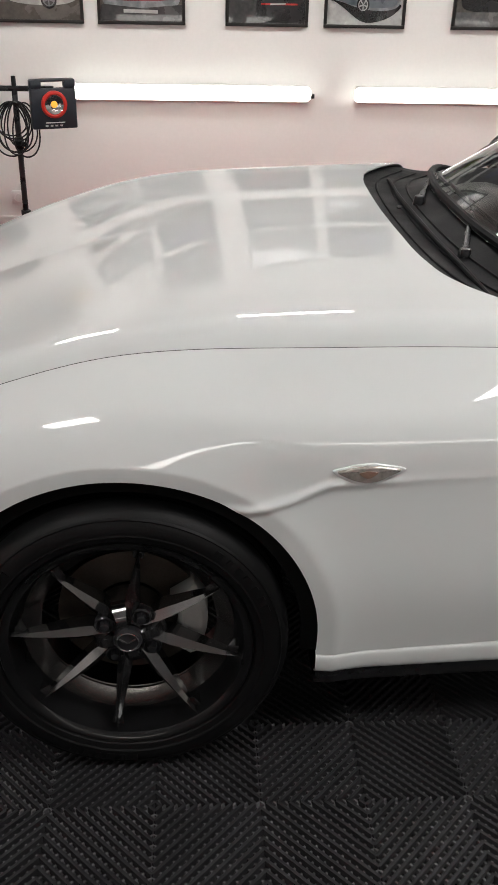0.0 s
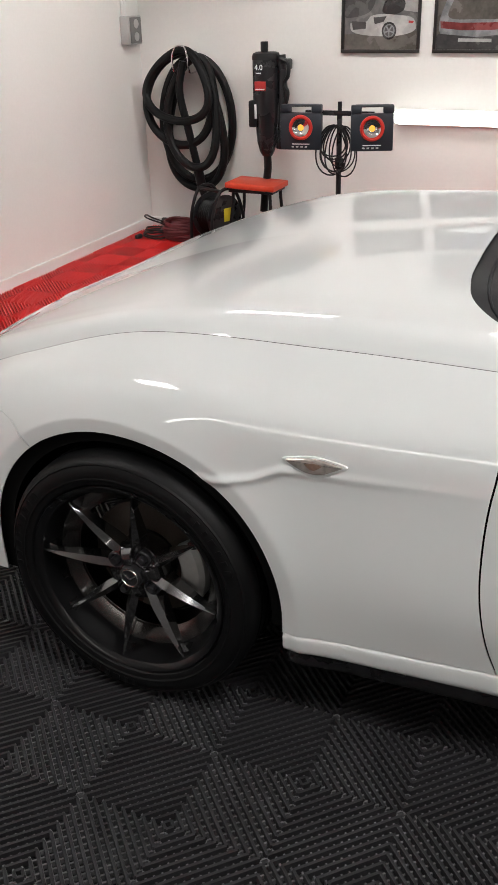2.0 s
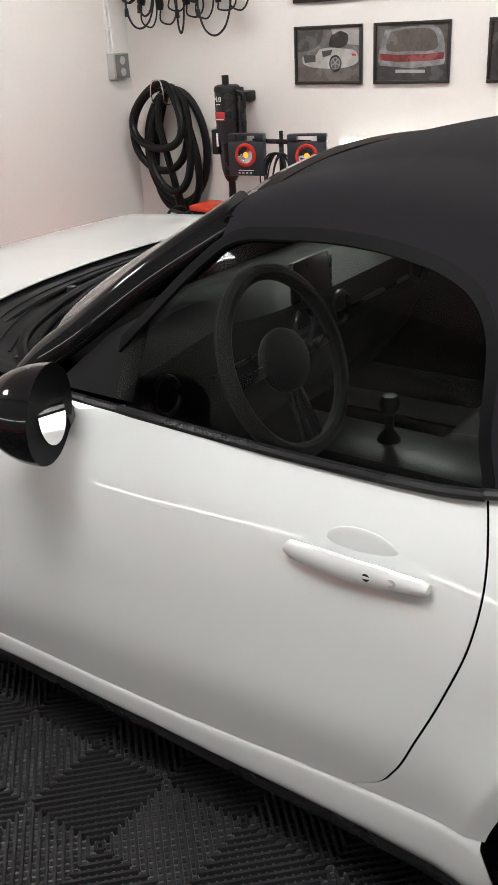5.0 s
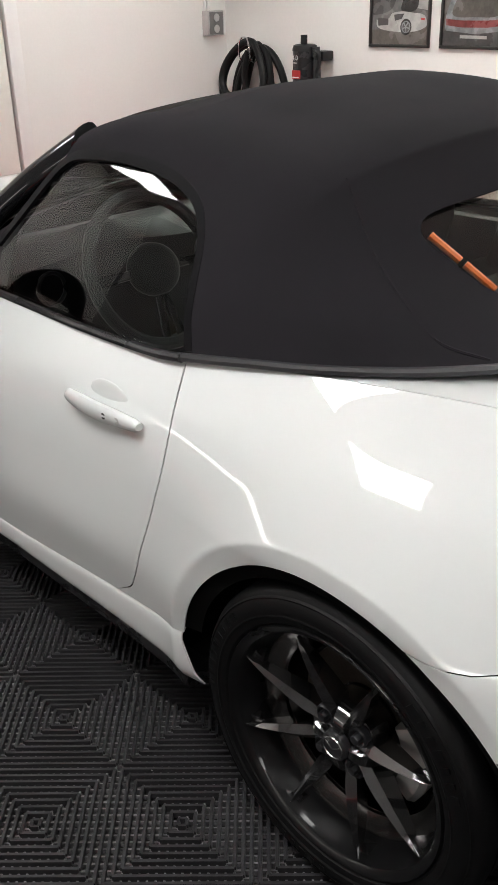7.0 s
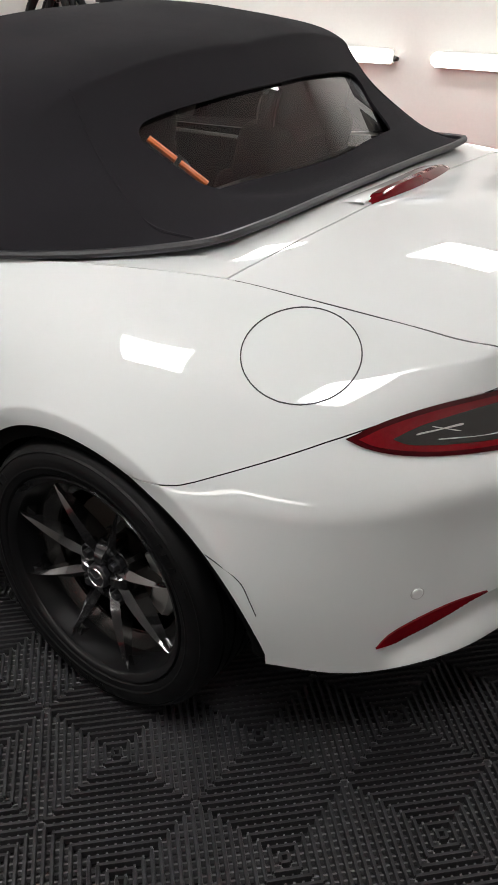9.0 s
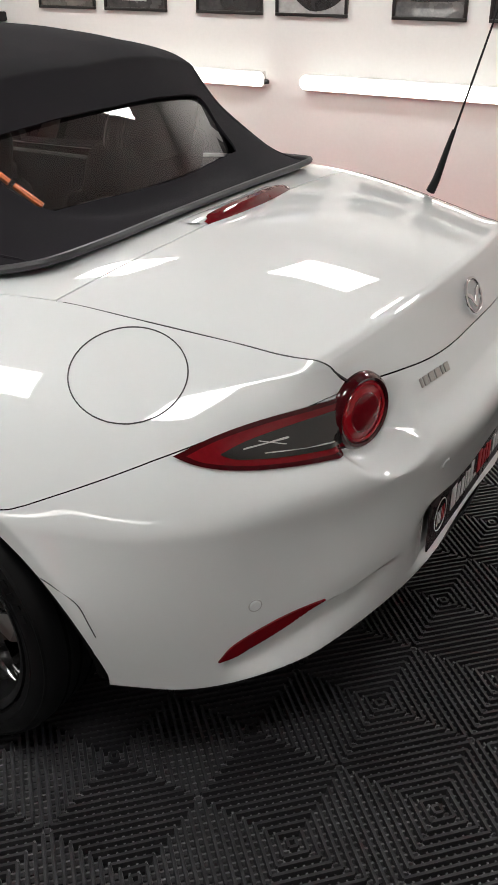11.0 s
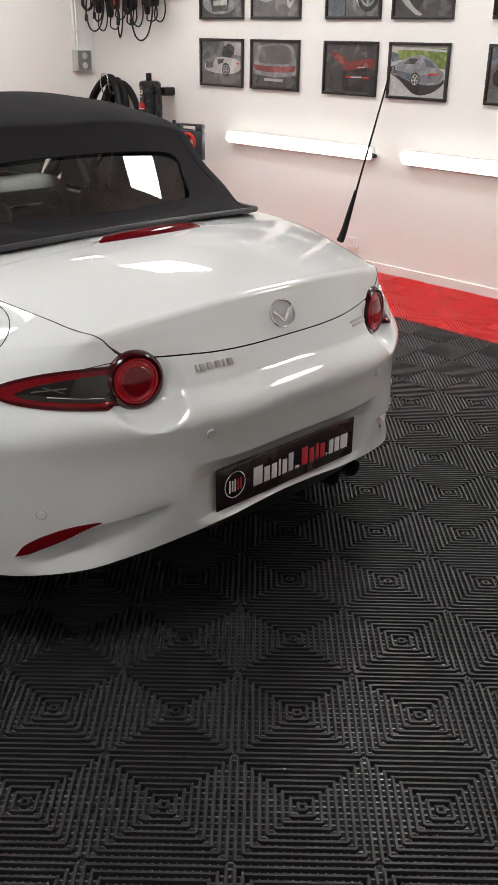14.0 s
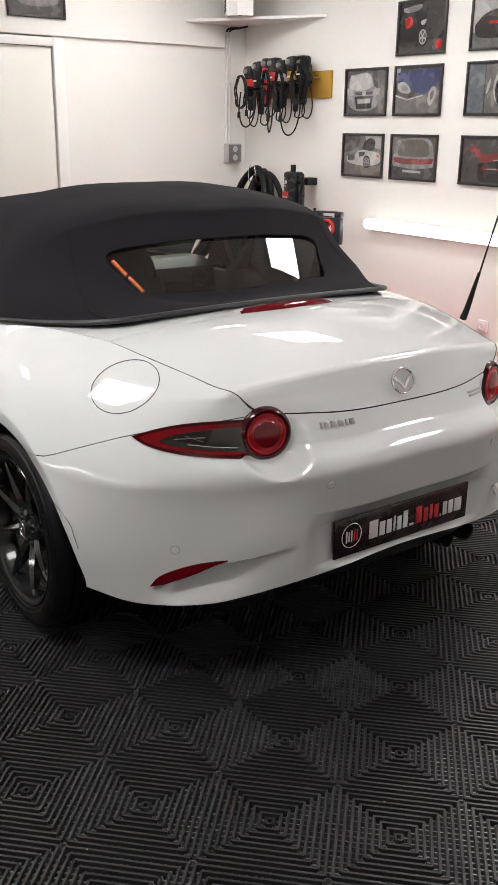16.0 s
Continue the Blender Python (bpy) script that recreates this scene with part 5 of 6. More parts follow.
PRINTS = {
    "grey": flat_mat("print_grey", (0.0806, 0.0806, 0.0868), (0.1488, 0.1426, 0.1364)),
    "dark": flat_mat("print_dark", (0.028, 0.0272, 0.0288), (0.06, 0.056, 0.056)),
    "black": flat_mat("print_black", (0.0096, 0.0088, 0.0096), (0.02, 0.0176, 0.0192)),
    "brown": flat_mat("print_brown", (0.0682, 0.0589, 0.0527), (0.1178, 0.1054, 0.093), 5),
    "pale": flat_mat("print_pale", (0.31, 0.3038, 0.2976), (0.3844, 0.372, 0.3596), 6, 0.12),
    "white": flat_mat("print_white", (0.372, 0.3658, 0.3534), (0.434, 0.4278, 0.4154), 12, 0.15),
    "silver": flat_mat("print_silver", (0.1488, 0.155, 0.1674), (0.2356, 0.2418, 0.248), 14),
    "blue": flat_mat("print_blue", (0.0135, 0.0195, 0.07875), (0.03375, 0.04125, 0.1275), 8),
    "red": flat_mat("print_red", (0.315, 0.009, 0.0105), (0.465, 0.03, 0.02625), 10),
    "dim_red": flat_mat("print_dim_red", (0.1364, 0.0186, 0.0186), (0.2046, 0.0372, 0.0372), 12),
    "green": flat_mat("print_green", (0.0744, 0.1364, 0.0217), (0.1984, 0.2356, 0.062), 30),
    "slate": flat_mat("print_slate", (0.0744, 0.0868, 0.1054), (0.124, 0.1364, 0.155), 10),
}


def picture(x0, x1, z0, z1, label, back, shapes, wall="north"):
    """A framed print. shapes: (tone, outline in shares of the print, smooth)."""
    w, h = x1 - x0, z1 - z0
    if wall == "north":
        m = Matrix.Translation(((x0 + x1) / 2, ROOM_N - 0.002, (z0 + z1) / 2)) @ Matrix.Rotation(radians(90), 4, "X")
    else:
        m = Matrix.Translation((ROOM_W + 0.032, (x0 + x1) / 2, (z0 + z1) / 2)) @ Matrix.Rotation(radians(90), 4, "Z") @ Matrix.Rotation(radians(90), 4, "X")
    t = thing("framed_picture", m, label, "picture", "framed car pictures on the wall")
    fw = 0.017
    bm = bmesh.new()
    for c, s in (((0, h / 2 - fw / 2, .009), (w, fw, .018)), ((0, -h / 2 + fw / 2, .009), (w, fw, .018)),
                 ((w / 2 - fw / 2, 0, .009), (fw, h - 2 * fw, .018)), ((-w / 2 + fw / 2, 0, .009), (fw, h - 2 * fw, .018))):
        add_box(bm, c, s, .002)
    part("frame", bm, FRAMEB, t)
    pw, ph = w - 2 * fw, h - 2 * fw
    part("print", box((0, 0, .004), (pw + .004, ph + .004, .006), 0), PRINTS[back], t, smooth=False)
    for n, (tone, pts, soft) in enumerate(shapes):
        q = [((a - .5) * pw, (.5 - b) * ph) for a, b in pts]
        if soft:
            q = [tuple(v) for v in spline([*q, q[0]], 40)[:-1]]
        q = [(min(max(a, -pw / 2), pw / 2), min(max(b, -ph / 2), ph / 2)) for a, b in q]
        bm = bmesh.new()
        f = bm.faces.new([bm.verts.new((a, b, .0074 + .0003 * n)) for a, b in q])
        if f.normal.z < 0 or sum(q[i - 1][0] * q[i][1] - q[i][0] * q[i - 1][1] for i in range(len(q))) < 0:
            bmesh.ops.reverse_faces(bm, faces=[f])
        bmesh.ops.triangulate(bm, faces=bm.faces)
        part("printed_shape", bm, PRINTS[tone], t, smooth=False)
    return t


def disc(cx, cy, rx, ry, n=20):
    return [(cx + rx * math.cos(2 * math.pi * i / n), cy + ry * math.sin(2 * math.pi * i / n)) for i in range(n)]


def ring_wheel(cx, cy, rx, ry, rim="silver"):
    out = [("black", disc(cx, cy, rx, ry), False), (rim, disc(cx, cy, rx * .76, ry * .76), False), ("dark", disc(cx, cy, rx * .62, ry * .62), False)]
    for k in range(5):
        a = 2 * math.pi * k / 5 + .3
        c, s = math.cos(a), math.sin(a)
        out.append((rim, [(cx - s * rx * .07, cy + c * ry * .07), (cx + c * rx * .7 - s * rx * .1, cy + s * ry * .7 + c * ry * .1), (cx + c * rx * .7 + s * rx * .1, cy + s * ry * .7 - c * ry * .1), (cx + s * rx * .07, cy - c * ry * .07)], False))
    return out


ZP, ZQ, ZR = (1.085, 1.405), (1.53, 1.866), (1.93, 2.285)
C1, C2, C3, C4, C5, C6 = (-.912, -.455), (-.38, .085), (.30, .745), (.83, 1.272), (1.53, 1.936), (2.054, 2.47)
picture(*C1, *ZP, "black-framed photo of a white sports car on grey", "grey", [
    ("dark", [(0, .0), (.42, 0), (.36, .3), (.1, .42), (0, .4)], True),
    ("pale", [(.55, 0), (1, 0), (1, .34), (.8, .3), (.6, .2)], False),
    ("brown", [(0, .72), (1, .66), (1, 1), (0, 1)], False),
    ("black", [(.55, .14), (.70, .06), (.82, .14), (.80, .3), (.64, .38), (.52, .32)], True),
    ("white", [(.08, .52), (.30, .50), (.36, .40), (.52, .36), (.70, .38), (.94, .44), (.98, .62), (.9, .70), (.6, .76), (.1, .66)], True),
    ("dark", [(.10, .48), (.30, .50), (.30, .62), (.12, .64)], False),
    ("dark", [(.40, .42), (.58, .40), (.54, .50), (.42, .54)], False),
    ("red", [(.88, .48), (.95, .49), (.94, .53), (.88, .52)], False), *ring_wheel(.62, .66, .10, .16)])
picture(*C2, *ZP, "black-framed photo of a grey car's rear with a red lamp band", "brown", [
    ("dark", [(0, .72), (1, .72), (1, 1), (0, 1)], False),
    ("silver", [(.12, .08), (.5, .03), (.88, .08), (.97, .5), (.95, .72), (.5, .80), (.05, .72), (.03, .5)], True),
    ("brown", [(.20, .12), (.5, .07), (.80, .12), (.86, .42), (.5, .47), (.14, .42)], True),
    ("dim_red", [(.04, .50), (.30, .53), (.70, .53), (.96, .50), (.95, .62), (.70, .66), (.30, .66), (.05, .62)], False),
    ("dark", [(.04, .72), (.5, .78), (.96, .72), (.94, .90), (.5, .96), (.06, .90)], False),
    ("white", [(.28, .80), (.70, .81), (.70, .87), (.28, .86)], False)])
picture(*C3, *ZP, "black-framed photo of a red car on black", "dark", [
    ("dim_red", [(.08, .18), (.30, .20), (.46, .34), (.98, .30), (.98, .44), (.92, .52), (.42, .56), (.34, .44), (.24, .36)], True),
    ("dark", [(.30, .10), (.62, .10), (.74, .26), (.50, .34), (.38, .24)], True),
    ("black", [(.36, .56), (.98, .52), (.98, .92), (.62, .98), (.38, .92)], True),
    ("red", [(.42, .66), (.9, .66), (.9, .69), (.42, .69)], False),
    ("white", [(.54, .665), (.74, .655), (.74, .68), (.54, .69)], False), ("white", [(.66, .47), (.80, .45), (.80, .47), (.66, .49)], False)])
picture(*C4, *ZP, "black-framed photo of a silver-blue coupe on a sunny street", "white", [
    ("green", [(.10, .0), (1, .06), (1, .44), (.6, .40), (.3, .26), (.12, .30)], False),
    ("pale", [(.0, .0), (.14, .0), (.5, .04), (.5, .09), (0, .10)], False), ("pale", [(.5, .03), (1, .08), (1, .12), (.5, .09)], False),
    ("slate", [(.0, .14), (.10, .16), (.16, .26), (.02, .32)], True),
    ("black", [(.06, .58), (.2, .70), (.5, .96), (.84, .86), (.98, .66), (.6, .60)], True),
    ("silver", [(.03, .42), (.16, .34), (.34, .22), (.56, .18), (.76, .28), (.90, .46), (.96, .50), (.95, .66), (.84, .74), (.5, .74), (.2, .62), (.04, .54)], True),
    ("dark", [(.22, .36), (.36, .25), (.50, .25), (.44, .36)], False), ("slate", [(.58, .24), (.72, .29), (.82, .42), (.66, .40)], False),
    ("slate", [(.05, .48), (.5, .56), (.92, .58), (.90, .66), (.5, .70), (.1, .56)], True),
    ("red", [(.68, .53), (.88, .52), (.88, .56), (.70, .57)], False), *ring_wheel(.47, .66, .085, .14, "pale"), *ring_wheel(.06, .50, .035, .10, "pale")])
picture(*C5, *ZP, "black-framed photo of a dark car with red tail lamps at dusk", "brown", [
    ("slate", [(0, 0), (1, 0), (1, .3), (0, .34)], False),
    ("black", [(.06, .50), (.2, .32), (.5, .24), (.76, .30), (.94, .46), (.95, .68), (.6, .76), (.1, .68)], True),
    ("blue", [(.28, .36), (.5, .30), (.62, .36), (.5, .44)], True), ("red", [(.66, .46), (.86, .44), (.86, .50), (.68, .52)], False),
    ("pale", [(.78, .40), (.86, .40), (.84, .46), (.78, .46)], True), ("grey", [(.0, .76), (1, .74), (1, 1), (0, 1)], False)])
picture(*C6, *ZP, "black-framed photo of a dark parked car", "grey", [
    ("dark", [(0, .6), (1, .56), (1, 1), (0, 1)], False),
    ("black", [(.06, .55), (.22, .36), (.55, .28), (.85, .40), (.96, .58), (.9, .74), (.1, .72)], True), *ring_wheel(.28, .70, .08, .13), *ring_wheel(.76, .70, .08, .13)])
picture(*C1, *ZQ, "black-framed photo of a silver car's front with a white plate", "dark", [
    ("grey", [(.78, 0), (1, 0), (1, 1), (.86, 1)], False),
    ("silver", [(.10, .10), (.62, .08), (.72, .36), (.84, .46), (.82, .80), (.66, .92), (.24, .92), (.06, .78), (.03, .46), (.08, .34)], True),
    ("white", [(.10, .12), (.60, .10), (.66, .38), (.08, .40)], True),
    ("pale", [(.02, .40), (.16, .44), (.20, .56), (.04, .56)], True), ("pale", [(.70, .44), (.86, .42), (.84, .54), (.72, .56)], True),
    ("dark", [(.22, .50), (.70, .49), (.66, .56), (.26, .57)], False), ("white", [(.42, .48), (.50, .47), (.51, .57), (.43, .58)], True),
    ("black", [(.22, .60), (.70, .59), (.66, .88), (.28, .90)], False), ("white", [(.30, .66), (.64, .65), (.64, .76), (.30, .77)], False)])
picture(*C2, *ZQ, "black-framed photo of a dark blue car's front corner", "dark", [
    ("pale", [(.0, .0), (.1, .0), (.06, .2), (0, .3)], False),
    ("blue", [(.02, .10), (.5, .05), (.96, .08), (.98, .34), (.84, .48), (.60, .58), (.40, .52), (.30, .36), (.04, .30)], True),
    ("grey", [(.0, .56), (.3, .68), (.66, .60), (.98, .5), (.98, 1), (0, 1)], False),
    ("pale", [(.04, .34), (.18, .30), (.34, .46), (.34, .54), (.14, .54), (.05, .46)], True), ("silver", [(.10, .38), (.20, .37), (.29, .48), (.16, .50)], True),
    ("white", [(.0, .58), (.28, .68), (.64, .59), (.64, .62), (.28, .715), (0, .62)], False),
    ("pale", [(.76, .52), (.84, .42), (.92, .46), (.90, .66), (.80, .84), (.74, .74)], True), ("dark", [(.80, .56), (.86, .50), (.86, .64), (.80, .72)], True)])
picture(*C3, *ZQ, "black-framed photo of a grey car's wheel close up", "grey", [
    ("slate", [(.0, .0), (.34, .02), (.32, 1), (0, 1)], False), ("dark", [(.33, 0), (.35, 0), (.37, 1), (.34, 1)], False),
    ("pale", [(.40, .40), (.46, .30), (.43, .55), (.38, .62)], True), ("pale", disc(.76, .48, .24, .42), False),
    *ring_wheel(.78, .54, .22, .38)])
picture(*C4, *ZQ, "black-framed photo of a dark car interior seen through its door", "dark", [
    ("pale", [(.0, .30), (.10, .48), (.34, .84), (.50, .98), (.40, .98), (.10, .70), (0, .52)], True),
    ("black", [(.14, .06), (.6, .03), (.96, .10), (.96, .5), (.60, .55), (.40, .86), (.18, .45)], True),
    ("pale", [(.30, .50), (.36, .46), (.46, .60), (.52, .70), (.44, .72), (.36, .62)], True), ("grey", [(.56, .52), (.80, .60), (.86, .72), (.66, .62)], True)])
picture(*C5, *ZQ, "black-framed photo of a grey car on dark ground", "grey", [
    ("dark", [(0, .6), (1, .6), (1, 1), (0, 1)], False), ("silver", [(.06, .52), (.25, .36), (.6, .30), (.9, .46), (.94, .66), (.1, .68)], True), *ring_wheel(.27, .66, .08, .13)])
picture(*C6, *ZQ, "black-framed photo of a dark coupe", "brown", [
    ("black", [(.06, .56), (.25, .38), (.6, .32), (.92, .5), (.94, .7), (.1, .72)], True), *ring_wheel(.74, .68, .08, .13)])
picture(*C2, *ZR, "black-framed photo of a black car with red glints at night", "black", [
    ("dark", [(.0, .78), (1, .74), (1, 1), (0, 1)], False), ("silver", [(.08, .10), (.5, .06), (.46, .14), (.10, .18)], True),
    ("red", [(.12, .30), (.26, .28), (.30, .44), (.16, .50)], True), ("pale", [(.48, .38), (.60, .36), (.56, .46), (.50, .46)], True),
    ("black", disc(.54, .68, .12, .22), False), *ring_wheel(.54, .70, .11, .20, "pale"), ("red", [(.82, .80), (.96, .78), (.96, .94), (.84, .94)], True)])
picture(*C3, *ZR, "black-framed photo of a black car on a pale ground", "pale", [
    ("grey", [(0, .72), (1, .70), (1, 1), (0, 1)], False),
    ("black", [(.04, .58), (.20, .40), (.5, .30), (.82, .36), (.97, .55), (.94, .76), (.5, .84), (.06, .76)], True),
    ("brown", [(.28, .40), (.52, .34), (.72, .40), (.5, .46)], True), ("red", [(.30, .52), (.66, .50), (.66, .56), (.32, .58)], False)])
picture(*C4, *ZR, "black-framed photo of a dark blue car", "dark", [
    ("blue", [(.05, .5), (.3, .3), (.7, .3), (.95, .5), (.9, .72), (.1, .72)], True), *ring_wheel(.3, .7, .08, .13)])
picture(1.14, 1.60, 2.19, 2.53, "black-framed dark photo above the closet door", "dark", [
    ("grey", [(.1, .5), (.4, .3), (.8, .4), (.9, .7), (.2, .75)], True)], "west")


# sockets by the skirting
def wall_socket(x, z):
    t = thing("wall_socket", (x, ROOM_N, z), "white surface-mounted power socket on the wall", "socket", "sockets on the picture wall")
    part("plate", box((0, -.012, 0), (.078, .022, .078), .006), WHITEP, t)
    part("cup", lathe([(.0, .010), (.018, .010), (.0195, .0), (.0225, -.0015), (.0235, .002)], 28), WHITEP, t).location = (0, -.0242, 0)
    for a in (-.0095, .0095):
        part("pin_hole", cyl((a, -.0135, 0), (a, -.0146, 0), .0028, None, 10), DARK, t)


wall_socket(.635, .154)
wall_socket(-.891, .163)

# corner shelf and the heater on it
SZ = 2.25
t = thing("corner_shelf", (ROOM_W, ROOM_N, SZ), "white triangular shelf board fixed in the corner", "shelf")
bm = extrude_outline([(.033, -.625), (1.08, -.002), (.002, -.002), (.002, -.232), (.033, -.24)], 0, .022, None, .003)
part("board", bm, TRIM, t)
part("batten", box((.012, -.13, -.012), (.02, .19, .024), .002), TRIM, t)
t = thing("fan_heater", Matrix.Translation((-1.875, 2.965, SZ + .0225)) @ Matrix.Rotation(radians(-31), 4, "Z"), "white box fan heater with a dark grille on the corner shelf", "heater")
bm = extrude_outline([(-.21, -.10), (.14, -.10), (.215, -.03), (.215, .10), (-.21, .10)], 0, .26, None, .012)
part("case", bm, WHITEP, t)
part("grille_back", box((-.035, -.1005, .135), (.30, .006, .19), .003), DARK, t)
for k in range(9):
    part("grille_bar", box((-.035, -.105, .055 + .02 * k), (.30, .006, .0055), .001), BLACKG, t)
part("grille_frame", tube([(-.187, -.104, .036), (.117, -.104, .036), (.117, -.104, .234), (-.187, -.104, .234), (-.187, -.104, .036)], .005, 6), WHITEP, t)
for a in (-.17, .17):
    part("foot", cyl((a, 0, -.0005), (a, 0, .004), .02, None, 14), BLACK, t)

# conduit and outlet on the west wall
t = thing("wall_outlet", (ROOM_W, 3.152, 1.219), "grey two-gang outlet box on the wall", "socket")
part("box", box((.031, 0, 0), (.062, .155, .16), .006), GREY, t)
part("cover", box((.066, 0, 0), (.008, .125, .145), .003), mat("outlet_cover", (0.16, 0.16, 0.155), 0.45, spread=.1), t)
for z in (-.036, .036):
    part("outlet_cup", cyl((.069, 0, z), (.075, 0, z), .027, .024, 24, .002), GREY, t)
t = thing("conduit", (ROOM_W, 3.108, 1.3), "pair of white conduits running down the corner", "conduit")
for dy in (-.012, .018):
    part("pipe", tube([(.012, dy, 0), (.012, dy, .90)], .0105, 10, 4), WHITEP, t)
for z in (.15, .5, .85):
    part("clip", box((.013, .003, z), (.026, .064, .014), .003), WHITEP, t)
t = thing("cable", (ROOM_W, 3.108, 2.2), "dark cable running from the conduit under the shelf", "cable")
part("sheath", tube([(.012, -.012, -.004), (.016, -.006, .018), (.05, .01, .028), (.13, .04, .026), (.22, .06, .034)], .008, 8, 24), BLACK, t)
part("sheath", tube([(.012, .018, -.004), (.014, .022, .012), (.05, .03, .022), (.12, .05, .024)], .007, 8, 20), BLACK, t)

# rack of polishers
t = thing("tool_rack", (-1.62, ROOM_N, 1.76), "stained wooden board with hooks for machines", "rack")
part("board", box((.02, -.012, .005), (1.06, .020, .20), .003), YEL, t)
for k in range(7):
    part("hook", tube([(-.46 + .145 * k, -.02, .06), (-.46 + .145 * k, -.08, .055), (-.46 + .145 * k, -.095, .085)], .005, 6, 8), STEEL, t)


def polisher(x, z, length, shell, label, accent=None, head=.05, lean=0.0, grip=.03, cord=.2):
    """A hanging hand machine: motor body, gear head, grip and its cord."""
    m = Matrix.Translation((x, ROOM_N - .118, z)) @ Matrix.Rotation(radians(lean), 4, "Y")
    t = thing("polisher", m, label, "power tool", "machines hanging on the rack")
    part("motor_body", lathe([(.0, 0), (.046, .0), (.060, -.012), (.062, -.5 * length), (.048, -.56 * length), (grip, -.64 * length), (grip * .95, -.93 * length), (grip * .7, -length), (.0, -length)], 22, "Z"), shell, t)
    part("gear_head", box((0, -.012, .012), (.10, .10, .085), .025, None, 3), BLACKG, t)
    part("spindle", cyl((0, -.05, .012), (0, -.085, .012), .022, .018, 18, .003), STEEL, t)
    part("side_grip", tube([(.03, -.02, .02), (.055, -.03, .03), (.075, -.03, .01), (.078, -.03, -.06)], .015, 10, 12), BLACK, t)
    if accent:
        part("accent_band", lathe([(.0625, -.16 * length), (.0645, -.17 * length), (.0645, -.34 * length), (.0625, -.35 * length)], 22, "Z"), accent, t)
    part("vent_ring", lathe([(.0625, -.42 * length), (.0635, -.43 * length), (.0635, -.46 * length), (.0625, -.47 * length)], 22, "Z"), DARK, t)
    part("name_bar", box((0, -.0635, -.27 * length), (.04, .003, .012), .001), INK, t)
    part("switch", box((0, -.034, -.62 * length), (.016, .014, .06), .004), BLACK, t)
    e = -length
    part("power_cord", tube([(0, 0, e), (.0, -.01, e - .10 * cord / .25), (.03, -.02, e - .55 * cord), (.10, -.025, e - .62 * cord), (.15, -.03, e - .2 * cord), (.12, -.045, e + .18), (.05, -.05, e + .3)], .0055, 6, 40), BLACK, t)
    return t


TEAL = mat("teal_plastic", (0.02, 0.22, 0.24), 0.4, spread=.1)
polisher(-1.99, 1.87, 0.297, BLACKG, "black rotary polisher with a red collar hanging on the rack", RED, lean=2)
polisher(-1.865, 1.9, 0.36, BLACK, "slim black polisher hanging on the rack", None, grip=.026, lean=-3, cord=.14)
polisher(-1.739, 1.92, 0.324, REDT, "red polisher with a teal switch plate hanging on the rack", TEAL, lean=5, cord=.1)
polisher(-1.648, 1.92, 0.36, BLACKG, "black polisher with a dark red collar hanging on the rack", REDT, lean=-3, cord=.12)
polisher(-1.534, 1.9, 0.306, BLACKG, "black dual-action polisher hanging on the rack", GREY, lean=3, cord=.18)
polisher(-1.409, 1.92, 0.36, BLACK, "black polisher with a yellow collar hanging on the rack", YEL, grip=.024, lean=-4, cord=.08)
polisher(-1.283, 1.92, 0.306, BLACKG, "large black polisher with white lettering bars hanging on the rack", None, lean=1, cord=.16)
for x, z, r, e in ((-1.23, 1.79, .13, .17), (-1.27, 1.76, .09, .15), (-2.03, 1.72, .10, .13), (-1.50, 1.72, .07, .15), (-1.68, 1.74, .06, .14)):
    t = thing("coiled_cord", (x, ROOM_N - .205, z), "black power cord coiled over the machines", "cable")
    pts = [((r + .008 * math.sin(5 * a)) * math.cos(a) * .75, .012 * math.sin(2.3 * a), e * math.sin(a)) for a in [i * .25 for i in range(76)]]
    part("cord", tube(pts, .006, 6), BLACK, t)

# loops that hang below the machines
for x, z, w, drop in ((-1.95, 1.60, .11, .16), (-1.90, 1.60, .05, .09), (-1.36, 1.58, .12, .20), (-1.62, 1.58, .025, .18)):
    t = thing("hanging_cord", (x, ROOM_N - .19, z), "black power cord hanging in a loop below the machines", "cable")
    part("cord", tube([(-w * .9, 0, .12), (-w, -.01, -.2 * drop), (-.55 * w, -.015, -.85 * drop), (0, -.015, -drop), (.6 * w, -.01, -.8 * drop), (w, 0, -.1 * drop), (w * .9, .01, .12)], .0065, 6, 40), BLACK, t)
    part("plug", cyl((-w, -.01, -.24 * drop), (-w, -.01, -.24 * drop - .05), .012, .015, 12, .002), BLACK, t)

# hose on its hook
HX, HZ = -1.872, 1.055
t = thing("hose_hook", (HX, ROOM_N, HZ), "bent steel wire hook on the wall", "hook")
part("wire", tube([(-.05, -.004, -.06), (-.05, -.10, -.075), (-.052, -.17, -.07), (-.05, -.19, .03), (-.02, -.19, .075), (.03, -.19, .072), (.05, -.19, .02), (.052, -.17, -.07), (.05, -.10, -.075), (.05, -.004, -.06)], .005, 8, 60), CHROME, t)
t = thing("vacuum_hose", (HX, ROOM_N - .10, .025), "long black ribbed vacuum hose coiled over a wall hook", "hose")


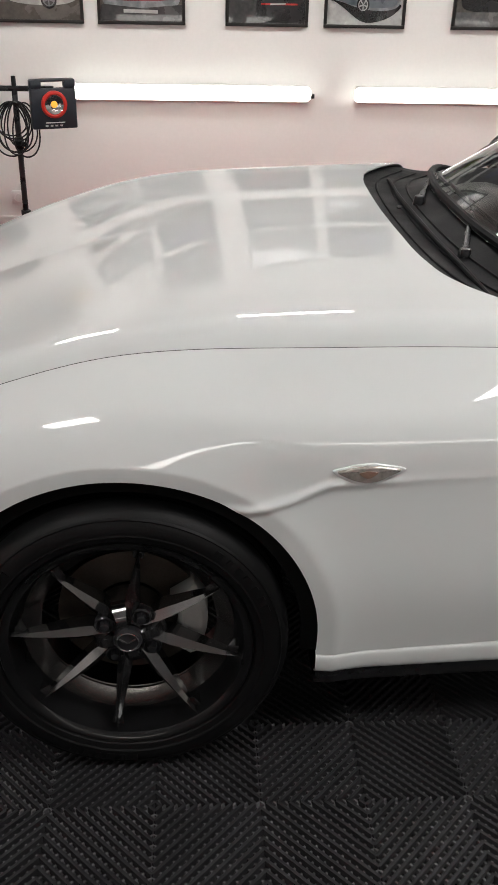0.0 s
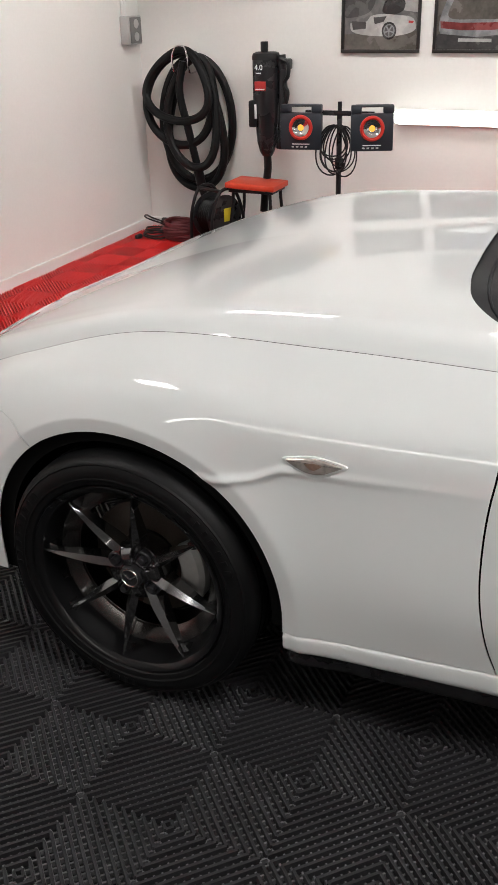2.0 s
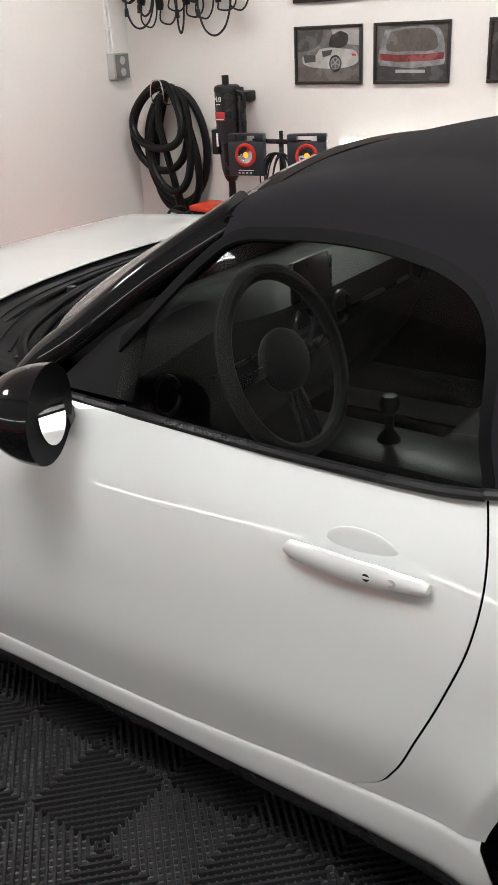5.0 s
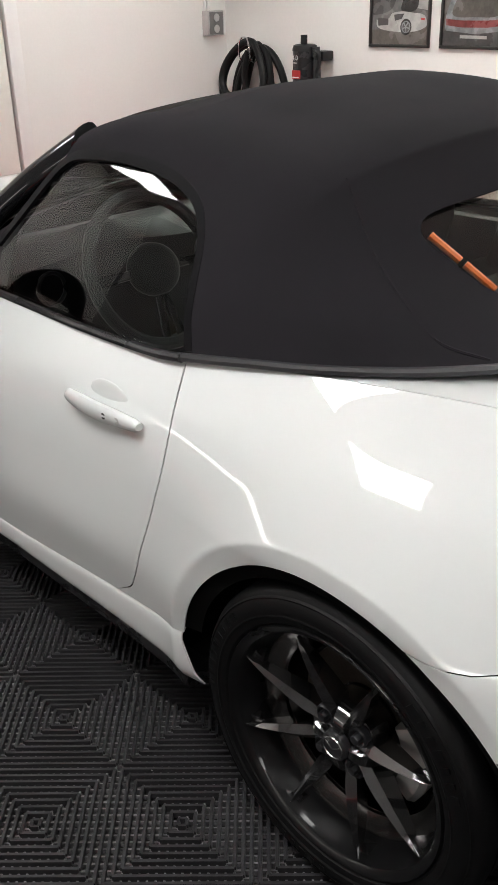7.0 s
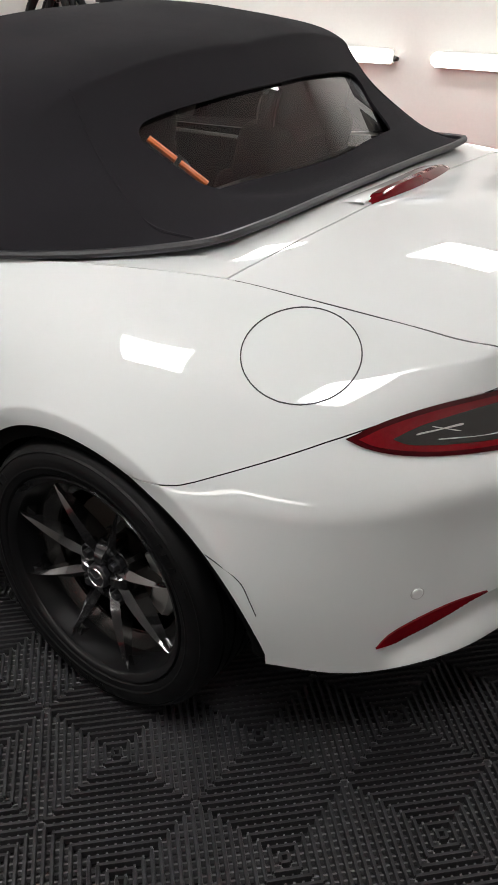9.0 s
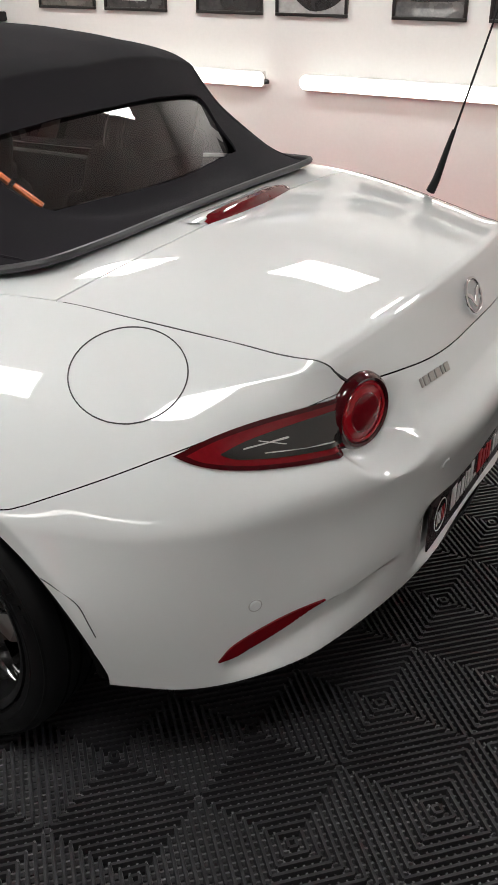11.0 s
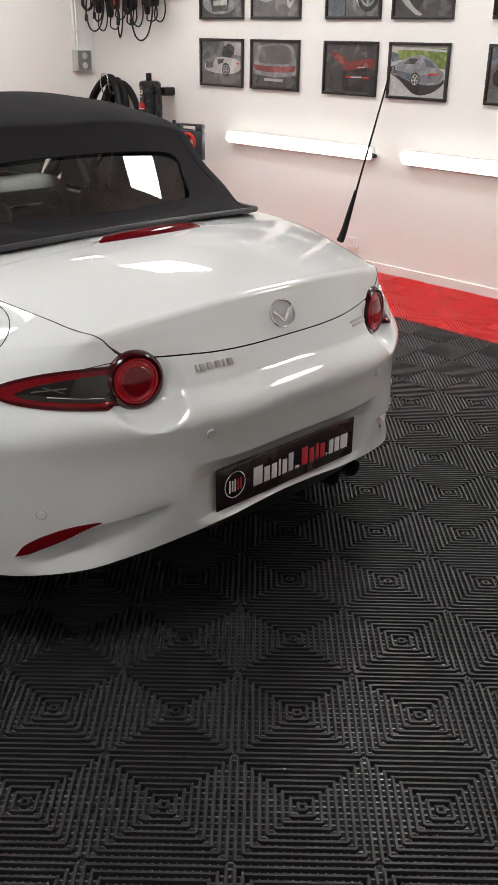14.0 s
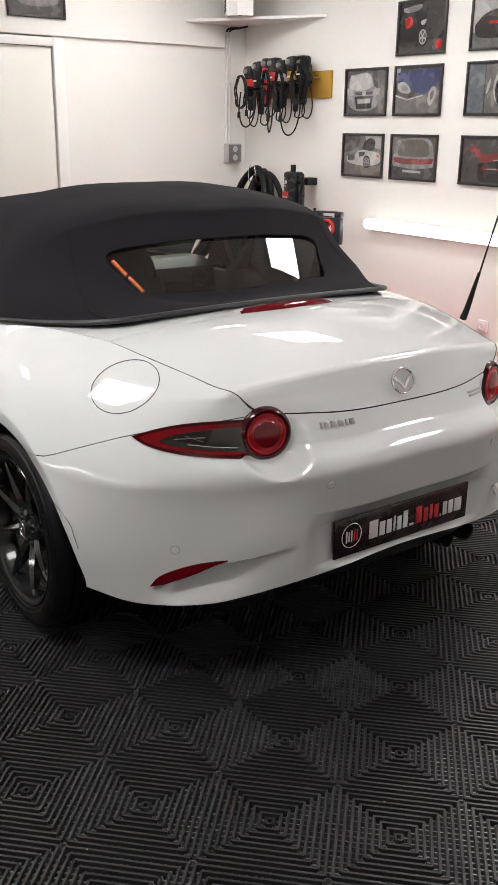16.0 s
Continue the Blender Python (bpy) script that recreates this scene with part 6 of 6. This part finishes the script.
HOSE = mat("ribbed_hose", (0.008, 0.008, 0.0085), 0.42, spread=.2, fine=300, bump=.15, spec=.2)
loops = [(.215, .40, .68, -.03, -.06, 2), (.215, .53, .53, -.045, -.02, .8), (.225, .73, .31, .045, .02, 0), (.20, .80, .255, .02, .03, 3.2), (.165, .64, .40, .055, -.04, 1.3)]
for w, h, zb, dx_, dy_, ph in loops:
    pts = []
    for i in range(33):
        a = 2 * math.pi * i / 32
        k = math.sin(a)
        wx = w * k * (1.0 - .22 * math.cos(a))
        pts.append((dx_ + wx + .02 * math.sin(2 * a + ph), dy_ + .035 * math.sin(a + ph), zb + h / 2 + h / 2 * math.cos(a)))
    part("hose_loop", tube(pts, .026, 10, 110), HOSE, t)
part("hose_end", tube([(.0, -.05, 1.02), (-.03, -.06, .86), (.01, -.05, .64), (.05, -.03, .42), (.07, -.01, .27), (.10, .0, .16)], .024, 10, 50), HOSE, t)
part("hose_cuff", tube([(.055, -.03, .40), (.07, -.01, .27)], .031, 12, 6), BLACK, t)

# wall-hung blower
t = thing("blower", (-1.295, ROOM_N - .172, .825), "black upright blower hung on the wall with bars of white print", "blower")
part("motor_body", lathe([(.0, .255), (.070, .255), (.080, .245), (.080, .02), (.076, .0), (.070, -.10), (.060, -.22), (.045, -.28), (.030, -.305), (.0, -.305)], 32, "Z"), BLACKG, t).location = (-.02, 0, 0)
part("top_cap", lathe([(.0, .275), (.060, .275), (.076, .268), (.083, .250), (.083, .235)], 32, "Z"), BLACK, t).location = (-.02, 0, 0)
part("hose_port", cyl((-.03, 0, .27), (-.03, 0, .33), .022, .022, 18, .003), BLACK, t)
part("side_tube", tube([(.075, .0, .26), (.085, .0, .1), (.080, .0, -.12), (.06, .01, -.26)], .026, 12, 24), BLACKG, t)
part("bracket", box((.03, .118, .20), (.10, .106, .06), .01), BLACK, t)
part("cable_hook", tube([(.08, -.03, .24), (.125, -.03, .22), (.128, -.03, .15), (.105, -.03, .11), (.125, -.03, .06), (.115, -.03, -.0)], .012, 8, 24), BLACK, t)
part("power_cord", tube([(.10, -.03, .06), (.115, -.035, -.05), (.10, -.04, -.16), (.05, -.05, -.22), (.02, -.05, -.27)], .005, 6, 24), BLACK, t)
txt = bpy.data.curves.new("number", "FONT")
txt.body, txt.size, txt.extrude, txt.align_x = "4.0", .042, .001, "CENTER"
tob = bpy.data.objects.new("number", txt)
tme = bpy.data.meshes.new_from_object(tob)
bpy.data.objects.remove(tob)
tme.materials.clear()
tme.materials.append(INK)
num = new("printed_number", tme)
num.parent = t
num.matrix_basis = Matrix.Translation((-.034, -.0815, .182)) @ Matrix.Rotation(radians(90), 4, "X")
part("white_bar", box((-.036, -.079, .165), (.032, .004, .005), .001), INK, t)
part("red_label", box((-.026, -.079, .095), (.070, .008, .052), .002), REDT, t)
part("white_bar", box((-.026, -.0835, .078), (.058, .003, .006), .001), INK, t)
part("switch_box", box((-.085, -.045, -.06), (.045, .065, .15), .01), BLACK, t)
part("white_label", box((-.060, -.076, -.045), (.012, .008, .08), .002), INK, t)
part("outlet_hose", tube([(-.02, -.0, -.30), (-.018, -.0, -.38), (-.035, -.005, -.52), (-.045, -.01, -.64)], .024, 12, 24), HOSE, t)

# work lights on a tripod
t = thing("light_stand", (-.79, 2.93, 0), "black wheeled stand carrying a crossbar with two work lights", "light stand")
part("pole", cyl((0, 0, .16), (0, 0, .80), .015, None, 16), BLACKG, t)
part("inner_pole", cyl((0, 0, .78), (0, 0, .86), .012, None, 16), BLACK, t)
part("collar", cyl((0, 0, .50), (0, 0, .56), .023, None, 16, .004), BLACK, t)
part("knob", cyl((.02, -.02, .53), (.045, -.045, .53), .014, .012, 12, .002), BLACK, t)
part("crossbar", box((0, 0, .80), (.40, .026, .026), .004), BLACKG, t)
for a, length in ((200, .36), (-22, .34), (85, .26)):
    c, q = math.cos(radians(a)), math.sin(radians(a))
    leg = part("leg", box((length / 2 * c, length / 2 * q, .082), (length, .030, .024), .004, Matrix.Rotation(radians(a), 4, "Z")), BLACKG, t)
    part("castor", cyl((length * c - .012 * q, length * q + .012 * c, .031), (length * c + .012 * q, length * q - .012 * c, .031), .0305, None, 20, .004), RUBBER, leg)
    part("castor_fork", box((length * c, length * q, .058), (.03, .03, .03), .004), BLACK, leg)
part("hub", cyl((0, 0, .06), (0, 0, .18), .026, None, 16, .004), BLACK, t)



def work_light(x, y, z, turn):
    m = Matrix.Translation((x, y, z)) @ Matrix.Rotation(radians(turn), 4, "Z")
    t = thing("work_light", m, "square black work light with a red ring and amber chip", "work light", "work lights on the stand")
    # a rounded plate with a slot for the hand near its top
    bm = bmesh.new()
    for c, s in (((0, 0, -.022), (.232, .052, .196)), ((-.087, 0, .098), (.058, .050, .044)), ((.087, 0, .098), (.058, .050, .044)), ((0, 0, .1145), (.19, .048, .013))):
        add_box(bm, c, s, .008)
    part("housing", bm, mat_dark_blue, t)
    part("back_fins", box((0, .032, -.02), (.17, .02, .15), .006), BLACK, t)
    o = part("red_ring", lathe([(.046, -.020), (.048, -.034), (.056, -.038), (.066, -.034), (.068, -.020)], 40), RED, t)
    part("reflector", lathe([(.0, -.026), (.016, -.026), (.034, -.030), (.047, -.036)], 36), CHROME, t)
    part("lens", lathe([(.0, -.0265), (.017, -.0265), (.018, -.024)], 24), COB, t)
    part("print_bar", box((0, -.027, -.088), (.10, .003, .005), .001), INK, t)
    for a in (-.045, -.02, .005, .03):
        part("print_bar", box((a, -.027, -.103), (.014, .003, .008), .001), GREY, t)
    part("swivel", cyl((0, .03, -.02), (0, .075, .03), .014, None, 12, .002), BLACK, t)


mat_dark_blue = mat("dark_slate_plastic", (0.018, 0.022, 0.030), 0.42, spread=.15, bump=.08)
work_light(-.991, 2.865, .729, 10)
work_light(-.595, 2.905, .731, 20)
random.seed(5)
for k in range(3):
    t = thing("coiled_cord", (-.79 + .03 * (k - 1), 2.93 - .035 - .012 * k, .62), "thin black cord hanging in loops on the light stand", "cable")
    for j in range(3):
        w, h, o = random.uniform(.05, .10), random.uniform(.08, .14), random.uniform(-.04, .04)
        pts = [(o + w * math.sin(a) * (1 - .2 * math.cos(a)), .02 * math.sin(a + j), .12 - h + h * math.cos(a)) for a in [2 * math.pi * i / 24 for i in range(25)]]
        part("cord_loop", tube(pts, .0042, 6, 50), BLACK, t)

# things on the floor in the corner
t = thing("mechanic_seat", (-1.34, 3.02, 0), "rolling workshop seat, red-orange top over a black tool tray", "stool")
part("seat", box((0, 0, .370), (.32, .24, .034), .008, Matrix.Rotation(radians(2), 4, "Y")), mat("orange_red_seat", (0.62, 0.06, 0.025), 0.42, spread=.1), t)
part("seat_frame", box((0, 0, .342), (.29, .20, .022), .004), BLACK, t)
for a in (-.12, .12):
    for b in (-.08, .08):
        part("leg", tube([(a, b, .337), (a * 1.05, b * 1.08, .23), (a * 1.18, b * 1.15, .118)], .010, 8, 8), BLACK, t)
bm = bmesh.new()
for c, z in (((0, 0, .082), (.46, .30, .012)), ((0, -.146, .100), (.46, .010, .046)), ((0, .146, .100), (.46, .010, .046)), ((-.226, 0, .100), (.010, .282, .046)), ((.226, 0, .100), (.010, .282, .046))):
    add_box(bm, c, z, .003)
part("tray", bm, BLACKG, t)
for a in (-.19, .19):
    for b in (-.115, .115):
        w = part("castor", cyl((a - .011, b, .031), (a + .011, b, .031), .0305, None, 22, .004), REDT, t, "dark red castor wheel")
        part("castor_fork", box((a, b, .064), (.036, .026, .026), .004), STEEL, w)
t = thing("cable_reel", Matrix.Translation((-1.585, 2.96, 0)) @ Matrix.Rotation(radians(66), 4, "Z"), "black cable reel with a yellow sticker on a tube frame", "cable reel")
for y in (-.07, .07):
    o = part("flange", lathe([(.0, -.006), (.125, -.006), (.135, -.003), (.135, .003), (.125, .006), (.0, .006)], 40), BLACKG, t)
    o.location = (0, y, .175)
o = part("wound_cable", lathe([(.06, -.062), (.108, -.062)] + [(.108 + .006 * (k % 2), -.058 + .0083 * k) for k in range(15)] + [(.108, .062), (.06, .062)], 40), RUBBER, t)
o.location = (0, 0, .175)
part("sticker", box((.02, -.0785, .19), (.06, .003, .08), .001), mat("yellow_sticker", (0.62, 0.52, 0.02), 0.5, spread=.1), t)
for y in (-.10, .10):
    part("stand_tube", tube([(-.13, y, .011), (-.12, y, .2), (-.05, y, .34), (.05, y, .34), (.12, y, .2), (.13, y, .011)], .010, 8, 40), BLACK, t)
part("carry_handle", tube([(-.05, -.10, .34), (-.05, .10, .34)], .012, 8, 4), BLACK, t)
part("stand_foot", tube([(-.13, -.10, .012), (-.13, .10, .012)], .010, 8, 4), BLACK, t)
part("stand_foot", tube([(.13, -.10, .012), (.13, .10, .012)], .010, 8, 4), BLACK, t)
CORDR = mat("dark_red_cord", (0.11, 0.008, 0.012), 0.5, spread=.2)
t = thing("coiled_cord", (-1.87, 3.03, 0), "dark red cord lying in a coil on the red tiles", "cable")
for k in range(9):
    r = .10 + .012 * random.random()
    pts = [((r + .01 * math.sin(3 * a + k)) * 1.25 * math.cos(a) + .02 * random.random(), (r + .01 * math.cos(2 * a + k)) * math.sin(a), .009 + .012 * k + .006 * math.sin(a * 2 + k)) for a in [2 * math.pi * i / 20 for i in range(21)]]
    part("cord_loop", tube(pts, .0095, 6, 44), CORDR, t)
t = thing("coiled_cord", (-2.03, 3.02, 0), "thin black cord lying in loose loops by the wall", "cable")
for k in range(5):
    pts = [(.10 * math.cos(a) + .015 * math.sin(3 * a + k), .09 * math.sin(a), .006 + .011 * k + (.05 if k > 3 else .01) * (1 + math.sin(a + k)) * .9) for a in [2 * math.pi * i / 20 for i in range(21)]]
    part("cord_loop", tube(pts, .0055, 6, 44), BLACK, t)
part("plug", cyl((-.09, -.10, .018), (-.10, -.145, .018), .017, .013, 14, .003), BLACK, t)
t = thing("polisher", Matrix.Translation((-1.98, 3.215, .042)) @ Matrix.Rotation(radians(80), 4, "Z"), "black hand machine lying on the floor by the wall", "power tool")
part("motor_body", lathe([(.0, -.12), (.030, -.12), (.038, -.10), (.040, .02), (.028, .06), (.026, .15), (.0, .16)], 20), BLACKG, t)
part("gear_head", box((0, -.13, 0), (.07, .06, .07), .015), BLACK, t)


# ---- floor ----
floor = slab("floor", (ROOM_W - T, ROOM_S - T, -0.12), (ROOM_E + T, ROOM_N + T, -0.018), SUB, "interlocking ribbed plastic floor tiles, black with a red border", "floor")


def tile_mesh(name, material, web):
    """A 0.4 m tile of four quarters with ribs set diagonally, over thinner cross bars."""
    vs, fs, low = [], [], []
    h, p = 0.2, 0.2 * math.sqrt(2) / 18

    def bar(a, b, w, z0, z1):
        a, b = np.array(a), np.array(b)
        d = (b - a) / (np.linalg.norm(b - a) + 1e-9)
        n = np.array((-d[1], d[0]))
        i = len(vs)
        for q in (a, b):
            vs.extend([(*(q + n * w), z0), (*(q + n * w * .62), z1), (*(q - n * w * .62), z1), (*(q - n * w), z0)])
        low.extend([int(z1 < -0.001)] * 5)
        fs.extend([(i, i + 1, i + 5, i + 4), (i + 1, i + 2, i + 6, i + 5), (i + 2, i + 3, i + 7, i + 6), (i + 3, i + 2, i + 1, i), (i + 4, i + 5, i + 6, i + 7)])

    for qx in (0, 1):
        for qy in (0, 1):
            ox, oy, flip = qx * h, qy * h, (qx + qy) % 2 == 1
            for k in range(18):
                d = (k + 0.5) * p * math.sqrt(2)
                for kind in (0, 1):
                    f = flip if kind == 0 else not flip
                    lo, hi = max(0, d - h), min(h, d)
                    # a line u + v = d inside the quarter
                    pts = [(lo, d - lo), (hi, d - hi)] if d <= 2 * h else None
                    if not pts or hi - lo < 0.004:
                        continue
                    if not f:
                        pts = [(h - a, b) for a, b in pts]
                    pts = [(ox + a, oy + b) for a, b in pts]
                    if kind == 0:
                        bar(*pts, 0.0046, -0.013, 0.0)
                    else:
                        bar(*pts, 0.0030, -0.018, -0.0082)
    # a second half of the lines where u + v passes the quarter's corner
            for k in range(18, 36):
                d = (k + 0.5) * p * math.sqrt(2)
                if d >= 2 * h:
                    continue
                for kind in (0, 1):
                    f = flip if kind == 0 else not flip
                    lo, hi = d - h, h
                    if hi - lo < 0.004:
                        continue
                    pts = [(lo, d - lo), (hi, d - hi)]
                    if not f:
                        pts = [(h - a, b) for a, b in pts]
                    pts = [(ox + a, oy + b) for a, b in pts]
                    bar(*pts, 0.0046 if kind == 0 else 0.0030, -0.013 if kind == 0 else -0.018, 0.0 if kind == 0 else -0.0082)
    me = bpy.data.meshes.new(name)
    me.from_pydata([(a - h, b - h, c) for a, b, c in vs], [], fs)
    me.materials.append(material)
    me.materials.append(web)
    # the low cross bars get the lightened web colour
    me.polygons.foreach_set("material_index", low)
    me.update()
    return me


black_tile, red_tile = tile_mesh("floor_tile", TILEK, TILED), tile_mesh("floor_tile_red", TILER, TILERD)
EX, NY = 0.05, 2.52
for i in range(-6, 14):
    for j in range(-2, 14):
        cx, cy = EX + 0.4 * (i + 0.5), NY - 0.4 * (j + 0.5)
        red = j < 0 or i < -4 or j > 12
        ob = new("tile", red_tile if red else black_tile)
        ob.parent = floor
        ob.location = (cx, cy, 0)
        if red and i == -5 and j == -1:
            ob["label"] = "red ribbed tile"
red_under = part("red_underlay", box(((ROOM_W + ROOM_E) / 2, NY + 0.42, -0.0165), (ROOM_E - ROOM_W, 0.83, 0.002), 0), SUBR, floor)
red_under = part("red_underlay", box((ROOM_W + 0.4, (NY + ROOM_S) / 2, -0.0165), (0.8, NY - ROOM_S, 0.002), 0), SUBR, floor)
red_under = part("red_underlay", box(((ROOM_W + ROOM_E) / 2 + 0.4, ROOM_S + 0.21, -0.0165), (ROOM_E - ROOM_W - 0.8, 0.42, 0.002), 0), SUBR, floor)


# grit and crumbs lying on the tiles
random.seed(11)
vs, fs = [], []
for _ in range(260):
    x, y, r = random.uniform(-1.4, 5.2), random.uniform(-2.2, 2.4), random.choice((.0012, .0016, .002, .0032))
    if -0.9 < x < 3.2 and -0.8 < y < 0.9:
        continue
    i, a = len(vs), random.uniform(0, 3)
    for k in range(4):
        vs.append((x + r * math.cos(a + 1.57 * k) * random.uniform(.6, 1.5), y + r * math.sin(a + 1.57 * k), .0004))
    vs.append((x, y, .0004 + r * .8))
    fs.extend([(i, i + 1, i + 4), (i + 1, i + 2, i + 4), (i + 2, i + 3, i + 4), (i + 3, i, i + 4), (i + 3, i + 2, i + 1, i)])
tagged(mesh_ob("grit", vs, fs, mat("pale_grit", (0.45, 0.43, 0.40), 0.7, spread=0.4), None, False), "scattered pale crumbs of grit lying on the floor tiles", "grit", kind="stuff")
